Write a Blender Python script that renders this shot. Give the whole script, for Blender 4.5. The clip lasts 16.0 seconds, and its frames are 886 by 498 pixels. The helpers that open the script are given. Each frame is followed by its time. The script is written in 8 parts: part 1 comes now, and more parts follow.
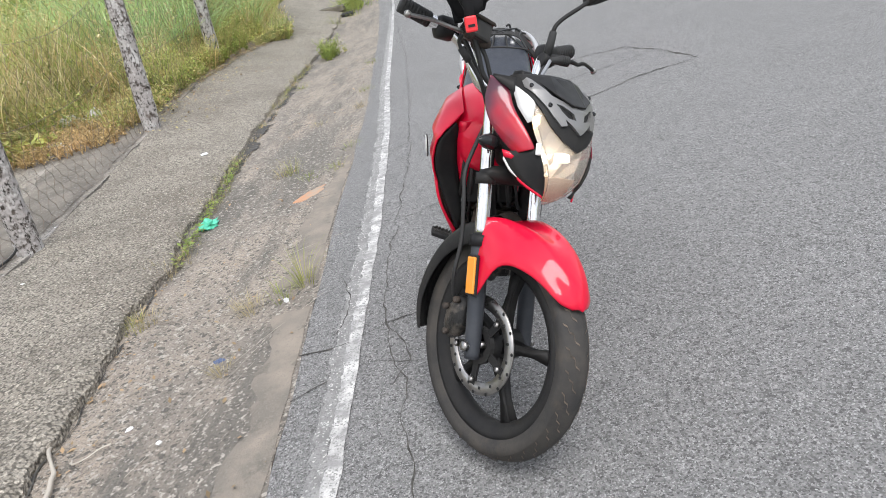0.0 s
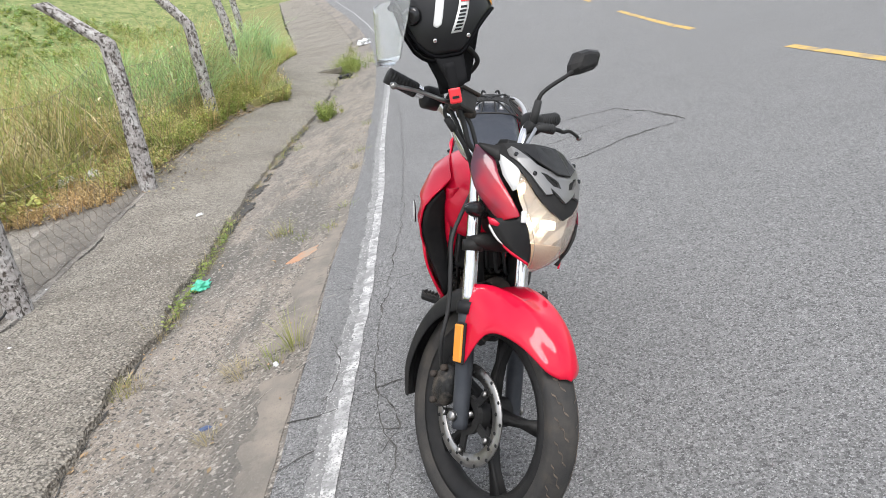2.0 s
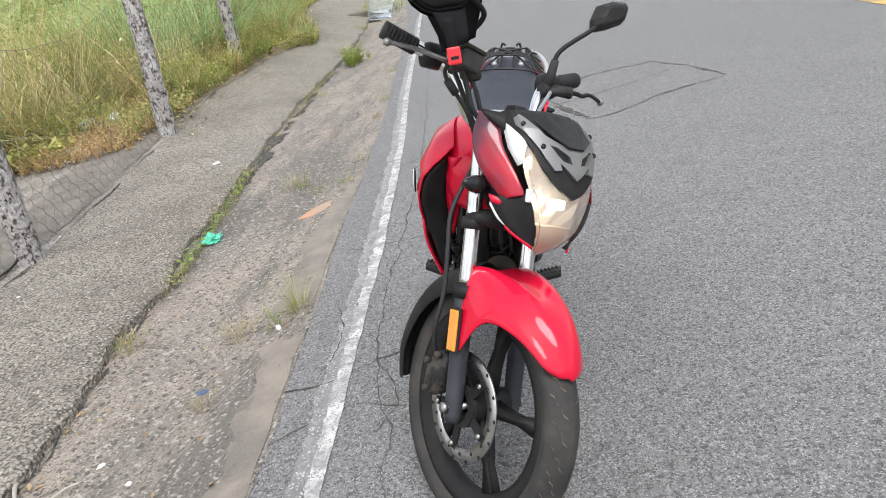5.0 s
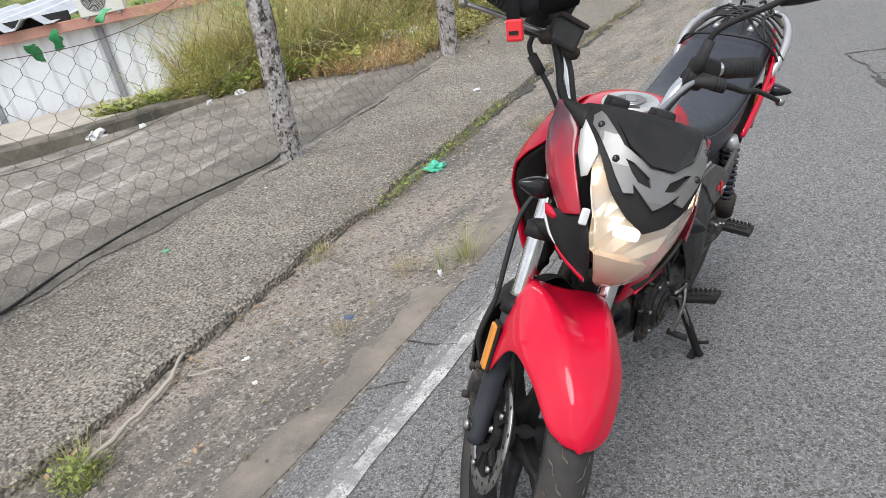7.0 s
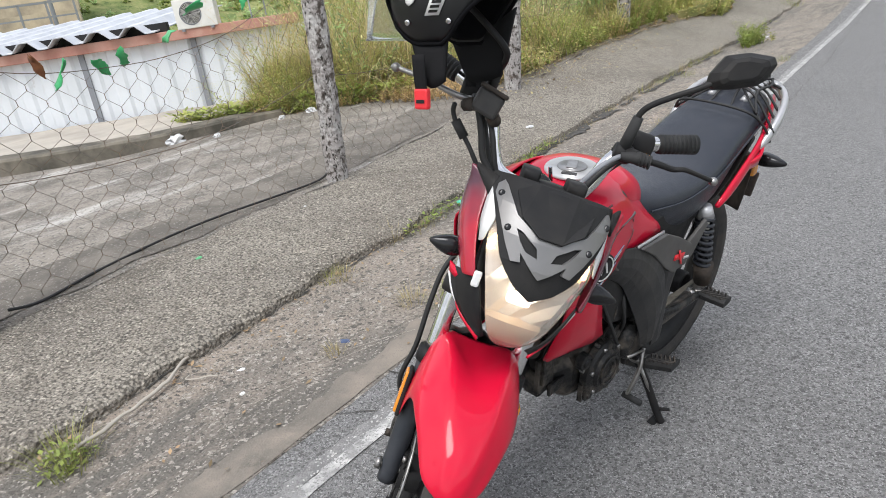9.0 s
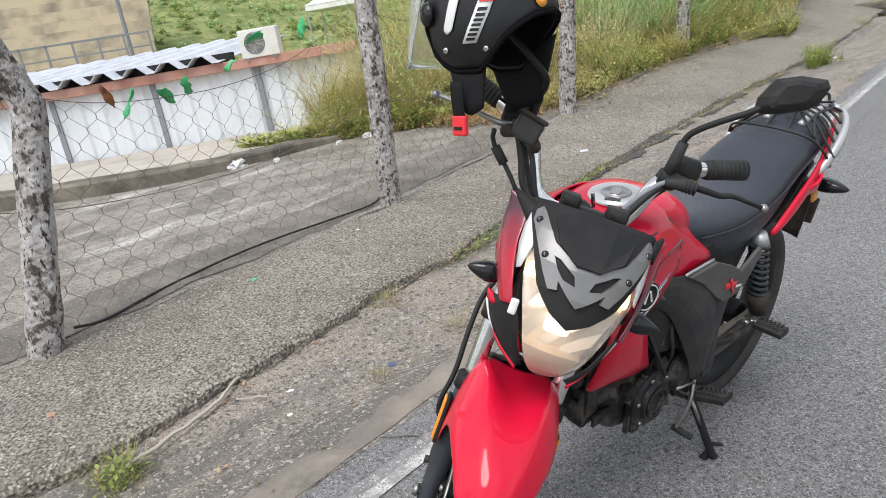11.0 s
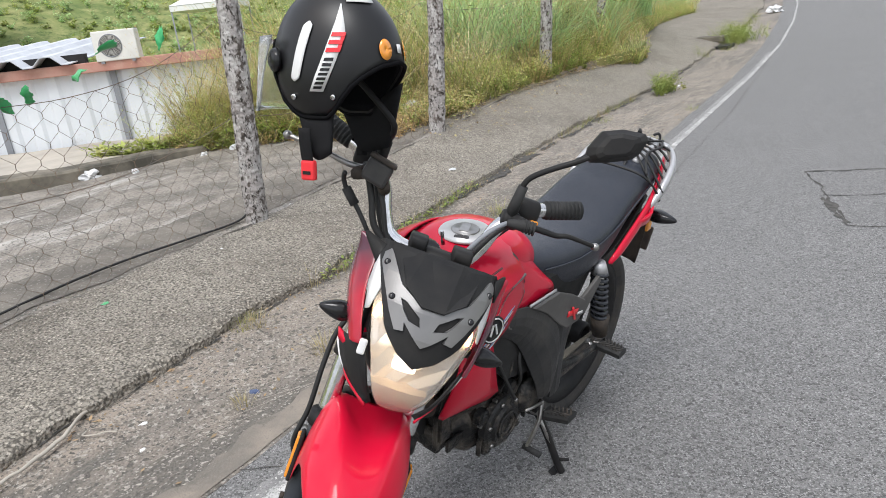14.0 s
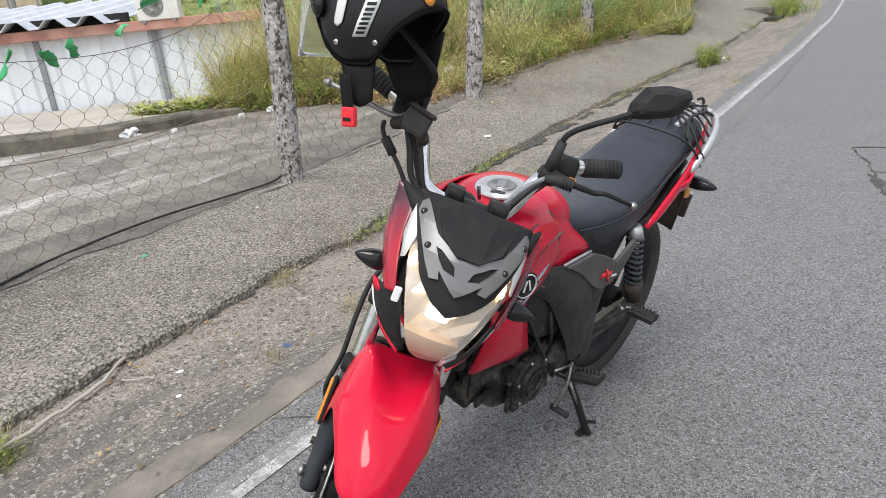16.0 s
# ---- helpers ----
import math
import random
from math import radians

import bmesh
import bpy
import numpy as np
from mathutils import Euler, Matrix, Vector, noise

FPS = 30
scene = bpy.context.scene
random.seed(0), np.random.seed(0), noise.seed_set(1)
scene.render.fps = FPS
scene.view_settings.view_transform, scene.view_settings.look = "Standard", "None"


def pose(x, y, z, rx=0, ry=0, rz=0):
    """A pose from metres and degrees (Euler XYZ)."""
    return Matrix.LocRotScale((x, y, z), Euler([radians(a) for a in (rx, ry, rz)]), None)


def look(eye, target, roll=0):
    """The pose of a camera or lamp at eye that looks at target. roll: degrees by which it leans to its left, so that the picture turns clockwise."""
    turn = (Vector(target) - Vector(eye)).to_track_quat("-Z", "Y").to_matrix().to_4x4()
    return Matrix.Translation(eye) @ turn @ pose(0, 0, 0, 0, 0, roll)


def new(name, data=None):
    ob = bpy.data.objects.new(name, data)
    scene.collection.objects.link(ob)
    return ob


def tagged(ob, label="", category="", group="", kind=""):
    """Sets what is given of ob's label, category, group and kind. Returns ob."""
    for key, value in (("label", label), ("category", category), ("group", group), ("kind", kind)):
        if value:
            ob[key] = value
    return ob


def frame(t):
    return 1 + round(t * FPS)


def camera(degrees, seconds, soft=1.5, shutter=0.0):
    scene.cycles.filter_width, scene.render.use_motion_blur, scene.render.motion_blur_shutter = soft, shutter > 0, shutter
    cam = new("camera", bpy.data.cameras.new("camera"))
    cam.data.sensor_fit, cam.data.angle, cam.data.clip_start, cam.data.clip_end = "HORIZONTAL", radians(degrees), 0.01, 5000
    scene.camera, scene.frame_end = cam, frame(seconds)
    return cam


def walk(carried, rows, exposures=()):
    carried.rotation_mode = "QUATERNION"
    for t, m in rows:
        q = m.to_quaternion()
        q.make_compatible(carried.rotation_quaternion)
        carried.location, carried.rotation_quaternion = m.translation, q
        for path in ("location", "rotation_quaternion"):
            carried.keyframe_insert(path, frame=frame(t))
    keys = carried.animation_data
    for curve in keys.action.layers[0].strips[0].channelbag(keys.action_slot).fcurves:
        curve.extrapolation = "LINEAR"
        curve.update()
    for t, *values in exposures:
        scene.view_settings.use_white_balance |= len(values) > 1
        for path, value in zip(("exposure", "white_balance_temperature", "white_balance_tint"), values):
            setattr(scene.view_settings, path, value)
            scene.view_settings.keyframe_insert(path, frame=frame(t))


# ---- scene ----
cam = camera(66.3, 16.0, soft=0.9)
PATH = [
    (0, (0.153, 0.016, 1.159), (-0.041, 1.830, 0.340), -14.2),
    (0.5, (0.164, 0.034, 1.167), (0.034, 1.885, 0.421), -13.1),
    (1, (0.173, 0.038, 1.165), (0.054, 1.898, 0.440), -12.9),
    (1.5, (0.180, 0.040, 1.167), (0.049, 1.901, 0.449), -13.4),
    (2, (0.181, 0.033, 1.174), (0.029, 1.910, 0.501), -13.9),
    (2.5, (0.175, 0.025, 1.177), (-0.006, 1.905, 0.519), -13.1),
    (3, (0.175, 0.024, 1.175), (-0.044, 1.898, 0.511), -13.8),
    (3.5, (0.169, 0.024, 1.173), (-0.084, 1.887, 0.491), -13.8),
    (3.7, (0.169, 0.027, 1.172), (-0.055, 1.891, 0.481), -13.6),
    (5.8, (0.375, 0.372, 1.145), (0.007, 2.155, 0.319), -12.1),
    (6, (0.417, 0.423, 1.135), (-0.125, 2.174, 0.336), -12.0),
    (6.5, (0.537, 0.541, 1.128), (-0.415, 2.141, 0.396), -11.9),
    (7, (0.621, 0.521, 1.119), (-0.446, 2.009, 0.315), -12.0),
    (7.5, (0.710, 0.477, 1.143), (-0.332, 1.998, 0.368), -8.0),
    (8, (0.780, 0.536, 1.144), (-0.333, 2.013, 0.383), -8.2),
    (8.2, (0.826, 0.584, 1.139), (-0.382, 2.007, 0.423), -9.0),
    (10.3, (0.910, 0.672, 1.137), (-0.380, 2.037, 0.451), -8.7),
    (10.5, (0.922, 0.666, 1.141), (-0.409, 2.006, 0.482), -9.5),
    (11, (0.894, 0.675, 1.136), (-0.490, 1.981, 0.522), -9.6),
    (11.5, (0.858, 0.658, 1.128), (-0.634, 1.807, 0.455), -12.1),
    (12, (0.891, 0.680, 1.122), (-0.329, 2.065, 0.351), -9.8),
    (12.5, (0.906, 0.688, 1.128), (-0.191, 2.162, 0.337), -7.5),
    (13, (0.920, 0.702, 1.153), (-0.171, 2.189, 0.380), -7.6),
    (13.5, (0.930, 0.701, 1.180), (-0.172, 2.224, 0.498), -6.3),
    (14, (0.943, 0.696, 1.188), (-0.163, 2.236, 0.553), -6.4),
    (14.5, (0.948, 0.691, 1.185), (-0.168, 2.219, 0.538), -6.2),
    (15, (0.947, 0.690, 1.181), (-0.159, 2.217, 0.514), -6.1),
    (15.5, (0.939, 0.687, 1.170), (-0.195, 2.178, 0.470), -6.1),
    (16, (0.941, 0.679, 1.159), (-0.229, 2.139, 0.452), -5.5),
]
walk(cam, [(t, look(eye, target, roll)) for t, eye, target, roll in PATH],
     exposures=[(0, 0.50), (3.7, 0.50), (5.8, 0.44), (7, 0.25), (8.2, 0.30), (10.3, 0.29), (13, 0.30), (16, 0.28)])
from mathutils.bvhtree import BVHTree
from mathutils.geometry import delaunay_2d_cdt


# ---------------------------------------------------------------- light
world = bpy.data.worlds.new("world")
scene.world = world
world.use_nodes = True
wn = world.node_tree.nodes
sky = wn.new("ShaderNodeTexSky")
sky.sky_type = "NISHITA"
sky.sun_disc = False
sky.sun_elevation, sky.sun_rotation = radians(58), radians(200)
sky.air_density, sky.dust_density, sky.ozone_density = 1.0, 4.0, 1.0
cloud = wn.new("ShaderNodeMixRGB")
cloud.inputs[0].default_value = 0.75
cloud_shape = wn.new("ShaderNodeTexNoise")
cloud_shape.inputs["Scale"].default_value, cloud_shape.inputs["Detail"].default_value = 2.6, 5.0
where = wn.new("ShaderNodeTexCoord")
world.node_tree.links.new(where.outputs["Generated"], cloud_shape.inputs["Vector"])
tone = wn.new("ShaderNodeMapRange")
tone.inputs["From Min"].default_value, tone.inputs["From Max"].default_value = 0.38, 0.64
world.node_tree.links.new(cloud_shape.outputs["Fac"], tone.inputs["Value"])
layer = wn.new("ShaderNodeMixRGB")
layer.inputs[1].default_value, layer.inputs[2].default_value = (4.2, 4.55, 5.25, 1), (9.8, 10.05, 10.6, 1)
world.node_tree.links.new(tone.outputs["Result"], layer.inputs[0])
world.node_tree.links.new(layer.outputs[0], cloud.inputs[2])
world.node_tree.links.new(sky.outputs[0], cloud.inputs[1])
world.node_tree.links.new(cloud.outputs[0], wn["Background"].inputs[0])
wn["Background"].inputs[1].default_value = 0.138
sun = new("sun", bpy.data.lights.new("sun", "SUN"))
sun.data.energy, sun.data.angle, sun.data.color = 2.2, radians(30), (1.0, 0.99, 0.98)
sun.matrix_world = look((3, -6, 12), (0, 0, 0))
scene.view_settings.exposure = 0.0


# ---------------------------------------------------------------- materials
def mat(name, col, rough=0.6, metal=0.0, col2=None, scale=8.0, detail=6.0, bump=0.0, bscale=None, spots=None,
        coat=0.0, spec=0.5, emit=0.0, trans=0.0, ior=1.45, contrast=(0.35, 0.65), rvar=0.0, island=0.0, vary=0.0, stain=None, stretch=None, pebble=None, gap=None, thin=0.0):
    """A procedural surface: two colours mixed by noise, optional fine spots, stains, relief and per-piece variation."""
    m = bpy.data.materials.new(name)
    m.use_nodes = True
    nt = m.node_tree
    nd, ln = nt.nodes, nt.links
    b = nd["Principled BSDF"]
    tc = nd.new("ShaderNodeTexCoord")
    ge = nd.new("ShaderNodeNewGeometry")

    def noise_tex(sc, det=6.0, rough_=0.6):
        n = nd.new("ShaderNodeTexNoise")
        n.inputs["Scale"].default_value = sc
        n.inputs["Detail"].default_value = det
        n.inputs["Roughness"].default_value = rough_
        ln.new(ge.outputs["Position"], n.inputs["Vector"])
        return n

    if stretch:
        mp = nd.new("ShaderNodeVectorMath")
        mp.operation = "MULTIPLY"
        mp.inputs[1].default_value = stretch
        ln.new(ge.outputs["Position"], mp.inputs[0])

    def ramp(src, lo, hi):
        r = nd.new("ShaderNodeMapRange")
        r.inputs["From Min"].default_value, r.inputs["From Max"].default_value = lo, hi
        ln.new(src, r.inputs["Value"])
        return r.outputs["Result"]

    def mix(fac, a, c):
        x = nd.new("ShaderNodeMixRGB")
        for i, v in ((0, fac), (1, a), (2, c)):
            if isinstance(v, tuple):
                x.inputs[i].default_value = (*v[:3], 1)
            elif isinstance(v, float):
                x.inputs[i].default_value = v
            else:
                ln.new(v, x.inputs[i])
        return x.outputs[0]

    out = col
    if col2:
        out = mix(ramp(noise_tex(scale, detail).outputs["Fac"], *contrast), col, col2)
    for sc, scol, lo, hi in (stain if isinstance(stain, list) else [stain] if stain else []):
        st = noise_tex(sc, 8.0, 0.7)
        if stretch:
            ln.new(mp.outputs[0], st.inputs["Vector"])
        out = mix(ramp(st.outputs["Fac"], lo, hi), out, scol)
    if spots:
        for sc, scol, lo, hi in spots:
            v = nd.new("ShaderNodeTexVoronoi")
            v.inputs["Scale"].default_value = sc
            ln.new(ge.outputs["Position"], v.inputs["Vector"])
            sep = nd.new("ShaderNodeSeparateColor")
            ln.new(v.outputs["Color"], sep.inputs[0])
            out = mix(ramp(sep.outputs[0], lo, hi), out, scol)
    if gap:
        gv = nd.new("ShaderNodeTexVoronoi")
        gv.inputs["Scale"].default_value = gap[0]
        ln.new(ge.outputs["Position"], gv.inputs["Vector"])
        out = mix(ramp(gv.outputs["Distance"], gap[2], gap[3]), out, gap[1])
    if island or vary:
        src = ge.outputs["Random Per Island"] if island else nd.new("ShaderNodeObjectInfo").outputs["Random"]
        hs = nd.new("ShaderNodeHueSaturation")
        k = island or vary
        ln.new(ramp(src, 0.0, 1.0), hs.inputs["Value"])
        rr = hs.inputs["Value"].links[0].from_node
        rr.inputs["To Min"].default_value, rr.inputs["To Max"].default_value = 1 - k, 1 + k
        if isinstance(out, tuple):
            hs.inputs["Color"].default_value = (*out[:3], 1)
        else:
            ln.new(out, hs.inputs["Color"])
        out = hs.outputs[0]
    if isinstance(out, tuple):
        b.inputs["Base Color"].default_value = (*out[:3], 1)
    else:
        ln.new(out, b.inputs["Base Color"])
    b.inputs["Roughness"].default_value, b.inputs["Metallic"].default_value = rough, metal
    b.inputs["Specular IOR Level"].default_value, b.inputs["IOR"].default_value = spec, ior
    b.inputs["Coat Weight"].default_value, b.inputs["Coat Roughness"].default_value = coat, 0.035
    b.inputs["Transmission Weight"].default_value = trans
    if emit:
        b.inputs["Emission Color"].default_value = (*col[:3], 1)
        b.inputs["Emission Strength"].default_value = emit
    if rvar:
        r = ramp(noise_tex(scale * 1.7, 5.0).outputs["Fac"], 0.3, 0.7)
        rr = r.node
        rr.inputs["To Min"].default_value, rr.inputs["To Max"].default_value = max(0.02, rough - rvar), min(1.0, rough + rvar)
        ln.new(r, b.inputs["Roughness"])
    if bump:
        bp = nd.new("ShaderNodeBump")
        bp.inputs["Strength"].default_value = bump
        bp.inputs["Distance"].default_value = 0.01
        n = noise_tex(bscale or scale * 6, 6.0)
        hgt = n.outputs["Fac"]
        if pebble:
            pv = nd.new("ShaderNodeTexVoronoi")
            pv.feature = "SMOOTH_F1"
            pv.inputs["Scale"].default_value = pebble[0]
            ln.new(ge.outputs["Position"], pv.inputs["Vector"])
            ad = nd.new("ShaderNodeMath")
            ad.operation = "MULTIPLY_ADD"
            ln.new(pv.outputs["Distance"], ad.inputs[0])
            ad.inputs[1].default_value = -pebble[1]
            ln.new(hgt, ad.inputs[2])
            hgt = ad.outputs[0]
        ln.new(hgt, bp.inputs["Height"])
        ln.new(bp.outputs[0], b.inputs["Normal"])
    if thin:
        tr = nd.new("ShaderNodeBsdfTranslucent")
        ms = nd.new("ShaderNodeMixShader")
        ms.inputs[0].default_value = thin
        if not isinstance(out, tuple):
            ln.new(out, tr.inputs[0])
        ln.new(b.outputs[0], ms.inputs[1])
        ln.new(tr.outputs[0], ms.inputs[2])
        ln.new(ms.outputs[0], nd["Material Output"].inputs[0])
    return m


M = dict(
    asphalt=mat("asphalt", (0.180, 0.178, 0.176), 0.88, 0, (0.208, 0.206, 0.203), 1.3, 8, 0.5, 300,
                spots=[(190, (0.25, 0.248, 0.244), 0.70, 0.95), (125, (0.30, 0.296, 0.29), 0.86, 0.95), (115, (0.085, 0.084, 0.082), 0.86, 0.95), (200, (0.115, 0.113, 0.11), 0.74, 0.92), (280, (0.37, 0.366, 0.36), 0.83, 0.96), (230, (0.075, 0.074, 0.072), 0.82, 0.95)], gap=(290, (0.125, 0.124, 0.122), 0.55, 0.95), stain=[(0.55, (0.180, 0.178, 0.174), 0.54, 0.75), (3.5, (0.166, 0.164, 0.160), 0.60, 0.74)], pebble=(260, 1.0)),
    apron=mat("gutter_concrete", (0.345, 0.292, 0.238), 0.9, 0, (0.235, 0.208, 0.178), 1.8, 10, 0.9, 110, contrast=(0.40, 0.60),
              spots=[(75, (0.40, 0.365, 0.32), 0.86, 0.94), (62, (0.105, 0.096, 0.083), 0.86, 0.94), (170, (0.43, 0.40, 0.355), 0.90, 0.98), (150, (0.12, 0.11, 0.095), 0.80, 0.95)], gap=(150, (0.17, 0.153, 0.133), 0.58, 0.95),
              stain=[(0.9, (0.150, 0.138, 0.121), 0.47, 0.58), (2.6, (0.115, 0.106, 0.092), 0.56, 0.65), (7.0, (0.135, 0.124, 0.108), 0.58, 0.66), (0.7, (0.39, 0.315, 0.25), 0.60, 0.68)], stretch=(2.3, 0.42, 1.0), pebble=(85, 0.9)),
    walk=mat("walkway_concrete", (0.365, 0.330, 0.275), 0.93, 0, (0.275, 0.250, 0.212), 2.2, 9, 1.0, 95,
             spots=[(120, (0.50, 0.455, 0.385), 0.78, 0.95), (95, (0.145, 0.130, 0.108), 0.78, 0.95)], gap=(92, (0.105, 0.094, 0.078), 0.46, 0.80), stain=[(0.9, (0.205, 0.178, 0.145), 0.46, 0.66), (4.0, (0.165, 0.147, 0.122), 0.58, 0.70), (0.55, (0.31, 0.285, 0.25), 0.60, 0.75)], pebble=(90, 1.5)),
    yard=mat("yard_concrete", (0.27, 0.242, 0.207), 0.92, 0, (0.15, 0.135, 0.115), 3.5, 10, 0.8, 60, contrast=(0.42, 0.6), spots=[(90, (0.10, 0.095, 0.085), 0.78, 0.95), (120, (0.38, 0.36, 0.33), 0.90, 0.98)], stain=[(0.8, (0.50, 0.475, 0.44), 0.54, 0.66), (2.4, (0.135, 0.122, 0.104), 0.58, 0.68)], stretch=(2.2, 0.7, 1.0)),
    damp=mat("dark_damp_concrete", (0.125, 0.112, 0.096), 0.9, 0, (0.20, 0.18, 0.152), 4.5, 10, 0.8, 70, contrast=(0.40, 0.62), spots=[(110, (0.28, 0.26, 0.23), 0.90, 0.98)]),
    paint=mat("road_paint", (0.58, 0.572, 0.556), 0.8, 0, (0.27, 0.266, 0.26), 14, 10, 0.6, 120, contrast=(0.42, 0.60), spots=[(210, (0.24, 0.237, 0.23), 0.70, 0.88)], stain=[(2.0, (0.30, 0.296, 0.29), 0.48, 0.64), (26, (0.22, 0.217, 0.212), 0.56, 0.64)]),
    paintworn=mat("worn_road_paint", (0.31, 0.306, 0.298), 0.85, 0, (0.205, 0.202, 0.198), 13, 10, 0.8, 160, contrast=(0.40, 0.60), spots=[(210, (0.20, 0.198, 0.194), 0.60, 0.85), (190, (0.55, 0.54, 0.52), 0.88, 0.97)]),
    yellow=mat("yellow_road_paint", (0.55, 0.36, 0.10), 0.8, 0, (0.22, 0.2, 0.16), 6, 9, 0.3, 100, contrast=(0.45, 0.7)),
    # dirt in the cracks, and the shadow line painted along the step
    crack=mat("crack_dirt_and_shadow", (0.040, 0.038, 0.035), 0.95, 0, (0.105, 0.10, 0.092), 30, 6),
    dirt=mat("soil", (0.19, 0.15, 0.105), 0.95, 0, (0.29, 0.24, 0.17), 4, 9, 0.8, 40),
    grassground=mat("grassy_ground", (0.14, 0.17, 0.05), 0.95, 0, (0.26, 0.23, 0.09), 1.5, 9, 1.0, 12),
    hill=mat("hill_grass", (0.155, 0.20, 0.065), 0.95, 0, (0.26, 0.27, 0.11), 1.2, 10, 1.0, 6, contrast=(0.42, 0.58), stain=[(2.6, (0.075, 0.115, 0.035), 0.52, 0.64), (0.45, (0.10, 0.145, 0.045), 0.52, 0.66)]),
    blade=mat("grass_blade", (0.37, 0.43, 0.16), 0.6, 0, (0.64, 0.57, 0.29), 0.9, 4, island=0.45, thin=0.4),
    dryblade=mat("dry_grass_blade", (0.82, 0.71, 0.50), 0.7, 0, (0.62, 0.54, 0.28), 1.3, 4, island=0.35, thin=0.4),
    cane=mat("cane_leaf", (0.34, 0.52, 0.22), 0.45, 0, (0.48, 0.58, 0.28), 1.5, 4, island=0.4, thin=0.4),
    tuft=mat("tuft_blade", (0.21, 0.28, 0.065), 0.6, 0, (0.40, 0.37, 0.14), 4, 4, island=0.4, thin=0.35),
    drytuft=mat("dry_tuft_blade", (0.50, 0.42, 0.24), 0.7, 0, (0.36, 0.31, 0.15), 4, 4, island=0.35, thin=0.35),
    leaf=mat("weed_leaf", (0.31, 0.41, 0.10), 0.5, 0, (0.50, 0.50, 0.17), 2, 4, island=0.45, thin=0.4),
    goldleaf=mat("yellowing_leaf", (0.66, 0.52, 0.26), 0.6, 0, (0.52, 0.44, 0.19), 2, 4, island=0.4, thin=0.4),
    darkleaf=mat("dark_weed_leaf", (0.20, 0.28, 0.07), 0.5, 0, (0.34, 0.38, 0.10), 3, 4, island=0.5, thin=0.35),
    dryleaf=mat("withered_leaf", (0.62, 0.43, 0.23), 0.7, 0, (0.46, 0.36, 0.17), 3, 4, island=0.45, thin=0.35),
    litter=mat("dead_leaf_litter", (0.36, 0.24, 0.14), 0.85, 0, (0.24, 0.18, 0.105), 6, 4, island=0.5),
    sand=mat("drifted_sand", (0.275, 0.237, 0.196), 0.95, 0, (0.205, 0.182, 0.155), 7, 9, 0.5, 150, spots=[(220, (0.22, 0.195, 0.168), 0.84, 0.96)], stain=[(2.2, (0.175, 0.158, 0.136), 0.48, 0.60), (9, (0.15, 0.136, 0.117), 0.56, 0.64)]),
    bark=mat("weathered_post", (0.37, 0.345, 0.33), 0.93, 0, (0.085, 0.070, 0.060), 20, 12, 1.0, 55, contrast=(0.50, 0.58), stain=[(14, (0.46, 0.442, 0.425), 0.51, 0.57), (5, (0.12, 0.095, 0.08), 0.57, 0.63), (30, (0.52, 0.505, 0.48), 0.58, 0.63), (48, (0.030, 0.026, 0.022), 0.56, 0.61), (22, (0.060, 0.050, 0.042), 0.58, 0.63)], stretch=(1.0, 1.0, 0.50), pebble=(42, 1.2)),
    wire=mat("fence_wire", (0.16, 0.15, 0.14), 0.6, 0.6, (0.22, 0.15, 0.10), 20, 4),
    cable=mat("black_cable", (0.02, 0.02, 0.02), 0.6),
    red=mat("red_paint", (0.61, 0.007, 0.036), 0.40, 0, (0.54, 0.005, 0.030), 5, 4, coat=0.6, rvar=0.05, spec=0.10),
    smoke=mat("smoked_red_decal", (0.42, 0.012, 0.03), 0.22, 0, (0.085, 0.030, 0.048), 7, 2, coat=0.6, contrast=(0.38, 0.62), spec=0.15),
    # dark red for the shade painted into the shroud's creases
    darkred=mat("crease_shade_red", (0.20, 0.008, 0.014), 0.2, 0, (0.05, 0.008, 0.012), 9, 3, coat=0.8),
    black=mat("black_plastic", (0.016, 0.016, 0.017), 0.5, 0, (0.026, 0.025, 0.024), 12, 6, 0.06, 400, rvar=0.08, spec=0.2),
    blackgloss=mat("gloss_black_plastic", (0.012, 0.012, 0.013), 0.18),
    greyblack=mat("dark_grey_plastic", (0.028, 0.028, 0.029), 0.48, 0, (0.062, 0.058, 0.053), 10, 7, 0.08, 300, rvar=0.1, spec=0.35, contrast=(0.45, 0.75)),
    rubber=mat("tyre_rubber", (0.030, 0.0292, 0.0285), 0.80, 0, (0.056, 0.050, 0.044), 14, 7, 0.15, 120, stain=(5, (0.085, 0.068, 0.052), 0.56, 0.75)),
    treaddust=mat("dusty_tread_groove", (0.17, 0.135, 0.105), 0.95, 0, (0.06, 0.05, 0.042), 40, 6),
    grip=mat("grip_rubber", (0.018, 0.018, 0.018), 0.75, 0, (0.03, 0.03, 0.03), 40, 3),
    seat=mat("black_vinyl", (0.022, 0.026, 0.036), 0.36, 0, (0.028, 0.031, 0.040), 30, 5, 0.12, 500, rvar=0.07),
    silver=mat("silver_grey_plastic", (0.17, 0.168, 0.168), 0.36, 0.45, (0.215, 0.211, 0.208), 8, 4, rvar=0.08),
    rail_silver=mat("dull_silver_paint", (0.50, 0.50, 0.51), 0.35, 0.5, (0.42, 0.42, 0.43), 9, 5, rvar=0.1),
    lightblue=mat("light_blue_decal", (0.20, 0.42, 0.62), 0.35),
    lip=mat("yellowed_reflector", (0.80, 0.60, 0.40), 0.3, 0.1, (0.86, 0.70, 0.52), 16, 4),
    coverdull=mat("dull_grey_plastic", (0.078, 0.075, 0.071), 0.42, 0.2, (0.105, 0.100, 0.094), 9, 6, rvar=0.1),
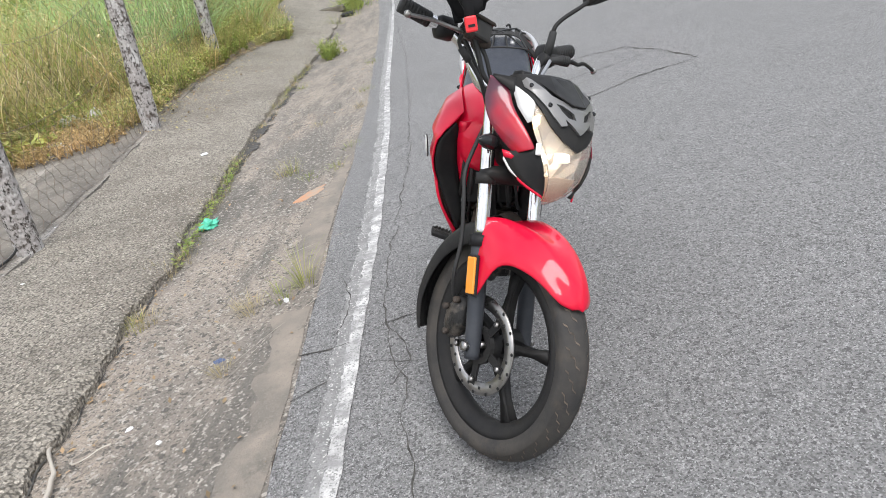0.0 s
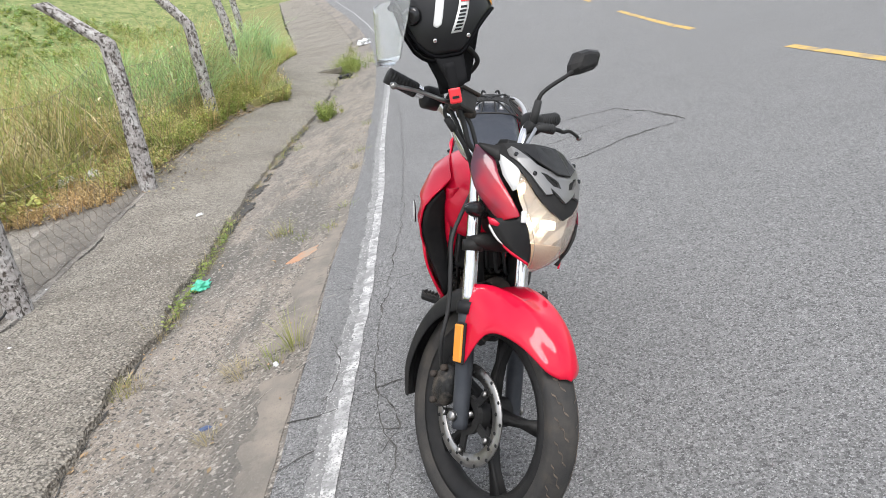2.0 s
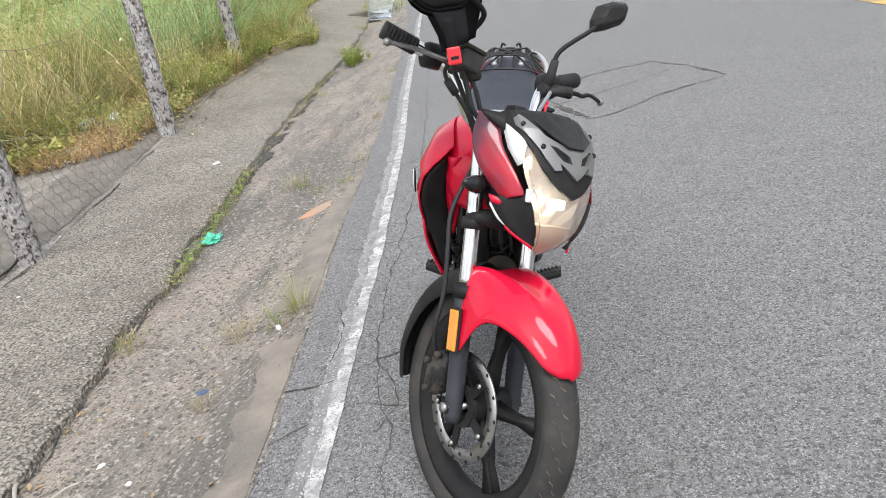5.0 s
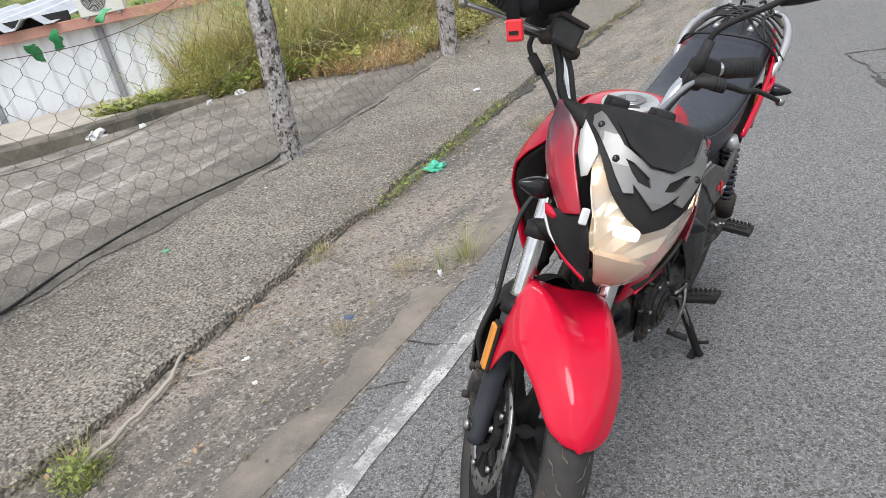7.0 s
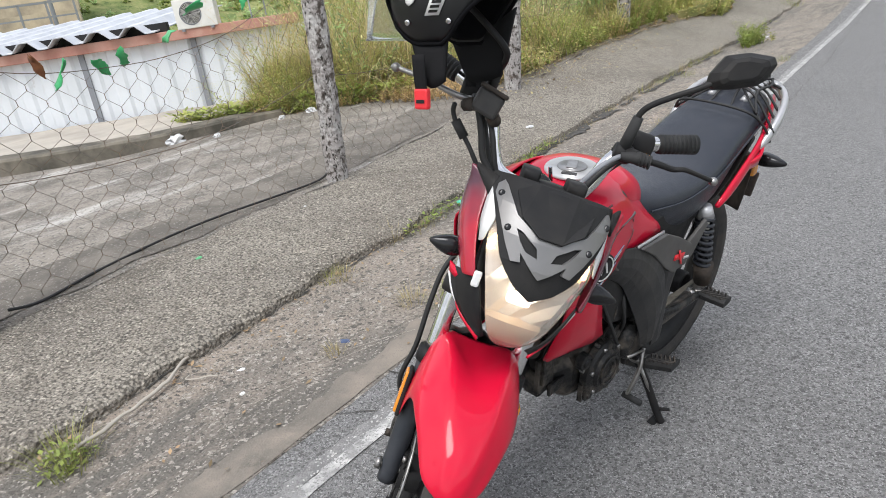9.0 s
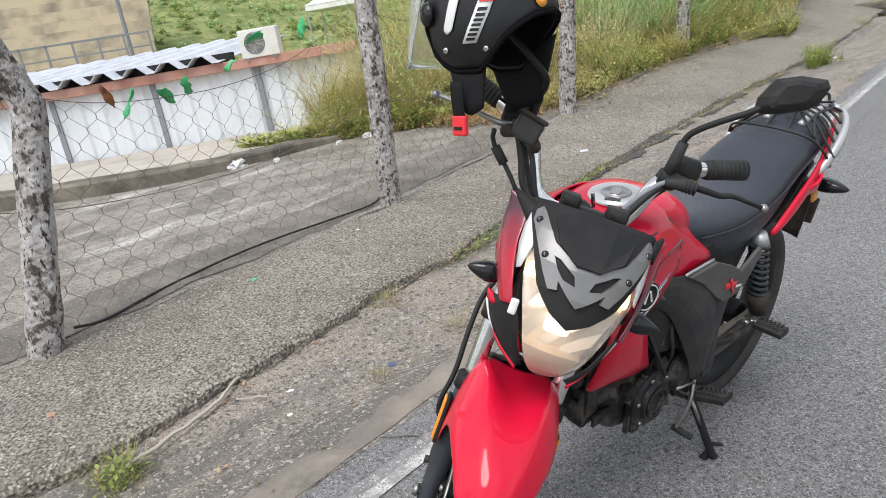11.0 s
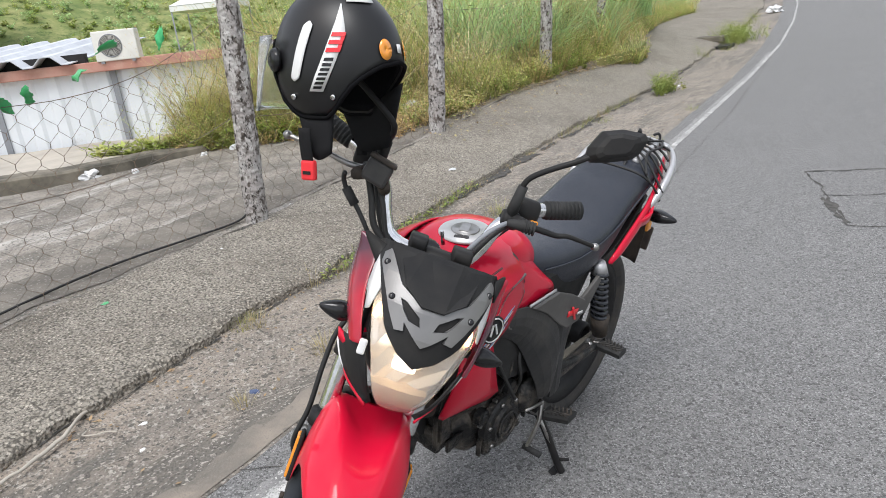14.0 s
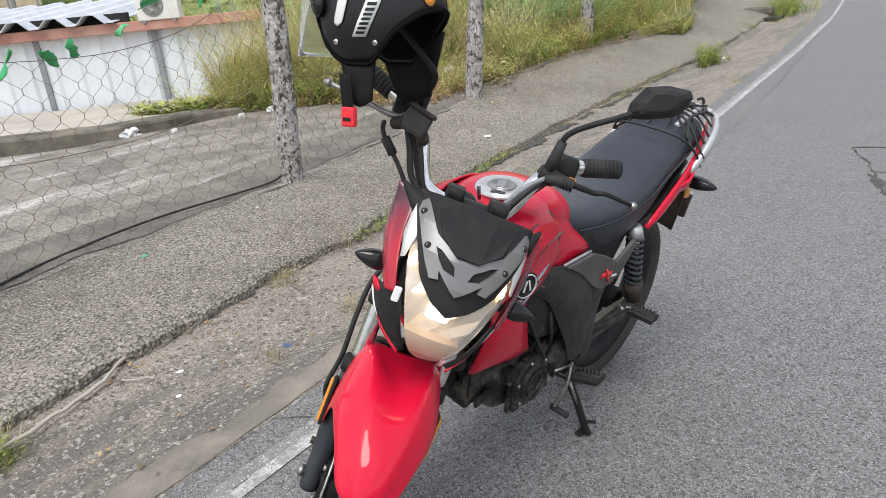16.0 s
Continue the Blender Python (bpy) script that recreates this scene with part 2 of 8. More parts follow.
    filler=mat("satin_filler_ring", (0.62, 0.62, 0.62), 0.35, 0.3, (0.55, 0.55, 0.55), 20, 4),
    chrome=mat("chrome", (0.75, 0.75, 0.76), 0.14, 1.0, (0.6, 0.59, 0.58), 25, 5, rvar=0.08),
    steel=mat("brushed_steel", (0.42, 0.41, 0.40), 0.38, 1.0, (0.26, 0.25, 0.235), 25, 6, rvar=0.12),
    fork=mat("grey_fork_slider", (0.034, 0.038, 0.046), 0.5, 0.2, (0.055, 0.058, 0.066), 20, 5),
    engine=mat("dirty_black_engine", (0.022, 0.022, 0.022), 0.40, 0.3, (0.13, 0.112, 0.093), 26, 9, 0.4, 90, contrast=(0.47, 0.68), spec=0.35),
    rust=mat("rusty_steel", (0.075, 0.058, 0.046), 0.75, 0.4, (0.04, 0.035, 0.031), 25, 7, 0.3, 90),
    orange=mat("amber_lens", (0.75, 0.28, 0.03), 0.25, 0, coat=0.6),
    redplastic=mat("red_buckle", (0.72, 0.03, 0.04), 0.4),
    white=mat("white_sticker", (0.75, 0.75, 0.74), 0.45, 0, (0.66, 0.66, 0.65), 20, 4),
    hazylens=mat("yellowed_headlamp_lens", (0.82, 0.74, 0.65), 0.10, 0, (0.88, 0.83, 0.77), 9, 4, trans=0.76, ior=1.2),
    visor=mat("clear_visor", (0.93, 0.95, 0.95), 0.08, 0, trans=0.86, ior=1.15),
    reflector=mat("lamp_reflector", (0.95, 0.93, 0.90), 0.22, 0.6, (0.93, 0.86, 0.76), 20, 4),
    bulb=mat("lit_lamp", (1.0, 0.93, 0.8), 0.4, emit=4.5),
    warmbulb=mat("lit_position_lamp", (1.0, 0.72, 0.36), 0.4, emit=5.0),
    helmet=mat("matt_black_helmet", (0.009, 0.009, 0.010), 0.38, 0, (0.013, 0.013, 0.014), 10, 4, spec=0.45),
    lining=mat("black_helmet_lining", (0.006, 0.006, 0.007), 0.95, spec=0.1),
    mirror=mat("mirror_glass", (0.8, 0.8, 0.8), 0.03, 1.0),
    strap=mat("black_webbing", (0.012, 0.012, 0.013), 0.85, spec=0.2),
    wallwhite=mat("white_corrugated_sheet", (0.72, 0.75, 0.78), 0.5, 0, (0.62, 0.65, 0.67), 1.2, 6, stain=(2.2, (0.42, 0.40, 0.37), 0.6, 0.74)),
    roofmetal=mat("fibre_cement_roof", (0.44, 0.46, 0.50), 0.6, 0, (0.58, 0.60, 0.63), 3, 6, 0.2, 20),
    fascia=mat("faded_red_fascia", (0.42, 0.19, 0.15), 0.85, 0, (0.5, 0.3, 0.24), 4, 7),
    # black standing for the shade inside holes and under the eave
    shade=mat("opening_shade", (0.02, 0.02, 0.02), 0.9),
    rail=mat("grey_sheet_joint", (0.23, 0.24, 0.26), 0.6),
    wallconc=mat("mossy_concrete", (0.22, 0.195, 0.155), 0.93, 0, (0.07, 0.065, 0.052), 3, 9, 0.6, 30),
    ledge=mat("pale_ledge", (0.46, 0.42, 0.36), 0.92, 0, (0.34, 0.31, 0.27), 2, 8, 0.4, 30),
    acwhite=mat("white_enamel", (0.72, 0.71, 0.67), 0.45, 0, (0.64, 0.63, 0.59), 5, 5),
    stand=mat("old_stand_concrete", (0.50, 0.43, 0.31), 0.93, 0, (0.25, 0.22, 0.17), 0.8, 9, 0.3, 6, contrast=(0.45, 0.7)),
    tent=mat("white_canvas", (0.8, 0.8, 0.79), 0.7),
    greenplastic=mat("green_plastic", (0.04, 0.36, 0.12), 0.3, 0, (0.07, 0.44, 0.17), 20, 3),
    brownplastic=mat("brown_plastic", (0.25, 0.10, 0.04), 0.35, 0, (0.16, 0.06, 0.03), 20, 3),
    tealbag=mat("teal_plastic_bag", (0.10, 0.50, 0.34), 0.4),
    whitebag=mat("white_plastic_bag", (0.72, 0.72, 0.71), 0.5, 0, (0.55, 0.56, 0.57), 15, 4),
    clay=mat("orange_clay_stain", (0.48, 0.24, 0.13), 0.95, 0, (0.33, 0.27, 0.21), 14, 8),
    blue=mat("faded_blue_plastic", (0.07, 0.10, 0.19), 0.5),
)


# ---------------------------------------------------------------- mesh helpers
def mesh_of(name, verts, faces, smooth=False):
    me = bpy.data.meshes.new(name)
    me.from_pydata([tuple(v) for v in verts], [], faces)
    me.validate()
    if smooth:
        me.polygons.foreach_set("use_smooth", [True] * len(me.polygons))
    return me


def put(name, me, material, parent=None, label="", basis=None, subsurf=0, solid=0.0, bevel=0.0, offset=-1.0, wn_=False):
    """Links a mesh as one object, under a thing if one is given."""
    if material:
        me.materials.append(material)
    ob = new(name, me)
    if parent:
        ob.parent = parent
    if basis is not None:
        ob.matrix_basis = basis
    if label:
        tagged(ob, label)
    if solid:
        md = ob.modifiers.new("solid", "SOLIDIFY")
        md.thickness, md.offset = solid, offset
    if bevel:
        md = ob.modifiers.new("bevel", "BEVEL")
        md.width, md.segments, md.limit_method, md.angle_limit = bevel, 2, "ANGLE", radians(35)
    if subsurf:
        md = ob.modifiers.new("subsurf", "SUBSURF")
        md.levels = md.render_levels = subsurf
    return ob


def grid(rows, closed=False):
    """Quads over rows of points; closed joins each row's ends."""
    n = len(rows[0])
    v = [p for r in rows for p in r]
    f = []
    for i in range(len(rows) - 1):
        for j in range(n if closed else n - 1):
            k = (j + 1) % n
            f.append((i * n + j, i * n + k, (i + 1) * n + k, (i + 1) * n + j))
    return v, f


def loft(rings):
    v, f = grid(rings, True)
    n = len(rings[0])
    f.append(tuple(range(n))[::-1])
    f.append(tuple(range(len(v) - n, len(v))))
    return v, f


def ring(x, yc, zc, w, h, p=2.4, n=16, hb=None):
    """A rounded cross-section square to x; hb: the lower half's height."""
    out = []
    for i in range(n):
        t = 2 * math.pi * i / n
        c, s = math.cos(t), math.sin(t)
        hh = hb if (hb is not None and s < 0) else h
        out.append((x, yc + w * math.copysign(abs(c) ** (2 / p), c), zc + hh * math.copysign(abs(s) ** (2 / p), s)))
    return out


def smooth_line(pts, k=6):
    """Points along a soft curve through pts."""
    p = [Vector(q) for q in pts]
    if len(p) < 3:
        return p
    out = []
    for i in range(len(p) - 1):
        a, b, c, d = p[max(i - 1, 0)], p[i], p[i + 1], p[min(i + 2, len(p) - 1)]
        for j in range(k):
            t = j / k
            out.append(0.5 * (2 * b + (c - a) * t + (2 * a - 5 * b + 4 * c - d) * t * t + (3 * b - a - 3 * c + d) * t ** 3))
    return out + [p[-1]]


def tube(pts, r, n=8, k=6, caps=True):
    """A round bar along pts; r is a radius or one for each point."""
    line = smooth_line(pts, k)
    m = len(line)
    rings = []
    up = None
    for i, q in enumerate(line):
        d = (line[min(i + 1, m - 1)] - line[max(i - 1, 0)]).normalized()
        if up is None:
            up = d.orthogonal().normalized()
        up = (up - d * up.dot(d)).normalized()
        side = d.cross(up)
        if isinstance(r, (list, tuple)):
            x = i / (m - 1) * (len(r) - 1)
            i0 = min(int(x), len(r) - 2)
            rad = r[i0] + (r[i0 + 1] - r[i0]) * (x - i0)
        else:
            rad = r
        rings.append([q + rad * (math.cos(a) * up + math.sin(a) * side) for a in (2 * math.pi * j / n for j in range(n))])
    return loft(rings) if caps else grid(rings, True)


def lathe(profile, n=48, axis="y", centre=(0, 0, 0)):
    """Turns (radius, along) pairs round an axis; the profile is closed into a ring."""
    rows = []
    for i in range(n):
        a = 2 * math.pi * i / n
        row = []
        for r, s in profile:
            if axis == "y":
                q = (r * math.cos(a), s, r * math.sin(a))
            elif axis == "z":
                q = (r * math.cos(a), r * math.sin(a), s)
            else:
                q = (s, r * math.cos(a), r * math.sin(a))
            row.append(tuple(q[k] + centre[k] for k in range(3)))
        rows.append(row)
    v, f = grid(rows + [rows[0]], False)
    m = len(profile)
    v = v[:n * m]
    f = [tuple(i % (n * m) for i in q) for q in f]
    for i in range(n):
        j = (i + 1) % n
        f.append((i * m + m - 1, i * m, j * m, j * m + m - 1))
    return v, f


def box(cx, cy, cz, sx, sy, sz):
    v = [(cx + a * sx / 2, cy + b * sy / 2, cz + c * sz / 2) for a in (-1, 1) for b in (-1, 1) for c in (-1, 1)]
    return v, [(0, 1, 3, 2), (4, 6, 7, 5), (0, 4, 5, 1), (2, 3, 7, 6), (0, 2, 6, 4), (1, 5, 7, 3)]


def join(*shapes):
    v, f = [], []
    for a, b in shapes:
        o = len(v)
        v += list(a)
        f += [tuple(i + o for i in q) for q in b]
    return v, f


def moved(shape, m):
    return [tuple(m @ Vector(p)) for p in shape[0]], shape[1]


def part(name, shape, material, parent=None, label="", basis=None, smooth=True, **kw):
    return put(name, mesh_of(name, *shape, smooth=smooth), material, parent, label, basis, **kw)


def lerp_table(table, y):
    """Straight interpolation in a table of (y, value)."""
    if y <= table[0][0]:
        (a, b), (c, d) = table[0], table[1]
    elif y >= table[-1][0]:
        (a, b), (c, d) = table[-2], table[-1]
    else:
        i = next(i for i in range(len(table) - 1) if y <= table[i + 1][0])
        (a, b), (c, d) = table[i], table[i + 1]
    return b + (d - b) * (y - a) / (c - a)


# ---------------------------------------------------------------- ground plan: lines along the road
LINE = [(-3, -0.36), (1.4, -0.41), (2.0, -0.43), (3.0, -0.452), (4.83, -0.545), (6.6, -0.685), (10, -0.90), (15, -1.20), (20, -1.66), (25, -2.25), (32, -3.3), (40, -4.7), (60, -9), (90, -17)]
EDGE = [(-3, -0.55), (1.3, -0.58), (2.27, -0.63), (3.4, -0.70), (4.15, -0.72), (6.0, -0.82), (10, -1.10), (15, -1.50), (20, -2.02), (25, -2.65), (32, -3.75), (40, -5.2), (60, -9.6), (90, -17.6)]
STEP = [(-3, -1.20), (1.45, -1.35), (1.86, -1.38), (2.4, -1.45), (3.2, -1.52), (4.1, -1.62), (5.1, -1.75), (7.6, -1.93), (10.7, -2.05), (16, -2.4), (20, -2.75), (25, -3.2), (32, -4.4), (40, -5.9), (60, -10.5), (90, -18.5)]
FENCE = [(-3, -1.95), (1.25, -2.26), (3.45, -2.47), (5.95, -2.75), (9.0, -3.08), (16, -4.2), (25, -5.3), (32, -6.8), (40, -8.6), (60, -13), (90, -21)]


def rise(y):
    """How far the whole road climbs beyond its level stretch."""
    return 0.0 if y < 11 else 0.02 * (y - 11) + 0.0012 * (y - 11) ** 2


def rise_walk(y):
    return rise(y) + (0.045 * (y - 3.6) if y > 3.6 else 0.0) * (1 if y < 12 else max(0.0, 1 - (y - 12) / 12))


def wob(x, y, s=1.0, k=1.0):
    return k * noise.noise(Vector((x * s, y * s, 0.37)))


def ys_from(a, b, fine):
    out, y = [], a
    while y < b:
        out.append(y)
        y += fine * (1 + max(0.0, (y - 8)) * 0.25)
    return out + [b]


# ---------------------------------------------------------------- the setting
def band(name, y0, y1, left, right, zf, material, fine=0.08, nx=14, label="", depth=0.12, parent=None, crowd=1.0):
    """A strip of paving between two lines along the road, with its own thickness."""
    rows = []
    for y in ys_from(y0, y1, fine):
        a, b = left(y), right(y)
        top = [(x, y, zf(x, y)) for x in (a + (b - a) * (1 - (1 - i / nx) ** crowd) for i in range(nx + 1))]
        rows.append([(a, y, top[0][2] - depth)] + top + [(b, y, top[-1][2] - depth)])
    return part(name, grid(rows), material, parent, label, smooth=False)


def line_x(tab, jag=0.0, s=3.0):
    return lambda y: lerp_table(tab, y) + jag * (noise.noise(Vector((0.3, y * s, tab[0][1]))) + 0.5 * noise.noise(Vector((0.9, y * s * 3.1, 2.0))))


def z_road(x, y):
    return rise(y) + 0.002 * wob(x, y, 2.0)


def z_apron(x, y):
    a, b = lerp_table(STEP, y), lerp_table(EDGE, y)
    u = (x - a) / (b - a)
    return rise(y) - 0.004 - 0.018 * math.sin(math.pi * min(1, max(0, u))) + 0.006 * wob(x, y, 3.0)


def z_walk(x, y):
    a, b = lerp_table(FENCE, y), lerp_table(STEP, y)
    u = min(1.0, max(0.0, (b - x) / (b - a)))
    return rise(y) + 0.055 + 0.055 * u + (rise_walk(y) - rise(y)) * u + 0.008 * wob(x, y, 4.0) + 0.004 * wob(x, y, 17.0)


def z_yard(x, y):
    a = lerp_table(FENCE, y)
    return z_walk(a, y) - 0.01 * max(0.0, a - x) + 0.01 * wob(x, y, 1.2)


tagged(band("road", -6, 90, line_x(EDGE, 0.012), lambda y: lerp_table(EDGE, y) + 9.5, z_road, M["asphalt"], 0.25, 12), "worn grey asphalt road with cracks", "road", kind="structure")
def broken_edge(y):
    """The crumbled edge of the walkway, ragged at several sizes."""
    return lerp_table(STEP, y) + 0.055 * wob(0.3, y, 2.6) + 0.022 * wob(0.9, y, 8.0) + 0.012 * wob(1.7, y, 24.0) + 0.007 * wob(2.3, y, 61.0)


def z_broken(x, y):
    d = broken_edge(y) - x
    return z_walk(x, y) - (0.026 * (1 - d / 0.07) ** 2 * (0.6 + 0.9 * abs(wob(x, y, 19.0))) if d < 0.07 else 0.0)


tagged(band("pavement", -6, 60, line_x(FENCE, 0.14, 1.7), broken_edge, z_broken, M["walk"], 0.018, 26, crowd=1.9), "rough exposed-aggregate concrete walkway with a broken edge", "walkway", kind="structure")

# grassy ground out to the horizon, with the hill behind the yard
def z_ground(x, y):
    d = max(0.0, -(x + 14) * 0.8 + (y - 3) * 0.15) if x < -14 else 0.0
    side = max(0.0, x - 10)
    base = -0.14 + rise(max(min(y, 90), 0)) * (1.0 if abs(x) < 60 else 1.0)
    hillside = 0.0 if d < 14 else 0.40 * (d - 14) if d < 60 else 18.4 + 0.1 * (d - 60)
    low = -1.2 * min(1.0, max(0.0, (-x - 9) / 6)) * (1 if d < 20 else max(0.0, 1 - (d - 20) / 8))
    return base + hillside + low + 0.01 * side + (0.4 * wob(x, y, 0.07) if abs(x) > 16 else 0.0)


axis_x = [-500, -300, -200, -150, -120, -100, -85, -72, -62, -54, -47, -41, -36, -32, -28.5, -25, -22, -19, -16.5, -14, -12, -10.5, -9, -7.5, -6, -4.5, -3, -1, 1, 3, 6, 9, 12, 18, 30, 60, 120, 300, 500]
axis_y = [-500, -200, -100, -50, -25, -12, -6, -3, 0, 2, 4, 6, 8, 10, 13, 16, 20, 25, 30, 36, 43, 50, 60, 72, 90, 120, 160, 220, 320, 500]
tagged(part("ground", grid([[(x, y, z_ground(x, y)) for x in axis_x] for y in axis_y]), M["hill"]), "grassy ground rising into a green hillside", "ground", kind="structure")
VERGE = [(4.6, -5.95), (5.05, -5.25), (5.5, -4.45), (5.85, -3.65), (6.05, -3.10), (7.0, -3.02), (8.6, -2.97), (9.6, -3.0), (10.6, -2.95), (11.4, -2.65), (12.2, -2.75), (13.2, -3.3), (17, -4.05), (25, -5.15), (40, -8.7), (60, -13.1)]
tagged(band("yard", -8, 9.0, lambda y: min(lerp_table(FENCE, y) - 0.05, lerp_table(VERGE, y) - 0.1 if y > 4.2 else -9.6 + 0.1 * y if y < 0 else -9.6 + 0.98 * y), lambda y: lerp_table(FENCE, y) + 0.02, z_yard, M["yard"], 0.15, 24), "stained concrete yard behind the wire fence", "yard", kind="structure")
tagged(band("verge_upper", 10.5, 60, lambda y: lerp_table(VERGE, y) - 6.0, lambda y: lerp_table(VERGE, y), lambda x, y: z_yard(x, y) - 0.003 + 0.03 * wob(x, y, 2.0), M["grassground"], 0.3, 16), "grassy soil of the upper verge", "verge", kind="structure")
tagged(band("verge", 4.6, 10.5, lambda y: lerp_table(VERGE, y) - 6.0, lambda y: lerp_table(VERGE, y), lambda x, y: z_yard(x, y) - 0.005 + 0.03 * wob(x, y, 2.0), M["dirt"], 0.2, 16), "bare soil under the roadside grass", "verge", kind="structure")

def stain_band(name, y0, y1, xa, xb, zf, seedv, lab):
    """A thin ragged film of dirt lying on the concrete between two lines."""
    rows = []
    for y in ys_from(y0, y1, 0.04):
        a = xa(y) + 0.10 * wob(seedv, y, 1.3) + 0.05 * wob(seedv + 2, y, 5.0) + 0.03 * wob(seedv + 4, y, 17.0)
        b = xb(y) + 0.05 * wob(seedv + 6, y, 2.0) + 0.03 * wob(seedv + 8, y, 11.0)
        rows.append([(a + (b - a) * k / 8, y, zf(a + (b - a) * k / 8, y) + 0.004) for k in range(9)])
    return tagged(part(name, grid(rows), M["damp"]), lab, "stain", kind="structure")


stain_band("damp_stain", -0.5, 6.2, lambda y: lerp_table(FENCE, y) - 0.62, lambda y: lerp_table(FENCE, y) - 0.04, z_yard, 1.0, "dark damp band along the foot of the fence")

# the sunken gutter: one slab after another, weeds in the joints
gutter = tagged(new("gutter"), "cracked concrete gutter slabs along the road edge", "gutter", kind="structure")
JOINTS = [-6, -4.2, -2.6, -1.0, 0.35, 2.42, 3.62, 4.75, 5.9, 7.1, 8.3, 9.6, 11, 12.6, 14.4]
for y0, y1 in zip(JOINTS[:-1], JOINTS[1:]):
    tilt = random.uniform(-0.0012, 0.0012)
    band("slab", y0, y1, lambda y: lerp_table(STEP, y) - 0.05, line_x(EDGE, 0.014), lambda x, y, k=tilt: z_apron(x, y) + 0.004 + k * (y - y0), M["apron"], 0.06, 14, parent=gutter)
band("slab", 14.42, 60, lambda y: lerp_table(STEP, y) - 0.05, line_x(EDGE, 0.02), z_apron, M["apron"], 0.3, 8, parent=gutter)
band("joint_soil", -6, 30, lambda y: lerp_table(STEP, y) - 0.06, lambda y: lerp_table(EDGE, y) + 0.02, lambda x, y: z_apron(x, y) - 0.012, M["dirt"], 0.15, 6, parent=gutter)


def strip(name, tab, off0, off1, y0, y1, zf, material, lift=0.004, jag=0.006, fine=0.05):
    rows = []
    for y in ys_from(y0, y1, fine):
        x = lerp_table(tab, y)
        a = x + off0 + jag * (wob(1.0, y, 9.0) + 1.6 * wob(4.0, y, 37.0))
        b = x + off1 + jag * wob(2.0, y, 9.0)
        rows.append([(a + (b - a) * i / 3, y, zf(a, y) + lift) for i in range(4)])
    return part(name, grid(rows), material)


def sand(y0, y1, width):
    """A thin drift of sand along the slab edge, thinning out to nothing."""
    rows = []
    for y in ys_from(y0, y1, 0.03):
        x = lerp_table(EDGE, y)
        b = x - 0.012 + 0.010 * wob(2.0, y, 8.0)
        a = x - max(0.012, width + 0.20 * wob(1.0, y, 1.1) + 0.07 * wob(3.0, y, 4.0) + 0.030 * wob(5.0, y, 13.0) + 0.012 * wob(7.0, y, 40.0))
        rows.append([(a + (b - a) * k / 6, y, z_apron(a + (b - a) * k / 6, y) + (0.0045 if k == 0 else 0.0065)) for k in range(7)])
    return tagged(part("sand_drift", grid(rows), M["sand"]), "pale sand drifted along the slab edge", "sand", kind="stuff")


sand(-4, 2.3, 0.15)
sand(2.55, 4.6, 0.10)
tagged(strip("edge_line", LINE, -0.022, 0.026, -6, 80, z_road, M["paint"], fine=0.025), "worn white edge line painted on the asphalt", "road line", kind="structure")
tagged(strip("worn_line_edge", LINE, -0.070, -0.018, -6, 14, z_road, M["paintworn"], 0.003, 0.012, 0.03), "almost worn away half of the white edge line", "road line", kind="structure")
for i, (y0, y1) in enumerate([(3.0, 6.9), (10.0, 15.2), (19, 23)]):
    tagged(strip("centre_line", [(0, 3.33), (7, 3.38), (14.5, 3.75), (23, 4.2)], -0.05, 0.05, y0, y1, z_road, M["yellow"]), "faded yellow centre line dash", "road line", kind="structure")


def crack(pts, w=0.012, seedv=0.0, zf=z_road):
    """A ragged dark fissure lying in the road surface."""
    out = []
    line = smooth_line([(x, y, 0) for x, y in pts], 1)
    dense = []
    for a, b in zip(line[:-1], line[1:]):
        n = max(2, int((b - a).length / 0.03))
        dense += [a + (b - a) * j / n for j in range(n)]
    dense.append(line[-1])
    for i, q in enumerate(dense):
        d = (dense[min(i + 1, len(dense) - 1)] - dense[max(i - 1, 0)]).normalized()
        s = Vector((-d.y, d.x, 0))
        off = 0.034 * noise.noise(Vector((q.x * 5, q.y * 5, seedv))) + 0.012 * noise.noise(Vector((q.x * 22, q.y * 22, seedv)))
        ww = 0.55 * w * (0.12 + 1.15 * abs(noise.noise(Vector((q.x * 9, q.y * 9, seedv + 4)))))
        c = q + s * off
        out.append([(*(c + s * ww).xy, zf(c.x, c.y) + 0.003), (*(c - s * ww).xy, zf(c.x, c.y) + 0.003)])
    return grid(out)


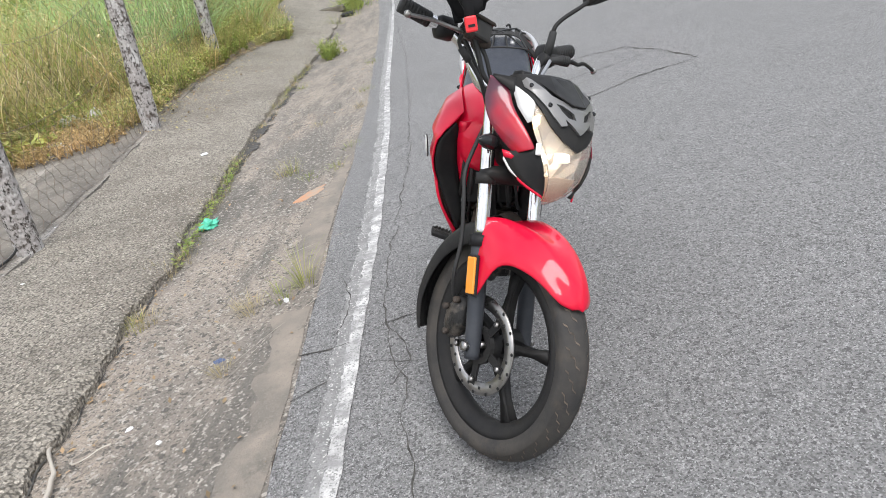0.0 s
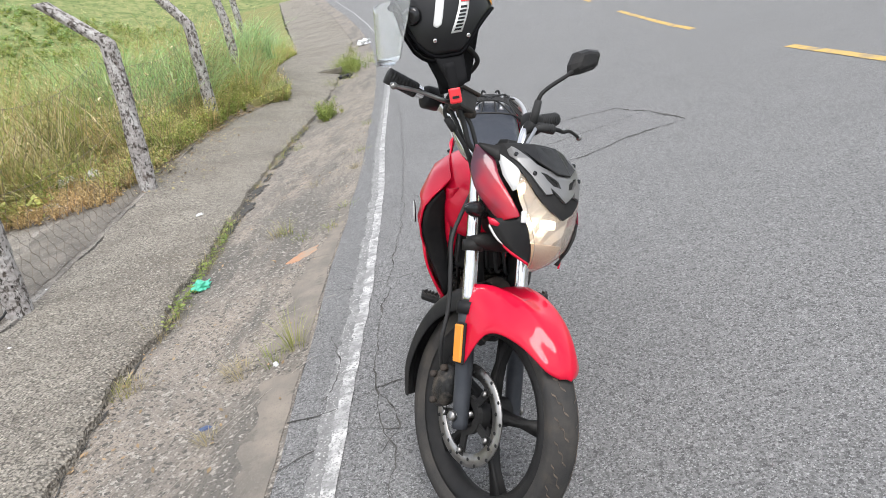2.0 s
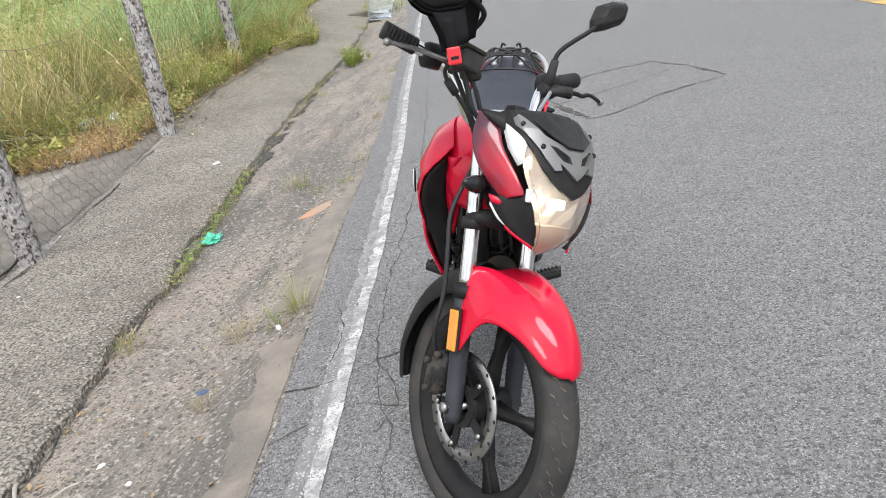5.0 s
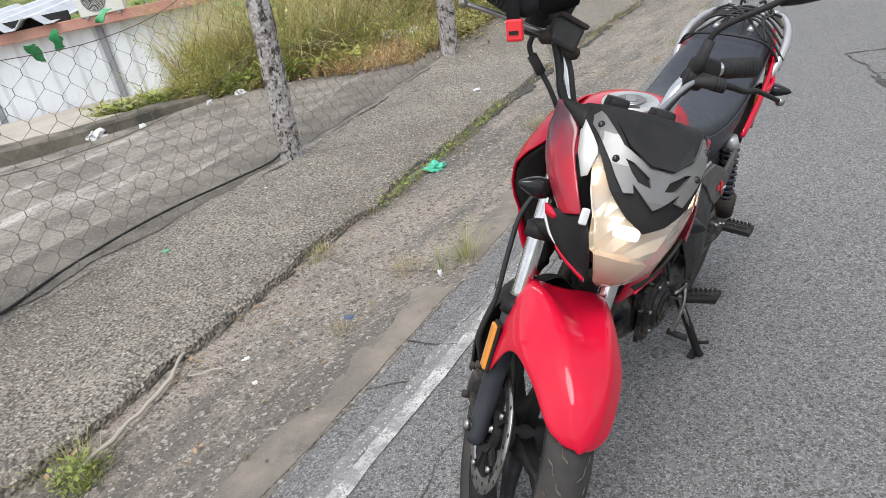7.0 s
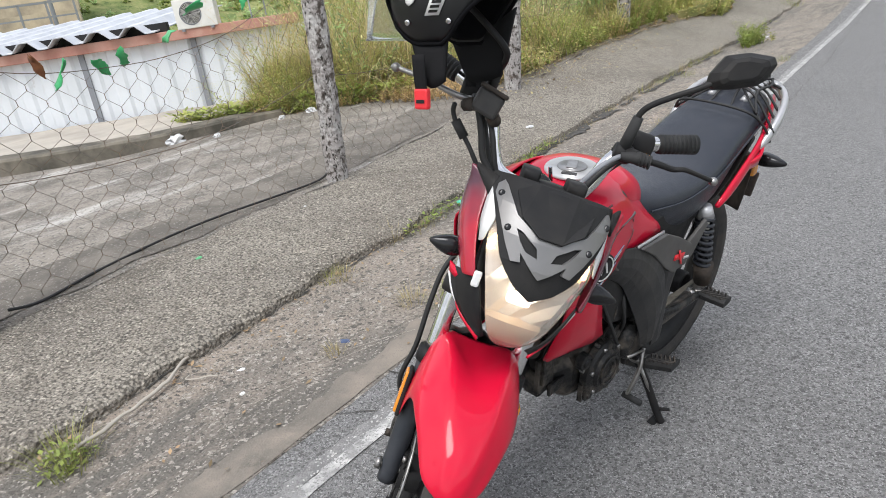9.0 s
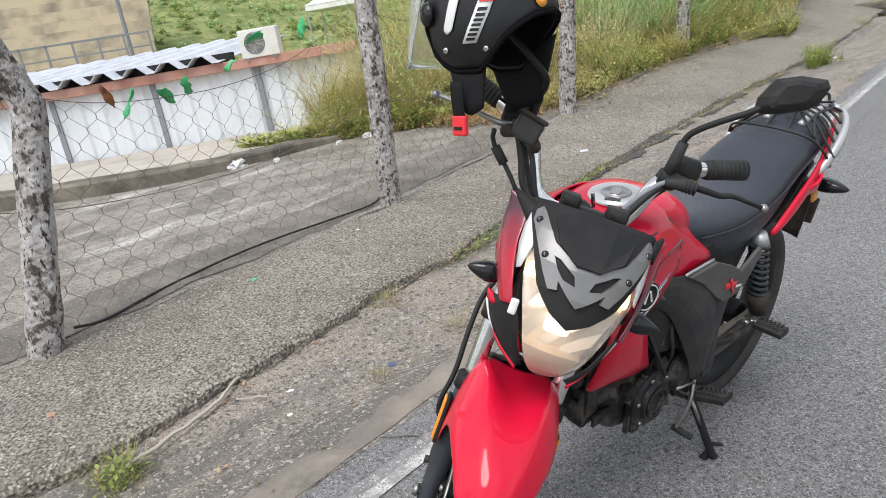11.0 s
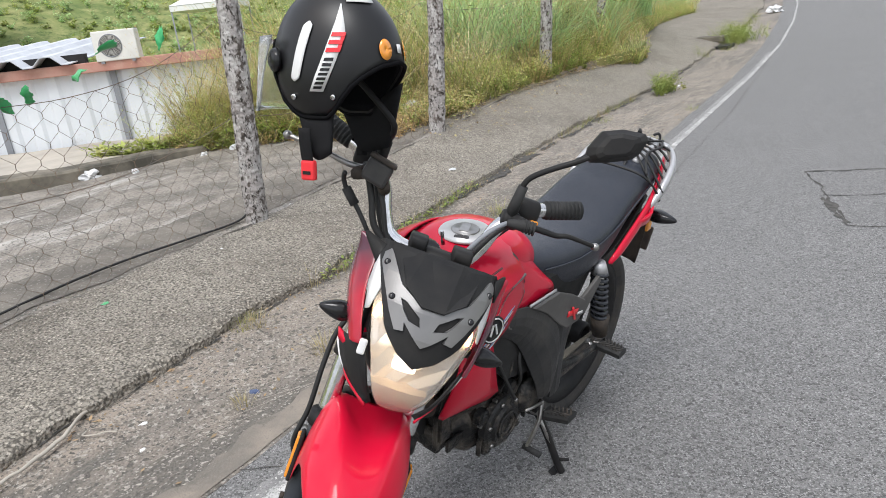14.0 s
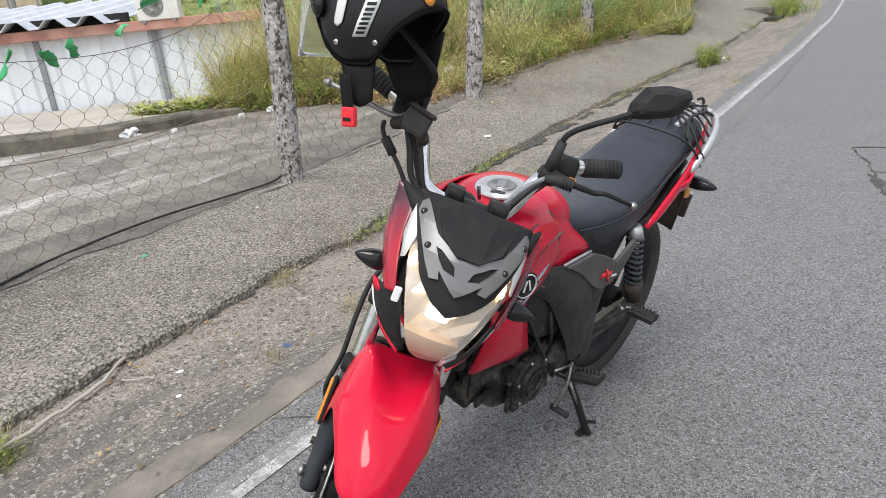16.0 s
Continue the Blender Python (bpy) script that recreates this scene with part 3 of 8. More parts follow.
CRACKS = [
    ([(-0.14, -1), (-0.16, 0.6), (-0.19, 1.3), (-0.24, 1.7), (-0.33, 2.07), (-0.36, 2.6), (-0.33, 3.4), (-0.36, 4.4), (-0.40, 5.3), (-0.50, 7), (-0.61, 8.4), (-1.0, 12.5), (-1.5, 18)], 0.010),
    ([(-0.33, 2.07), (-0.2, 2.12), (-0.06, 2.26)], 0.012),
    ([(-0.62, 1.95), (-0.45, 1.98), (-0.33, 2.06)], 0.011),
    ([(-0.70, 3.05), (-0.5, 3.02), (-0.3, 3.06), (-0.1, 3.15)], 0.009),
    ([(-0.72, 4.1), (-0.55, 4.2), (-0.36, 4.35)], 0.009),
    ([(-0.33, 2.07), (-0.26, 1.95), (-0.22, 1.80), (-0.27, 1.68)], 0.009),
    ([(-0.60, 1.70), (-0.48, 1.78), (-0.36, 1.83), (-0.22, 1.80)], 0.009),
    ([(-0.55, 2.55), (-0.48, 2.3), (-0.50, 2.05)], 0.010),
    ([(0.55, 5.02), (0.80, 5.10), (1.15, 5.25), (1.45, 5.40)], 0.009),
    ([(0.40, 5.6), (0.62, 5.64), (0.94, 5.79), (1.2, 5.83), (1.41, 5.83), (1.6, 5.4), (1.69, 4.9)], 0.022),
    ([(0.40, 5.6), (0.50, 5.3), (0.61, 4.94), (0.74, 4.5), (0.9, 4.5), (1.27, 4.77), (1.69, 4.9)], 0.015),
    ([(0.56, 4.98), (0.65, 4.75), (0.73, 4.53)], 0.05),
]
for pts, w in CRACKS:
    tagged(part("road_crack", crack(pts, (1.55 if pts[0][0] > 0.3 else 0.95) * w, len(pts)), M["crack"], smooth=False), "dark irregular crack in the asphalt", "crack", "cracks in the road", "structure")
for pts, w in [([(-1.46, 3.0), (-1.25, 2.93), (-1.1, 2.95), (-0.95, 3.02)], 0.004), ([(-1.1, 2.50), (-1.0, 3.0), (-1.05, 3.55)], 0.0025), ([(-1.22, 1.50), (-1.05, 1.72), (-0.98, 2.05)], 0.003), ([(-1.0, 4.9), (-1.3, 5.2), (-1.5, 5.3)], 0.006), ([(-1.40, 2.46), (-1.1, 2.42), (-0.9, 2.40), (-0.66, 2.45)], 0.006), ([(-1.50, 3.64), (-1.2, 3.60), (-0.95, 3.66), (-0.74, 3.62)], 0.005)]:
    tagged(part("slab_crack", crack(pts, w, 3.3, lambda x, y: z_apron(x, y) + 0.006), M["crack"], smooth=False), "thin crack across a gutter slab", "crack", "cracks in the gutter", "structure")
# foot of the step: its shadow line painted as thin strips, wider dark broken patches
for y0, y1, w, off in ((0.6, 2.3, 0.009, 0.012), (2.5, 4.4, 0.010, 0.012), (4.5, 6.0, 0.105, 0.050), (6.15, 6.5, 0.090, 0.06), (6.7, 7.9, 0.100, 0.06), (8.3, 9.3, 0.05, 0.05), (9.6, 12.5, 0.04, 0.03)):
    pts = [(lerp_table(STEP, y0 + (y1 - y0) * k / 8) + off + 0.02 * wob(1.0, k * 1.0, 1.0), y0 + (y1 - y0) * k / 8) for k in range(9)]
    tagged(part("step_gap", crack(pts, w * 1.6, y0, lambda x, y: z_apron(x, y) + 0.007), M["crack"], smooth=False), "dark broken gap with a painted shadow line along the foot of the step", "crack", "gaps along the step", "structure")


# ---------------------------------------------------------------- fence posts and wire
def fence_post(x, y, z, h, r, lean_x, lean_y, seedv, bend=0.0, kink=0.0):
    """A crooked weathered post, wider at its foot, with knots and a crack down one side."""
    rings = []
    n = 22
    for i in range(61):
        u = i / 60
        cx = lean_x * u + bend * math.sin(u * 2.4) - kink * max(0.0, u - 0.76) + 0.008 * noise.noise(Vector((u * 5, seedv, 0)))
        cy = lean_y * u - (1.0 if lean_y > 0.3 else 0.0) * max(0.0, u - 0.62) + 0.008 * noise.noise(Vector((u * 5, seedv, 7)))
        rr = r * (1.1 - 0.18 * u)
        rings.append([(cx + rr * (1 + 0.16 * noise.noise(Vector((math.cos(a) * 2, math.sin(a) * 2 + seedv, u * 6))) + 0.10 * noise.noise(Vector((math.cos(a) * 5, math.sin(a) * 5 + seedv, u * 22)))) * (0.78 if j == 3 else 1) * math.cos(a),
                       cy + rr * (1 + 0.16 * noise.noise(Vector((math.cos(a) * 2, math.sin(a) * 2 + seedv, u * 6 + 9))) + 0.10 * noise.noise(Vector((math.cos(a) * 5, math.sin(a) * 5 + seedv, u * 22)))) * (0.78 if j == 3 else 1) * math.sin(a),
                       h * u - 0.08) for j, a in enumerate(2 * math.pi * j / n for j in range(n))])
    return tagged(part("fence_post", loft(rings), M["bark"], basis=pose(x, y, z)), "weathered grey post mottled with lichen", "fence post", "posts along the fence")


LEAN1 = 0.41
POSTS = [(-1.98, -1.2, 0.10), (-2.26, 1.25, 0.11), (-2.47, 3.45, 0.12), (-2.75, 5.95, 0.22), (-3.08, 9.0, 0.35), (-3.5, 12.0, 0.45), (-4.1, 15.0, 0.55)]
for i, (x, y, z) in enumerate(POSTS):
    fence_post(x, y, z, 1.75, 0.066 if i < 3 else 0.072, (0.1, 0.02, 0.13, 0.15, 0.11, 0.08, 0.05)[i], (0.0, LEAN1, 0.0, 0.02, 0.0, 0.02, 0.0)[i], i * 3.1, 0.02, (0, 0.0, 0, 1.9, 1.2, 0.3, 0)[i])

# ---------------------------------------------------------------- buildings behind
wall_a, wall_b = Vector((-13.4, 0.07, 0)), Vector((-6.15, 6.45, 0))
wdir = (wall_b - wall_a).normalized()
wnor = Vector((wdir.y, -wdir.x, 0))
wlen = (wall_b - wall_a).length
shed = tagged(new("shed"), "long low shed clad in white corrugated sheets under a ribbed roof", "shed")
shed.matrix_basis = Matrix(((wdir.x, wnor.x, 0, wall_a.x), (wdir.y, wnor.y, 0, wall_a.y), (0, 0, 1, 0.0), (0, 0, 0, 1)))
Z0, Z1 = -0.6, 1.08
rows = [[(s, 0.02 * (1 if (int(s / 0.075) % 4) < 2 else -0.3), z) for s in [i * 0.0375 for i in range(int(wlen / 0.0375))]] for z in (Z0, Z1)]
part("wall_sheet", grid(rows), M["wallwhite"], shed, smooth=False)
part("back_wall", box(wlen / 2, -3.0, 0.2, wlen, 0.1, 1.6), M["wallwhite"], shed, smooth=False)
part("end_wall", box(wlen - 0.05, -1.5, 0.2, 0.1, 3.0, 1.6), M["wallwhite"], shed, smooth=False)
for s in [1.2 + 1.42 * i for i in range(6)]:
    part("sheet_joint", box(s, 0.035, (Z0 + Z1) / 2, 0.07, 0.02, Z1 - Z0), M["rail"], shed, smooth=False)
part("fascia", box(wlen / 2, 0.05, Z1 + 0.02, wlen, 0.16, 0.12), M["fascia"], shed, smooth=False, bevel=0.01)
rows = []
for yy, zz in ((0.22, Z1 + 0.085), (-3.2, Z1 + 0.36)):
    row = []
    for i in range(int((wlen - 1.62) / 0.11)):
        ph = i % 4
        row.append((i * 0.11, yy, zz + (0.10 if ph in (1, 2) else 0.0)))
    rows.append(row)
part("roof", grid(rows), M["roofmetal"], shed, smooth=False, solid=0.012)
# black box in the gap under the roof ribs, shade put into its colour
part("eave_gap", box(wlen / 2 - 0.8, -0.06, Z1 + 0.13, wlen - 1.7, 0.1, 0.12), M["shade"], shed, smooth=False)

ac = tagged(new("air_conditioner"), "white outdoor air conditioning unit with a round fan grille", "air conditioner")
ac.matrix_basis = shed.matrix_basis @ pose(wlen - 1.22, 0.06, Z1 + 0.07) @ Matrix.Scale(0.64, 4)
part("casing", box(0, 0, 0.27, 0.78, 0.28, 0.54), M["acwhite"], ac, smooth=False, bevel=0.015)
part("fan_grille", lathe([(0.19, 0.142), (0.20, 0.155), (0.21, 0.142)], 32, "y", (-0.08, 0, 0.27)), M["rail"], ac)
part("fan_opening", lathe([(0.0, 0.143), (0.19, 0.143), (0.19, 0.139)], 32, "y", (-0.08, 0, 0.27)), M["greyblack"], ac)
for k in range(9):
    r = 0.02 + 0.02 * k
    part("grille_ring", lathe([(r, 0.146), (r + 0.004, 0.150), (r + 0.008, 0.146)], 28, "y", (-0.08, 0, 0.27)), M["acwhite"], ac)
for s in (-0.28, 0.28):
    part("foot", box(s, 0, -0.02, 0.06, 0.3, 0.04), M["rail"], ac, smooth=False)

# kerb of the yard and the ledge behind it
kerb = [(-12.5, -2.5), (-10.8, -0.9), (-9.2, 0.6), (-8.2, 1.55), (-7.4, 2.25), (-6.93, 2.62), (-5.95, 3.5), (-5.55, 4.2), (-4.9, 5.6)]


def wall_along(name, pts, h, t, material, z, lab, category):
    line = smooth_line([(x, y, 0) for x, y in pts], 6)
    rows = []
    for i, q in enumerate(line):
        d = (line[min(i + 1, len(line) - 1)] - line[max(i - 1, 0)]).normalized()
        s = Vector((-d.y, d.x, 0))
        w = 0.015 * wob(q.x, q.y, 3.0)
        rows.append([(*(q + s * (a + w)).xy, z + c + w) for a, c in ((0, -0.3), (0, h - 0.02), (0.02, h), (t, h), (t, -0.3))])
    return tagged(part(name, grid(rows), material, smooth=False), lab, category, kind="structure")


wall_along("yard_kerb", kerb, 0.17, 0.35, M["wallconc"], 0.05, "low dark mossy concrete kerb at the back of the yard", "kerb")
wall_along("yard_ledge", [(x - 0.45 * 0.7, y + 0.45 * 0.7) for x, y in kerb], 0.155, 1.8, M["ledge"], 0.05, "pale concrete ledge in front of the shed", "ledge")

# stepped stand on the far hill
stand = tagged(new("grandstand"), "weathered tan concrete stand of long steps on the hillside", "grandstand")
stand.matrix_basis = pose(-36, 3, 1.6, 0, 0, 62)
for k in range(12):
    part("tier", box(0, k * 0.8, 0.3 + k * 0.5, 26, 0.82, 0.5), M["stand"], stand, smooth=False)
part("rail", join(*[box(x, -1.2, 0.7, 0.08, 0.08, 1.4) for x in range(-13, 14, 1)], box(0, -1.2, 1.35, 26, 0.08, 0.08), box(0, -1.2, 0.8, 26, 0.06, 0.06)), M["rail"], stand, smooth=False)
tent = tagged(new("tent"), "white canvas tent with a pitched roof", "tent")
tent.matrix_basis = pose(-20.5, 17.9, 1.55, 0, 0, 40) @ Matrix.Scale(0.55, 4)
part("roof", ([(-2.2, -2.2, 2.0), (2.2, -2.2, 2.0), (2.2, 2.2, 2.0), (-2.2, 2.2, 2.0), (0, 0, 3.1)], [(0, 1, 4), (1, 2, 4), (2, 3, 4), (3, 0, 4)]), M["tent"], tent, smooth=False)
part("valance", box(0, 0, 1.82, 4.34, 4.34, 0.34), M["tent"], tent, smooth=False)
for sx in (-2.1, 2.1):
    for sy in (-2.1, 2.1):
        part("leg", tube([(sx, sy, -5.2), (sx, sy, 1.7)], 0.05, 8), M["rail"], tent)
pole = tagged(part("lamp_post", tube([(0, 0, -1), (0, 0, 4), (0, 0, 9)], 0.09, 8), M["rail"], basis=pose(-30, 13.5, 0)), "slim grey pole beside the hillside stand", "pole")


# ---------------------------------------------------------------- the motorcycle
def frame_matrix(o, fwd, left, up):
    return Matrix(((fwd[0], left[0], up[0], o[0]), (fwd[1], left[1], up[1], o[1]), (fwd[2], left[2], up[2], o[2]), (0, 0, 0, 1)))


LEAN = radians(11.5)
_f = Vector((-0.102, -0.9948, 0)).normalized()
_lh = Vector((0.9948, -0.102, 0)).normalized()
_u = math.sin(LEAN) * _lh + math.cos(LEAN) * Vector((0, 0, 1))
_l = math.cos(LEAN) * _lh - math.sin(LEAN) * Vector((0, 0, 1))
BIKE = frame_matrix((0.10, 2.47, 0.0), _f, _l, _u)

# the fork, turned to its left: forward, left and up along the fork
_h = Vector((0.745, 0.53, -0.405)).normalized()
_k = Vector((0.2429, 0.35, 0.9047))
_k = (_k - _h * _k.dot(_h)).normalized()
_h, _k = (_h - 0.05 * _k).normalized(), (_k + 0.05 * _h).normalized()
_g = _h.cross(_k)
HUB = Vector((0.076, 1.393, 0.288)) + 0.012 * _h - 0.02 * _k
STEER = BIKE.inverted() @ frame_matrix(HUB, _g, _h, _k)

bike = tagged(new("motorcycle"), "red motorcycle leaning on its side stand, headlamp lit", "motorcycle")
bike.matrix_basis = BIKE


def mirror_y(shape):
    return [(x, -y, z) for x, y, z in shape[0]], [tuple(reversed(f)) for f in shape[1]]


# ---- wheels
def wheel(name, basis, r_tyre, w_tyre, disc):
    """Cast wheel with five pairs of spokes, tyre and brake disc."""
    wh = part(name, lathe([(0.028, -0.055), (0.036, -0.05), (0.036, 0.05), (0.028, 0.055)], 24), M["black"], bike, "hub of a black cast wheel", basis)
    rt, hw = r_tyre, w_tyre / 2
    rr = rt * 0.80
    prof = [(rr - 0.012, -hw * 0.62), (rr, -hw * 0.72), (rr + 0.015, -hw * 0.92), (rr + 0.035, -hw), (rt - 0.018, -hw * 0.88), (rt - 0.006, -hw * 0.55), (rt, 0),
            (rt - 0.006, hw * 0.55), (rt - 0.018, hw * 0.88), (rr + 0.035, hw), (rr + 0.015, hw * 0.92), (rr, hw * 0.72), (rr - 0.012, hw * 0.62)]
    part("tyre", lathe(prof, 64), M["rubber"], wh, "worn black road tyre")
    w = hw * 0.74
    rim = [(rr + 0.004, -w), (rr + 0.004, -w + 0.006), (rr - 0.010, -w + 0.008), (rr - 0.022, -w * 0.4), (rr - 0.022, w * 0.4), (rr - 0.010, w - 0.008), (rr + 0.004, w - 0.006), (rr + 0.004, w),
           (rr - 0.012, w), (rr - 0.034, w * 0.5), (rr - 0.038, 0), (rr - 0.034, -w * 0.5), (rr - 0.012, -w)]
    part("rim", lathe(rim, 64), M["black"], wh, "satin black cast rim")
    for i in range(5):
        a = 2 * math.pi * i / 5 + 0.02
        sp = []
        for rad, hw_, th in ((0.03, 0.017, 0.018), (0.09, 0.011, 0.012), (rr - 0.09, 0.009, 0.010), (rr - 0.032, 0.018, 0.012)):
            sp.append([(rad, -th, -hw_), (rad, -th, hw_), (rad, -th * 0.3, hw_ * 0.5), (rad, th * 0.3, hw_ * 0.5), (rad, th, hw_), (rad, th, -hw_), (rad, th * 0.3, -hw_ * 0.5), (rad, -th * 0.3, -hw_ * 0.5)])
        m = Matrix.Rotation(-a, 4, "Y")
        part("spoke", moved(loft(sp), m), M["black"], wh)
    if disc:
        yy = -0.055
        n = 60
        prof = [(0.088, yy - 0.002), (disc, yy - 0.002), (disc, yy + 0.002), (0.088, yy + 0.002)]
        part("brake_disc", lathe(prof, n), M["steel"], wh, "drilled steel brake disc")
        for i in range(30):
            a = 2 * math.pi * i / 30
            rad = 0.100 if i % 2 else 0.114
            part("disc_hole", lathe([(0.0, yy - 0.0026), (0.0042, yy - 0.0026), (0.0042, yy - 0.0021)], 8, "y", (rad * math.cos(a), 0, rad * math.sin(a))), M["shade"], wh)
        part("disc_carrier", join(*[moved(box(0.06, yy, 0, 0.075, 0.006, 0.018), Matrix.Rotation(2 * math.pi * i / 5 + 0.5, 4, "Y")) for i in range(5)], lathe([(0.03, yy - 0.006), (0.045, yy - 0.006), (0.045, yy + 0.006), (0.03, yy + 0.006)], 24)), M["black"], wh, smooth=False)
        for i in range(5):
            a = 2 * math.pi * i / 5 + 0.5
            part("disc_bolt", lathe([(0.0, yy - 0.012), (0.006, yy - 0.012), (0.007, yy - 0.004), (0.0, yy - 0.004)], 8, "y", (0.085 * math.cos(a), 0, -0.085 * math.sin(a))), M["steel"], wh)
    return wh


front_wheel = wheel("front_wheel", STEER, 0.273, 0.076, 0.118)
rear_wheel = wheel("rear_wheel", pose(0.065, 0, 0.283), 0.283, 0.10, 0)


# tread blocks: grooves cut as dark slanting bars
def tread(wh, rt, hw, n):
    shapes = []
    for i in range(n):
        for s in (-1, 1):
            a0 = 2 * math.pi * (i + (0.5 if s > 0 else 0)) / n
            rows = []
            for f, a in ((0.05, 0.0), (0.42, 0.030), (0.46, 0.085), (0.72, 0.105), (0.76, 0.150), (0.98, 0.175)):
                y = s * hw * (0.22 + 0.70 * f)
                a += a0
                r = rt - 0.006 * (abs(y) / hw / 0.55) if abs(y) < hw * 0.55 else rt - 0.006 - 0.012 * (abs(y) / hw - 0.55) / 0.33
                r += 0.0020
                da = 0.010
                rows.append([(r * math.cos(a - da), y - 0.001 * s, r * math.sin(a - da)), (r * math.cos(a + da), y + 0.001 * s, r * math.sin(a + da))])
            shapes.append(grid(rows))
    part("tread_groove", join(*shapes), M["treaddust"], wh, "slanted tread grooves", smooth=False)


tread(front_wheel, 0.273, 0.038, 34)
tread(rear_wheel, 0.283, 0.050, 30)

# ---- fork
for s in (-1, 1):
    leg = part("fork_slider", tube([(0, s * 0.078, -0.03), (0, s * 0.078, 0.1), (0, s * 0.078, 0.24)], [0.018, 0.020, 0.021, 0.022], 16), M["fork"], bike, "grey fork slider", STEER)
    part("dust_seal", tube([(0, s * 0.078, 0.232), (0, s * 0.078, 0.258)], [0.027, 0.026], 16), M["black"], leg)
    part("axle_nut", lathe([(0.0, s * 0.108), (0.011, s * 0.108), (0.013, s * 0.098), (0.0, s * 0.098)], 6), M["steel"], leg)
    part("fork_tube", tube([(0, s * 0.078, 0.25), (0, s * 0.078, 0.45), (0, s * 0.078, 0.585)], 0.0165, 16), M["chrome"], bike, "bright chromed fork tube", STEER)
    part("reflector", box(0.012, s * 0.108, 0.165, 0.028, 0.008, 0.085), M["orange"], leg, "amber side reflector", smooth=False, bevel=0.003)
    part("reflector_mount", box(0.012, s * 0.103, 0.165, 0.034, 0.008, 0.094), M["black"], leg, smooth=False, bevel=0.003)
    part("fork_clamp", lathe([(0.0165, 0.375), (0.024, 0.375), (0.024, 0.40), (0.0165, 0.40)], 16, "z", (0, s * 0.078, 0)), M["black"], leg)
part("lower_yoke", loft([ring(-0.05, 0, 0.40, 0.06, 0.02), ring(0.0, 0, 0.40, 0.10, 0.022), ring(0.03, 0, 0.40, 0.09, 0.02)]), M["black"], bike, "black fork yoke", STEER)
part("upper_yoke", loft([ring(-0.05, 0, 0.580, 0.05, 0.012), ring(0.0, 0, 0.580, 0.10, 0.014), ring(0.03, 0, 0.580, 0.08, 0.012)]), M["black"], bike, "black upper fork yoke", STEER)
part("axle", tube([(0, -0.1, 0), (0, 0.1, 0)], 0.009, 10), M["steel"], bike, "", STEER)
# brake caliper on the right leg
cal = part("brake_caliper", loft([ring(-0.105, -0.072, 0.035, 0.018, 0.02), ring(-0.09, -0.072, 0.045, 0.026, 0.045), ring(-0.06, -0.072, 0.06, 0.026, 0.05), ring(-0.035, -0.072, 0.07, 0.018, 0.03)]), M["engine"], bike, "dirty black brake caliper", STEER)
for q in ((-0.09, 0.08), (-0.05, 0.10), (-0.085, 0.02)):
    part("caliper_bolt", lathe([(0.0, -0.104), (0.008, -0.104), (0.008, -0.09), (0.0, -0.09)], 8, "y", (q[0], 0, q[1])), M["rust"], cal)
part("brake_hose", tube([(-0.07, -0.09, 0.10), (-0.045, -0.115, 0.16), (-0.035, -0.108, 0.24), (-0.035, -0.11, 0.33), (-0.045, -0.105, 0.40), (-0.050, -0.08, 0.46), (-0.045, -0.05, 0.53)], 0.005, 8), M["cable"], bike, "", STEER)

# ---- front mudguard: red front part, black rear part
def guard(th0, th1, wfun, dfun, r, start=None, nx=17, nt=22):
    rows = []
    for i in range(nt):
        u = i / (nt - 1)
        row = []
        for j in range(nx):
            s = -1 + 2 * j / (nx - 1)
            a0 = th0 + (start(s) if start else 0.0)
            th = radians(a0 + (th1 - a0) * u)
            w, d = wfun(u), dfun(u)
            side = abs(s)
            if side < 0.62:
                y, rr = s / 0.62 * w * 0.94, r + 0.010 * (1 - side / 0.62) + 0.006 * math.cos(side / 0.62 * 6)
                if start:
                    rr += (1 - u) ** 3 * (0.016 * math.exp(-((side - 0.52) / 0.12) ** 2) - 0.034 * math.exp(-(side / 0.26) ** 2))
            else:
                f = (side - 0.62) / 0.38
                y, rr = math.copysign(w * (0.94 + 0.09 * math.sin(f * 2.4)), s), r - 0.006 - d * f
            row.append((rr * math.sin(th), y, rr * math.cos(th)))
        rows.append(row)
    return grid(rows)


def tabl(t):
    return lambda u: lerp_table(t, u)


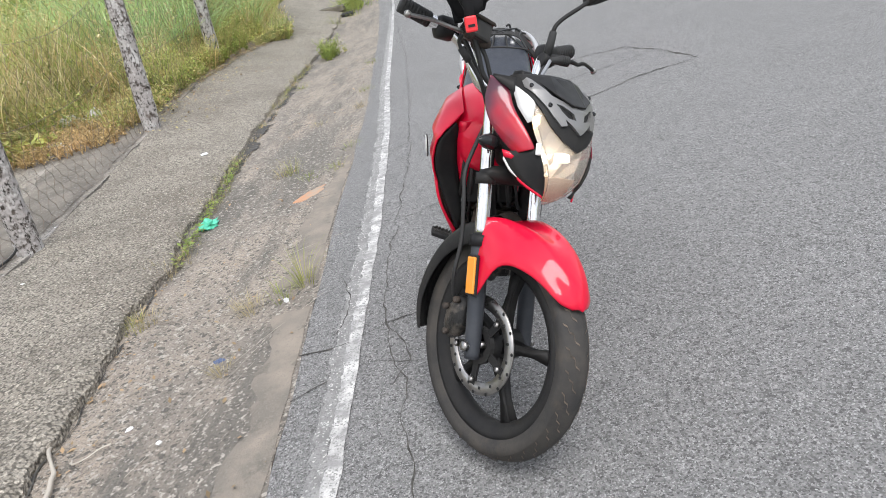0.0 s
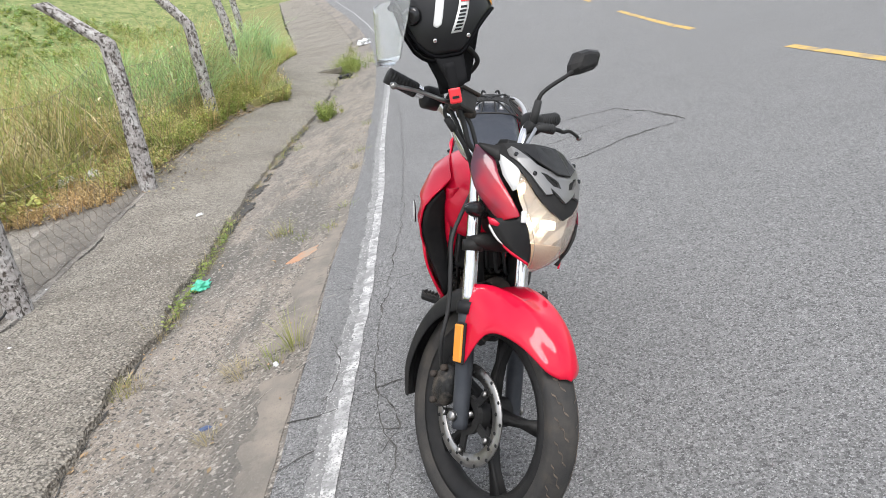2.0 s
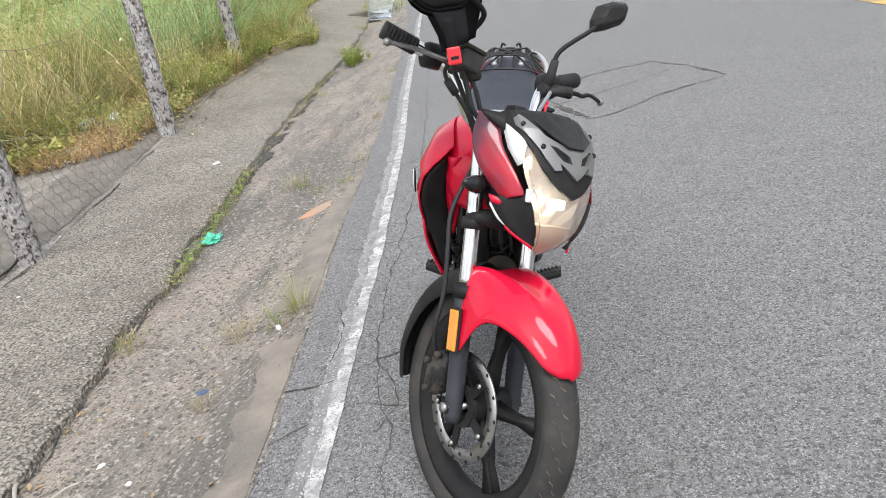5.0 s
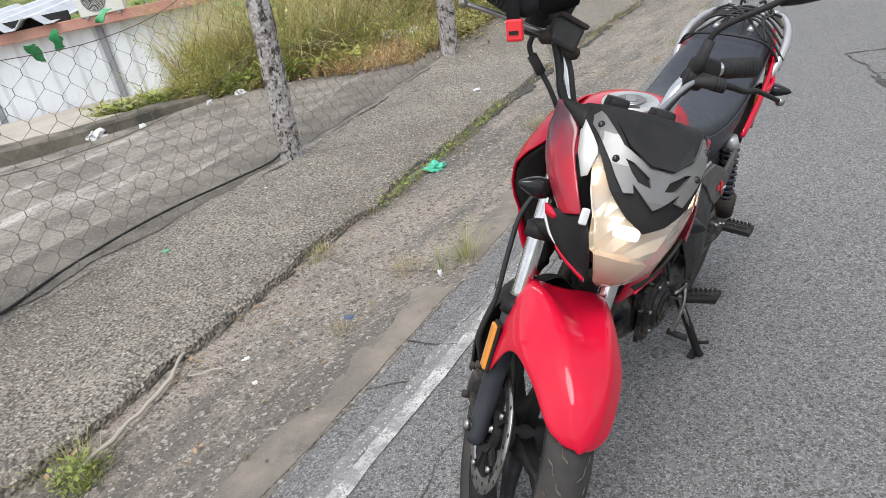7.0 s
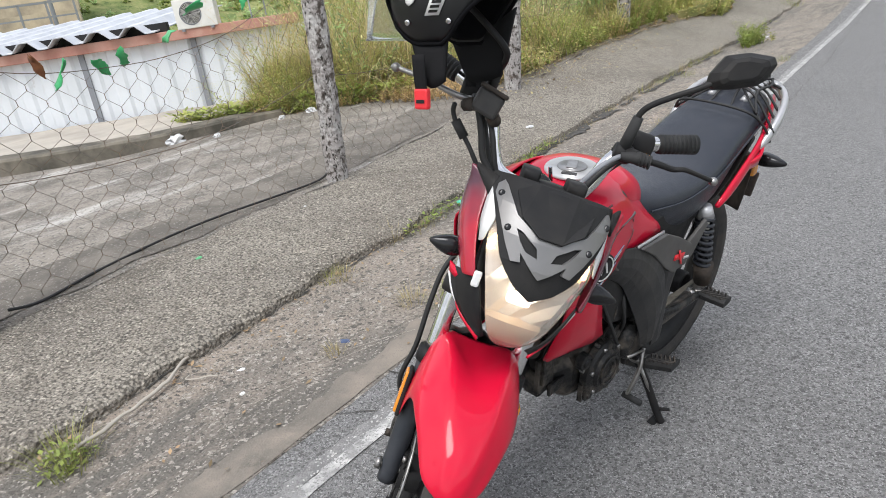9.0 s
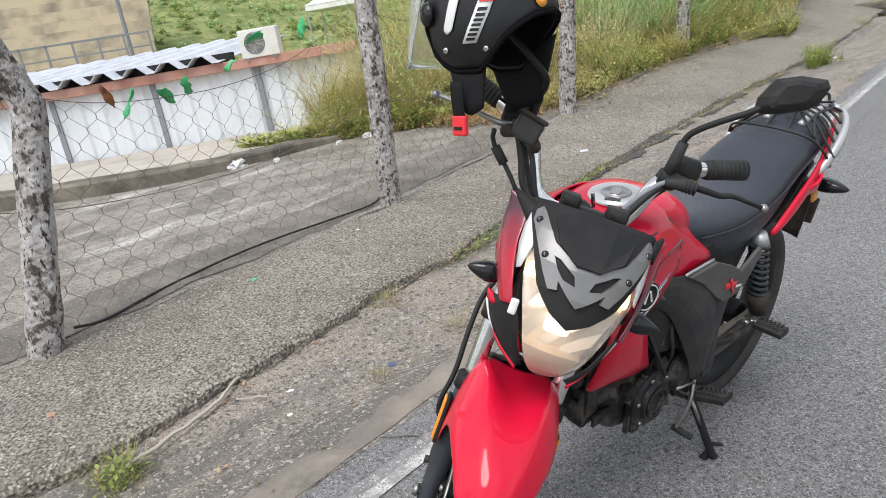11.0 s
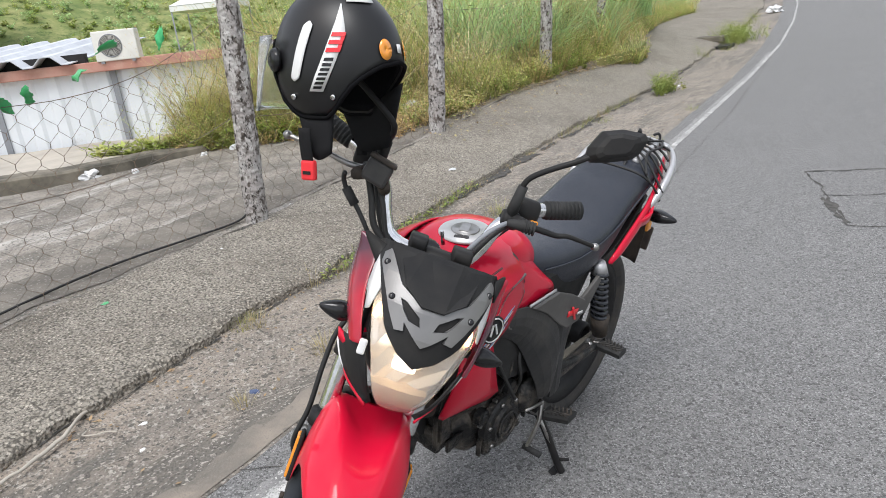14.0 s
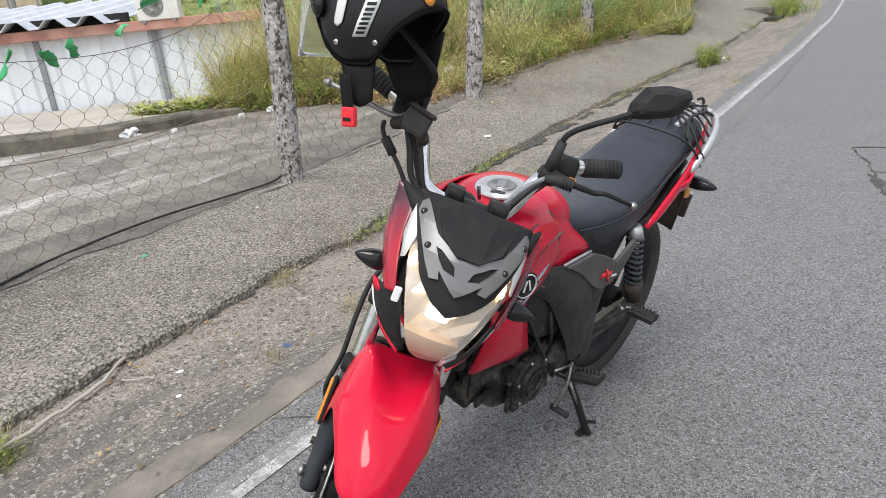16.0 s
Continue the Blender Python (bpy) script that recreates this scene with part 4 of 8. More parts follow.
# the red half: two humps behind with a hollow between them, ears down beside the fork, a rounded tip
GUARD = [(-4, -5, 0.291, 0.062, 0.296, 0.078, 0.278, 0.022, 0.118, 0.095), (3, 13, 0.278, 0.066, 0.305, 0.082, 0.276, 0.026, 0.116, 0.097), (6, 15, 0.278, 0.064, 0.307, 0.083, 0.272, 0.042, 0.138, 0.097), (10, 18, 0.281, 0.061, 0.308, 0.083, 0.270, 0.062, 0.165, 0.096), (16, 22, 0.287, 0.056, 0.307, 0.081, 0.269, 0.086, 0.192, 0.094), (24, 27, 0.295, 0.049, 0.306, 0.077, 0.271, 0.116, 0.200, 0.088),
         (32, 34, 0.300, 0.042, 0.304, 0.070, 0.274, 0.150, 0.192, 0.081), (40, 41, 0.304, 0.039, 0.300, 0.062, 0.276, 0.180, 0.178, 0.069), (48, 49, 0.304, 0.032, 0.298, 0.050, 0.276, 0.206, 0.158, 0.059), (55, 56, 0.300, 0.026, 0.294, 0.040, 0.276, 0.226, 0.139, 0.049), (60, 61, 0.292, 0.020, 0.289, 0.031, 0.279, 0.233, 0.131, 0.040), (62.5, 64, 0.286, 0.014, 0.285, 0.022, 0.279, 0.2395, 0.1265, 0.028), (64.4, 65.6, 0.2815, 0.007, 0.281, 0.011, 0.2795, 0.246, 0.1215, 0.014)]
rows = []
for th, thc, rc, yr, rr, ysh, rsh, xe, ze, ye in GUARD:
    a, c = radians(th), radians(thc)
    half = [(rc * math.sin(c), 0.0, rc * math.cos(c))]
    for f in (0.35, 0.7):
        q, r_ = c + (a - c) * f, rc + (rr - rc) * f ** 1.6
        half.append((r_ * math.sin(q), yr * f, r_ * math.cos(q)))
    half.append((rr * math.sin(a), yr, rr * math.cos(a)))
    sh = Vector((rsh * math.sin(a), ysh, rsh * math.cos(a)))
    half.append(tuple(sh))
    half += [tuple(sh.lerp(Vector((xe, ye, ze)), f) + Vector((0, 0.004 * math.sin(math.pi * f), 0))) for f in (0.33, 0.66, 1.0)]
    rows.append([(x, -y, z) for x, y, z in half[:0:-1]] + half)
part("front_mudguard", grid(rows), M["red"], bike, "glossy red front mudguard with two humps and a rounded tip", STEER, solid=0.004, subsurf=1)
part("rear_mudguard_flap", guard(-92, -6, tabl([(0, 0.046), (0.2, 0.06), (1, 0.066)]), tabl([(0, 0.02), (0.3, 0.03), (1, 0.05)]), 0.292), M["black"], bike, "black rear half of the front mudguard", STEER, solid=0.004, subsurf=1)


# ---- helpers for curved plates
def ribbon(pa, pb, n=14, m=6, bulge=None):
    """Rows of points between two edge lines; bulge(u, v) gives a shift of each point."""
    def resample(p):
        line = smooth_line(p, 8)
        L = [0.0]
        for a, b in zip(line[:-1], line[1:]):
            L.append(L[-1] + (b - a).length)
        out = []
        for i in range(n + 1):
            t = L[-1] * i / n
            j = next((k for k in range(len(L) - 1) if L[k + 1] >= t - 1e-9), len(L) - 2)
            f = (t - L[j]) / max(1e-9, L[j + 1] - L[j])
            out.append(line[j].lerp(line[j + 1], f))
        return out
    A, B = resample(pa), resample(pb)
    rows = []
    for i in range(n + 1):
        row = []
        for j in range(m + 1):
            q = A[i].lerp(B[i], j / m)
            if bulge:
                q = q + Vector(bulge(i / n, j / m))
            row.append(tuple(q))
        rows.append(row)
    return grid(rows)


def plate_flat(outline, y):
    """An upright flat plate with the outline (x, z), at a distance y from the middle."""
    return [(a, y, c) for a, c in outline], [tuple(range(len(outline)))]


def both(name, shape, material, label="", basis=None, **kw):
    """The same part on the left and the right of the motorcycle."""
    a = part(name, shape, material, bike, label, basis, **kw)
    b = part(name, mirror_y(shape), material, bike, label, basis, **kw)
    return a, b


# ---- tank
tank_rings = [
    ring(0.44, 0, 0.668, 0.060, 0.040), ring(0.47, 0, 0.695, 0.088, 0.060, 2.4, hb=0.08), ring(0.53, 0, 0.710, 0.108, 0.074, 2.6, hb=0.10), ring(0.59, 0, 0.715, 0.112, 0.086, 2.8, hb=0.11),
    ring(0.66, 0, 0.715, 0.108, 0.089, 2.9, hb=0.11), ring(0.72, 0, 0.708, 0.104, 0.086, 2.8, hb=0.11), ring(0.78, 0, 0.700, 0.092, 0.070, 2.5, hb=0.10), ring(0.83, 0, 0.69, 0.068, 0.045, 2.2, hb=0.07)]
tank = part("fuel_tank", loft(tank_rings), M["red"], bike, "glossy red fuel tank", subsurf=2)
part("filler_ring", lathe([(0.0, 0.0), (0.052, 0.0), (0.056, 0.003), (0.053, 0.008), (0.0, 0.009)], 40, "z"), M["filler"], tank, "flat silver filler ring", pose(0.655, 0.020, 0.793, 0, 2, 0))
part("filler_cap", lathe([(0.0, 0.008), (0.028, 0.008), (0.030, 0.010), (0.027, 0.012), (0.0, 0.0125)], 32, "z"), M["steel"], tank, "", pose(0.655, 0.020, 0.793, 0, 2, 0))
part("keyhole_flap", box(0, 0, 0.0135, 0.036, 0.020, 0.003), M["steel"], tank, "", pose(0.655, 0.020, 0.793, 0, 2, 25), smooth=False, bevel=0.003)
part("cap_print", box(0.036, 0, 0.0092, 0.010, 0.030, 0.001), M["greyblack"], tank, "", pose(0.655, 0.020, 0.793, 0, 2, 25), smooth=False)

# tank shrouds: upper blade, lower blade with a pointed tip, black inlet behind the leading edge
SH = [[(0.79, 0.062, 0.762), (0.72, 0.072, 0.786), (0.64, 0.076, 0.788), (0.575, 0.070, 0.772)],
      [(0.812, 0.082, 0.745), (0.75, 0.108, 0.766), (0.67, 0.114, 0.769), (0.612, 0.110, 0.757)],
      [(0.826, 0.104, 0.728), (0.765, 0.126, 0.738), (0.685, 0.130, 0.742), (0.603, 0.124, 0.742)],
      [(0.832, 0.124, 0.705), (0.765, 0.142, 0.715), (0.69, 0.144, 0.716), (0.596, 0.135, 0.720)],
      [(0.830, 0.130, 0.690), (0.765, 0.138, 0.700), (0.69, 0.139, 0.700), (0.594, 0.131, 0.706)],
      [(0.822, 0.138, 0.655), (0.765, 0.150, 0.660), (0.70, 0.150, 0.664), (0.597, 0.136, 0.676)],
      [(0.812, 0.138, 0.620), (0.76, 0.146, 0.622), (0.70, 0.145, 0.628), (0.612, 0.133, 0.642)],
      [(0.800, 0.132, 0.585), (0.755, 0.138, 0.585), (0.70, 0.134, 0.592), (0.630, 0.128, 0.606)]]
SHROUD = grid([[tuple(q) for q in smooth_line(r, 4)] for r in SH])
both("tank_shroud", SHROUD, M["red"], "red tank shroud with sharp creases", solid=0.005, bevel=0.002)
both("lower_shroud", ribbon([(0.800, 0.133, 0.590), (0.808, 0.126, 0.54), (0.806, 0.108, 0.49), (0.795, 0.085, 0.440)], [(0.700, 0.137, 0.596), (0.686, 0.138, 0.545), (0.662, 0.130, 0.485), (0.640, 0.120, 0.432), (0.72, 0.102, 0.432), (0.790, 0.086, 0.438)], 10, 4, lambda u, v: (0, 0.008 * math.sin(math.pi * v), 0)), M["red"], "red pointed lower shroud", solid=0.005)
both("shroud_inlet", ribbon([(0.808, 0.080, 0.742), (0.826, 0.122, 0.702), (0.816, 0.136, 0.64), (0.798, 0.130, 0.585), (0.795, 0.085, 0.445)], [(0.800, 0.074, 0.720), (0.790, 0.082, 0.66), (0.780, 0.080, 0.60), (0.770, 0.078, 0.54), (0.770, 0.074, 0.46)], 12, 4), M["black"], "black inner face of the shroud", solid=0.004)
both("shroud_inner", ribbon([(0.806, 0.074, 0.745), (0.792, 0.082, 0.66), (0.782, 0.080, 0.60), (0.775, 0.072, 0.545)], [(0.80, 0.040, 0.745), (0.785, 0.040, 0.66), (0.775, 0.048, 0.60), (0.770, 0.066, 0.545)], 12, 4, lambda u, v: (0.012 * math.sin(math.pi * v), 0, 0)), M["red"], "red inner flank of the shroud", solid=0.004)
FLANK = BVHTree.FromPolygons(*join(SHROUD, loft(tank_rings)))


def flank(a, c, off=0.006):
    """The point of the tank's side at a length and a height."""
    hit_ = FLANK.ray_cast(Vector((a, 0.5, c)), Vector((0, -1, 0)))
    return (a, (hit_[0].y if hit_[0] else 0.13) + off, c)


def flank_strip(line, w0, w1, n=10):
    """A narrow strip lying on the tank's side, along (length, height) points."""
    pts = smooth_line([(a, 0, c) for a, c in line], 6)
    rows = []
    for i, q in enumerate(pts):
        d = (pts[min(i + 1, len(pts) - 1)] - pts[max(i - 1, 0)]).normalized()
        w = w0 + (w1 - w0) * i / (len(pts) - 1)
        rows.append([flank(q.x - d.z * w * k, q.z + d.x * w * k) for k in (-1, 0, 1)])
    return grid(rows)


for k, (zz, mt) in enumerate(((0.655, "lightblue"), (0.644, "white"), (0.636, "black"), (0.622, "lightblue"), (0.612, "white"))):
    both("decal_stripe", flank_strip([(0.640 + 0.006 * k, zz + 0.012), (0.70, zz - 0.010), (0.775 - 0.008 * k, zz - 0.048)], 0.0012, 0.0042), M[mt], "thin slanting decal stripe", solid=0.001)
both("tank_line", flank_strip([(0.612, 0.762), (0.592, 0.732), (0.590, 0.682), (0.615, 0.632), (0.632, 0.600)], 0.005, 0.009), M["coverdull"], "grey line along the tank side", solid=0.002)
both("line_cross", flank_strip([(0.655, 0.712), (0.625, 0.716), (0.597, 0.722)], 0.002, 0.004), M["silver"], "short silver bar across the line", solid=0.002)
# crease shade laid on the shroud as thin dark red strips
for line_ in ([(0.790, 0.722), (0.720, 0.752), (0.640, 0.758)], [(0.720, 0.664), (0.680, 0.694), (0.640, 0.710)]):
    both("tank_crease", flank_strip(line_, 0.0010, 0.0024), M["darkred"], "dark red strip painted as the shade of a shroud crease", solid=0.001)
EMB = flank(0.742, 0.664, 0.012)
both("emblem", moved(lathe([(0.0, 0.0), (0.028, 0.0), (0.030, 0.003), (0.0, 0.005)], 28, "y"), Matrix.Translation(EMB) @ Matrix.Rotation(radians(-10), 4, "Z")), M["black"], "round black emblem")
both("emblem_bar", moved(join(moved(box(0.006, 0.0062, 0, 0.0035, 0.002, 0.024), Matrix.Rotation(radians(-14), 4, "Y")), moved(box(-0.006, 0.0062, 0, 0.0035, 0.002, 0.024), Matrix.Rotation(radians(14), 4, "Y")), lathe([(0.024, 0.003), (0.026, 0.003), (0.026, 0.0055), (0.024, 0.0055)], 28, "y")), Matrix.Translation(EMB) @ Matrix.Rotation(radians(-10), 4, "Z")), M["white"], "", smooth=False)
both("tank_flank", ribbon([(0.600, 0.100, 0.762), (0.56, 0.098, 0.742), (0.51, 0.094, 0.712), (0.455, 0.088, 0.660)], [(0.622, 0.132, 0.618), (0.57, 0.130, 0.606), (0.50, 0.124, 0.598), (0.420, 0.116, 0.608)], 10, 4, lambda u, v: (0, 0.014 * math.sin(math.pi * v), 0)), M["red"], "red rear flank of the tank", solid=0.004)
# added black filler: closes the see-through gap and stands for the shadow inside
part("inner_body", loft([ring(0.16, 0, 0.575, 0.085, 0.05, 4), ring(0.25, 0, 0.565, 0.105, 0.075, 5), ring(0.45, 0, 0.575, 0.108, 0.085, 5), ring(0.60, 0, 0.58, 0.092, 0.11, 5), ring(0.67, 0, 0.59, 0.08, 0.10, 4)]), M["black"], bike, "black box added under the seat for the shadow inside", smooth=False)

# ---- seat and tail
seat_rings = [ring(0.50, 0, 0.665, 0.050, 0.035), ring(0.47, 0, 0.655, 0.085, 0.055, 2.6, hb=0.07), ring(0.40, 0, 0.640, 0.106, 0.055, 2.8, hb=0.095), ring(0.30, 0, 0.630, 0.120, 0.058, 3.0, hb=0.095),
              ring(0.20, 0, 0.635, 0.125, 0.060, 3.0, hb=0.085), ring(0.12, 0, 0.655, 0.124, 0.062, 3.0, hb=0.07), ring(0.05, 0, 0.690, 0.116, 0.058, 3.0, hb=0.05), ring(-0.04, 0, 0.715, 0.112, 0.055, 3.0, hb=0.045),
              ring(-0.13, 0, 0.735, 0.104, 0.052, 2.8, hb=0.04), ring(-0.20, 0, 0.752, 0.088, 0.042, 2.6, hb=0.035), ring(-0.225, 0, 0.755, 0.06, 0.025)]
seat = part("seat", loft(seat_rings), M["seat"], bike, "long black vinyl dual seat", subsurf=2)
part("seat_seam", tube([(0.44, 0.098, 0.655), (0.30, 0.117, 0.645), (0.15, 0.122, 0.665), (0.0, 0.118, 0.715), (-0.15, 0.104, 0.745)], 0.0025, 6), M["seat"], seat)
both("tail_panel", ribbon([(0.165, 0.130, 0.590), (0.08, 0.134, 0.640), (-0.03, 0.130, 0.695), (-0.12, 0.115, 0.740), (-0.24, 0.075, 0.775)], [(0.16, 0.130, 0.580), (0.08, 0.126, 0.580), (-0.03, 0.120, 0.628), (-0.12, 0.105, 0.670), (-0.24, 0.07, 0.735)], 14, 5, lambda u, v: (0, 0.010 * math.sin(math.pi * v), 0)), M["red"], "glossy red tail panel", solid=0.005)
both("tail_fin", ribbon([(0.02, 0.136, 0.66), (-0.04, 0.145, 0.668), (-0.07, 0.135, 0.69)], [(0.0, 0.132, 0.635), (-0.05, 0.138, 0.64), (-0.09, 0.126, 0.665)], 6, 2), M["red"], "", solid=0.008)
part("tail_lamp", loft([ring(-0.19, 0, 0.70, 0.07, 0.03), ring(-0.235, 0, 0.705, 0.06, 0.026), ring(-0.25, 0, 0.705, 0.04, 0.016)]), M["redplastic"], bike, "red tail lamp")
both("grab_rail", loft([[(x, y + dy * k, z + dz * k) for dy, dz in ((-0.006, -0.020), (0.010, -0.016), (0.014, 0.0), (0.008, 0.018), (-0.008, 0.018), (-0.010, 0.0))] for x, y, z, k in ((-0.045, 0.126, 0.672, 0.35), (-0.075, 0.134, 0.700, 0.9), (-0.12, 0.136, 0.735, 1.05), (-0.175, 0.128, 0.765, 1.0), (-0.225, 0.105, 0.785, 0.9), (-0.250, 0.075, 0.795, 0.8))]), M["rail_silver"], "flat silver grab rail", subsurf=1)
both("rack_bar", tube([(-0.10, 0.045, 0.778), (-0.16, 0.048, 0.795), (-0.25, 0.045, 0.800)], 0.010, 10), M["rail_silver"], "silver bar of the tail rack")
part("grab_rail_bridge", tube([(-0.250, -0.078, 0.795), (-0.268, 0, 0.800), (-0.250, 0.078, 0.795)], 0.011, 10), M["rail_silver"], bike)
rack = part("luggage_net", join(*[tube([(-0.09 - 0.034 * i, -0.142 + 0.012 * i, 0.715 + 0.020 * i), (-0.10 - 0.034 * i, -0.07, 0.800), (-0.11 - 0.034 * i, 0.0, 0.812), (-0.10 - 0.034 * i, 0.07, 0.800), (-0.09 - 0.034 * i, 0.144 - 0.012 * i, 0.715 + 0.020 * i)], 0.0036, 6) for i in range(5)],
            *[tube([(-0.06, s * 0.10, 0.765), (-0.12, s * 0.07, 0.803), (-0.20, s * 0.075, 0.808), (-0.262, s * 0.05, 0.808), (-0.275, s * 0.03, 0.785)], 0.0036, 6) for s in (-1, -0.3, 0.3, 1)],
            *[tube([(-0.06, s * 0.118, 0.742), (-0.13, s * 0.02, 0.812), (-0.25, -s * 0.06, 0.812)], 0.0033, 6) for s in (-1, 1)],
            tube([(-0.09, 0.14, 0.69), (-0.065, 0.124, 0.735), (-0.03, 0.09, 0.772), (-0.02, 0.0, 0.782), (-0.03, -0.09, 0.772), (-0.065, -0.124, 0.735)], 0.0036, 6)), M["cable"], bike, "black elastic net stretched over the tail rack")
both("net_hook", tube([(-0.268, 0.03, 0.795), (-0.285, 0.035, 0.806), (-0.282, 0.03, 0.822), (-0.270, 0.02, 0.818)], 0.004, 6), M["cable"])
# rear mudguard, plate holder, rear signals
part("rear_mudguard", ribbon([(0.12, 0.075, 0.57), (-0.06, 0.08, 0.63), (-0.19, 0.075, 0.60), (-0.225, 0.062, 0.50), (-0.215, 0.055, 0.42)], [(0.12, -0.075, 0.57), (-0.06, -0.08, 0.63), (-0.19, -0.075, 0.60), (-0.225, -0.062, 0.50), (-0.215, -0.055, 0.42)], 14, 6, lambda u, v: (0.02 * math.sin(math.pi * v) * -1, 0, 0.03 * math.sin(math.pi * v) * (1 - u))), M["rust"], bike, "dirt-covered rear mudguard", solid=0.005)
part("plate_holder", moved(box(0, 0, 0, 0.010, 0.15, 0.075), Matrix.Translation((-0.262, 0, 0.495)) @ Matrix.Rotation(radians(-24), 4, "Y")), M["rust"], bike, "dark plate holder seen from its back", smooth=False, bevel=0.004)
for s in (-1, 1):
    rs = part("rear_signal", loft([ring(0, 0, 0, 0.010, 0.010), ring(0.02, 0, 0, 0.022, 0.020), ring(0.045, 0, 0, 0.026, 0.021), ring(0.075, 0, 0, 0.018, 0.014), ring(0.10, 0, 0, 0.004, 0.004)]), M["blackgloss"], bike, "black pointed turn signal", pose(-0.190, s * 0.070, 0.605, 0, 0, 90 * s), subsurf=1)
    part("side_reflector", box(-0.215, s * 0.078, 0.560, 0.030, 0.010, 0.040), M["orange"], bike, "round amber reflector", smooth=False, bevel=0.008)

# ---- side covers, frame, engine
SIDE = [(0.565, 0.628), (0.455, 0.624), (0.385, 0.590), (0.316, 0.548), (0.334, 0.500), (0.398, 0.502), (0.440, 0.532), (0.505, 0.590)]
both("side_cover", plate_flat(SIDE, 0.143), M["coverdull"], "dull grey side cover with a red badge", solid=0.010, bevel=0.003, smooth=False)
both("cover_top_edge", ribbon([(0.566, 0.142, 0.634), (0.456, 0.142, 0.630)], [(0.566, 0.144, 0.628), (0.456, 0.144, 0.624)], 4, 1), M["rail_silver"], "pale upper edge of the side cover", solid=0.004)
both("seat_bracket", plate_flat([(0.322, 0.548), (0.240, 0.582), (0.226, 0.562), (0.290, 0.500), (0.336, 0.498)], 0.136), M["coverdull"], "grey bracket behind the side cover", solid=0.010, bevel=0.003, smooth=False)
both("cover_badge", join(ribbon([(0.404, 0.1545, 0.552), (0.352, 0.1545, 0.540)], [(0.408, 0.1545, 0.538), (0.357, 0.1545, 0.526)], 4, 1), ribbon([(0.392, 0.155, 0.560), (0.372, 0.155, 0.516)], [(0.382, 0.155, 0.557), (0.362, 0.155, 0.513)], 4, 1)), M["redplastic"], "small red badge", solid=0.001)
both("badge_bar", ribbon([(0.356, 0.1545, 0.530), (0.328, 0.1545, 0.523)], [(0.356, 0.1545, 0.523), (0.328, 0.1545, 0.516)], 3, 1), M["white"], "", solid=0.001)
both("knee_cover", ribbon([(0.650, 0.122, 0.640), (0.600, 0.138, 0.640), (0.540, 0.144, 0.618), (0.470, 0.148, 0.565), (0.425, 0.150, 0.50), (0.405, 0.148, 0.42), (0.410, 0.138, 0.33)], [(0.642, 0.118, 0.578), (0.606, 0.122, 0.556), (0.574, 0.124, 0.528), (0.545, 0.128, 0.482), (0.515, 0.132, 0.43), (0.486, 0.136, 0.375), (0.460, 0.132, 0.318)], 12, 4, lambda u, v: (0, 0.012 * min(1.0, 3 * v, 3 * (1 - v)), 0)), M["greyblack"], "dusty black plastic knee cover", solid=0.006, smooth=False, bevel=0.002)
# added black plate, the shadowed hollow behind the knee cover put into its colour
both("knee_inner", plate_flat([(0.668, 0.612), (0.56, 0.578), (0.508, 0.475), (0.485, 0.41), (0.60, 0.445), (0.672, 0.52)], 0.112), M["black"], "black plate added for the shadow behind the knee cover", solid=0.006, smooth=False)
both("lower_cover", ribbon([(0.440, 0.132, 0.535), (0.428, 0.136, 0.45), (0.405, 0.132, 0.36), (0.385, 0.122, 0.275)], [(0.290, 0.124, 0.515), (0.335, 0.126, 0.455), (0.345, 0.124, 0.38), (0.325, 0.116, 0.285)], 8, 3, lambda u, v: (0, 0.006 * math.sin(math.pi * v), 0)), M["greyblack"], "black plastic cover above the foot pegs", solid=0.005, smooth=False)
part("frame_tube", tube([(0.80, 0, 0.66), (0.78, 0, 0.50), (0.74, 0, 0.33), (0.66, 0, 0.24)], 0.018, 10), M["black"], bike, "black frame down tube")
for s in (-1, 1):
    part("subframe", tube([(0.45, s * 0.08, 0.58), (0.25, s * 0.09, 0.565), (0.05, s * 0.09, 0.60), (-0.15, s * 0.07, 0.67)], 0.012, 8), M["black"], bike)
    part("frame_rail", tube([(0.45, s * 0.085, 0.56), (0.38, s * 0.09, 0.42), (0.37, s * 0.09, 0.28)], 0.016, 8), M["black"], bike)
    part("foot_hanger", tube([(0.36, s * 0.10, 0.34), (0.26, s * 0.122, 0.325), (0.13, s * 0.125, 0.312)], [0.014, 0.011, 0.009], 8), M["engine"], bike, "alloy foot peg hanger")
engine = part("engine", loft([ring(0.36, 0.0, 0.30, 0.080, 0.07, 4), ring(0.40, 0.0, 0.30, 0.090, 0.085, 5), ring(0.50, 0.0, 0.305, 0.092, 0.085, 5), ring(0.58, 0.0, 0.305, 0.092, 0.08, 5), ring(0.66, 0.0, 0.30, 0.080, 0.065, 4), ring(0.695, 0.0, 0.30, 0.05, 0.04)]), M["engine"], bike, "grimy black single-cylinder engine", smooth=False, bevel=0.006)
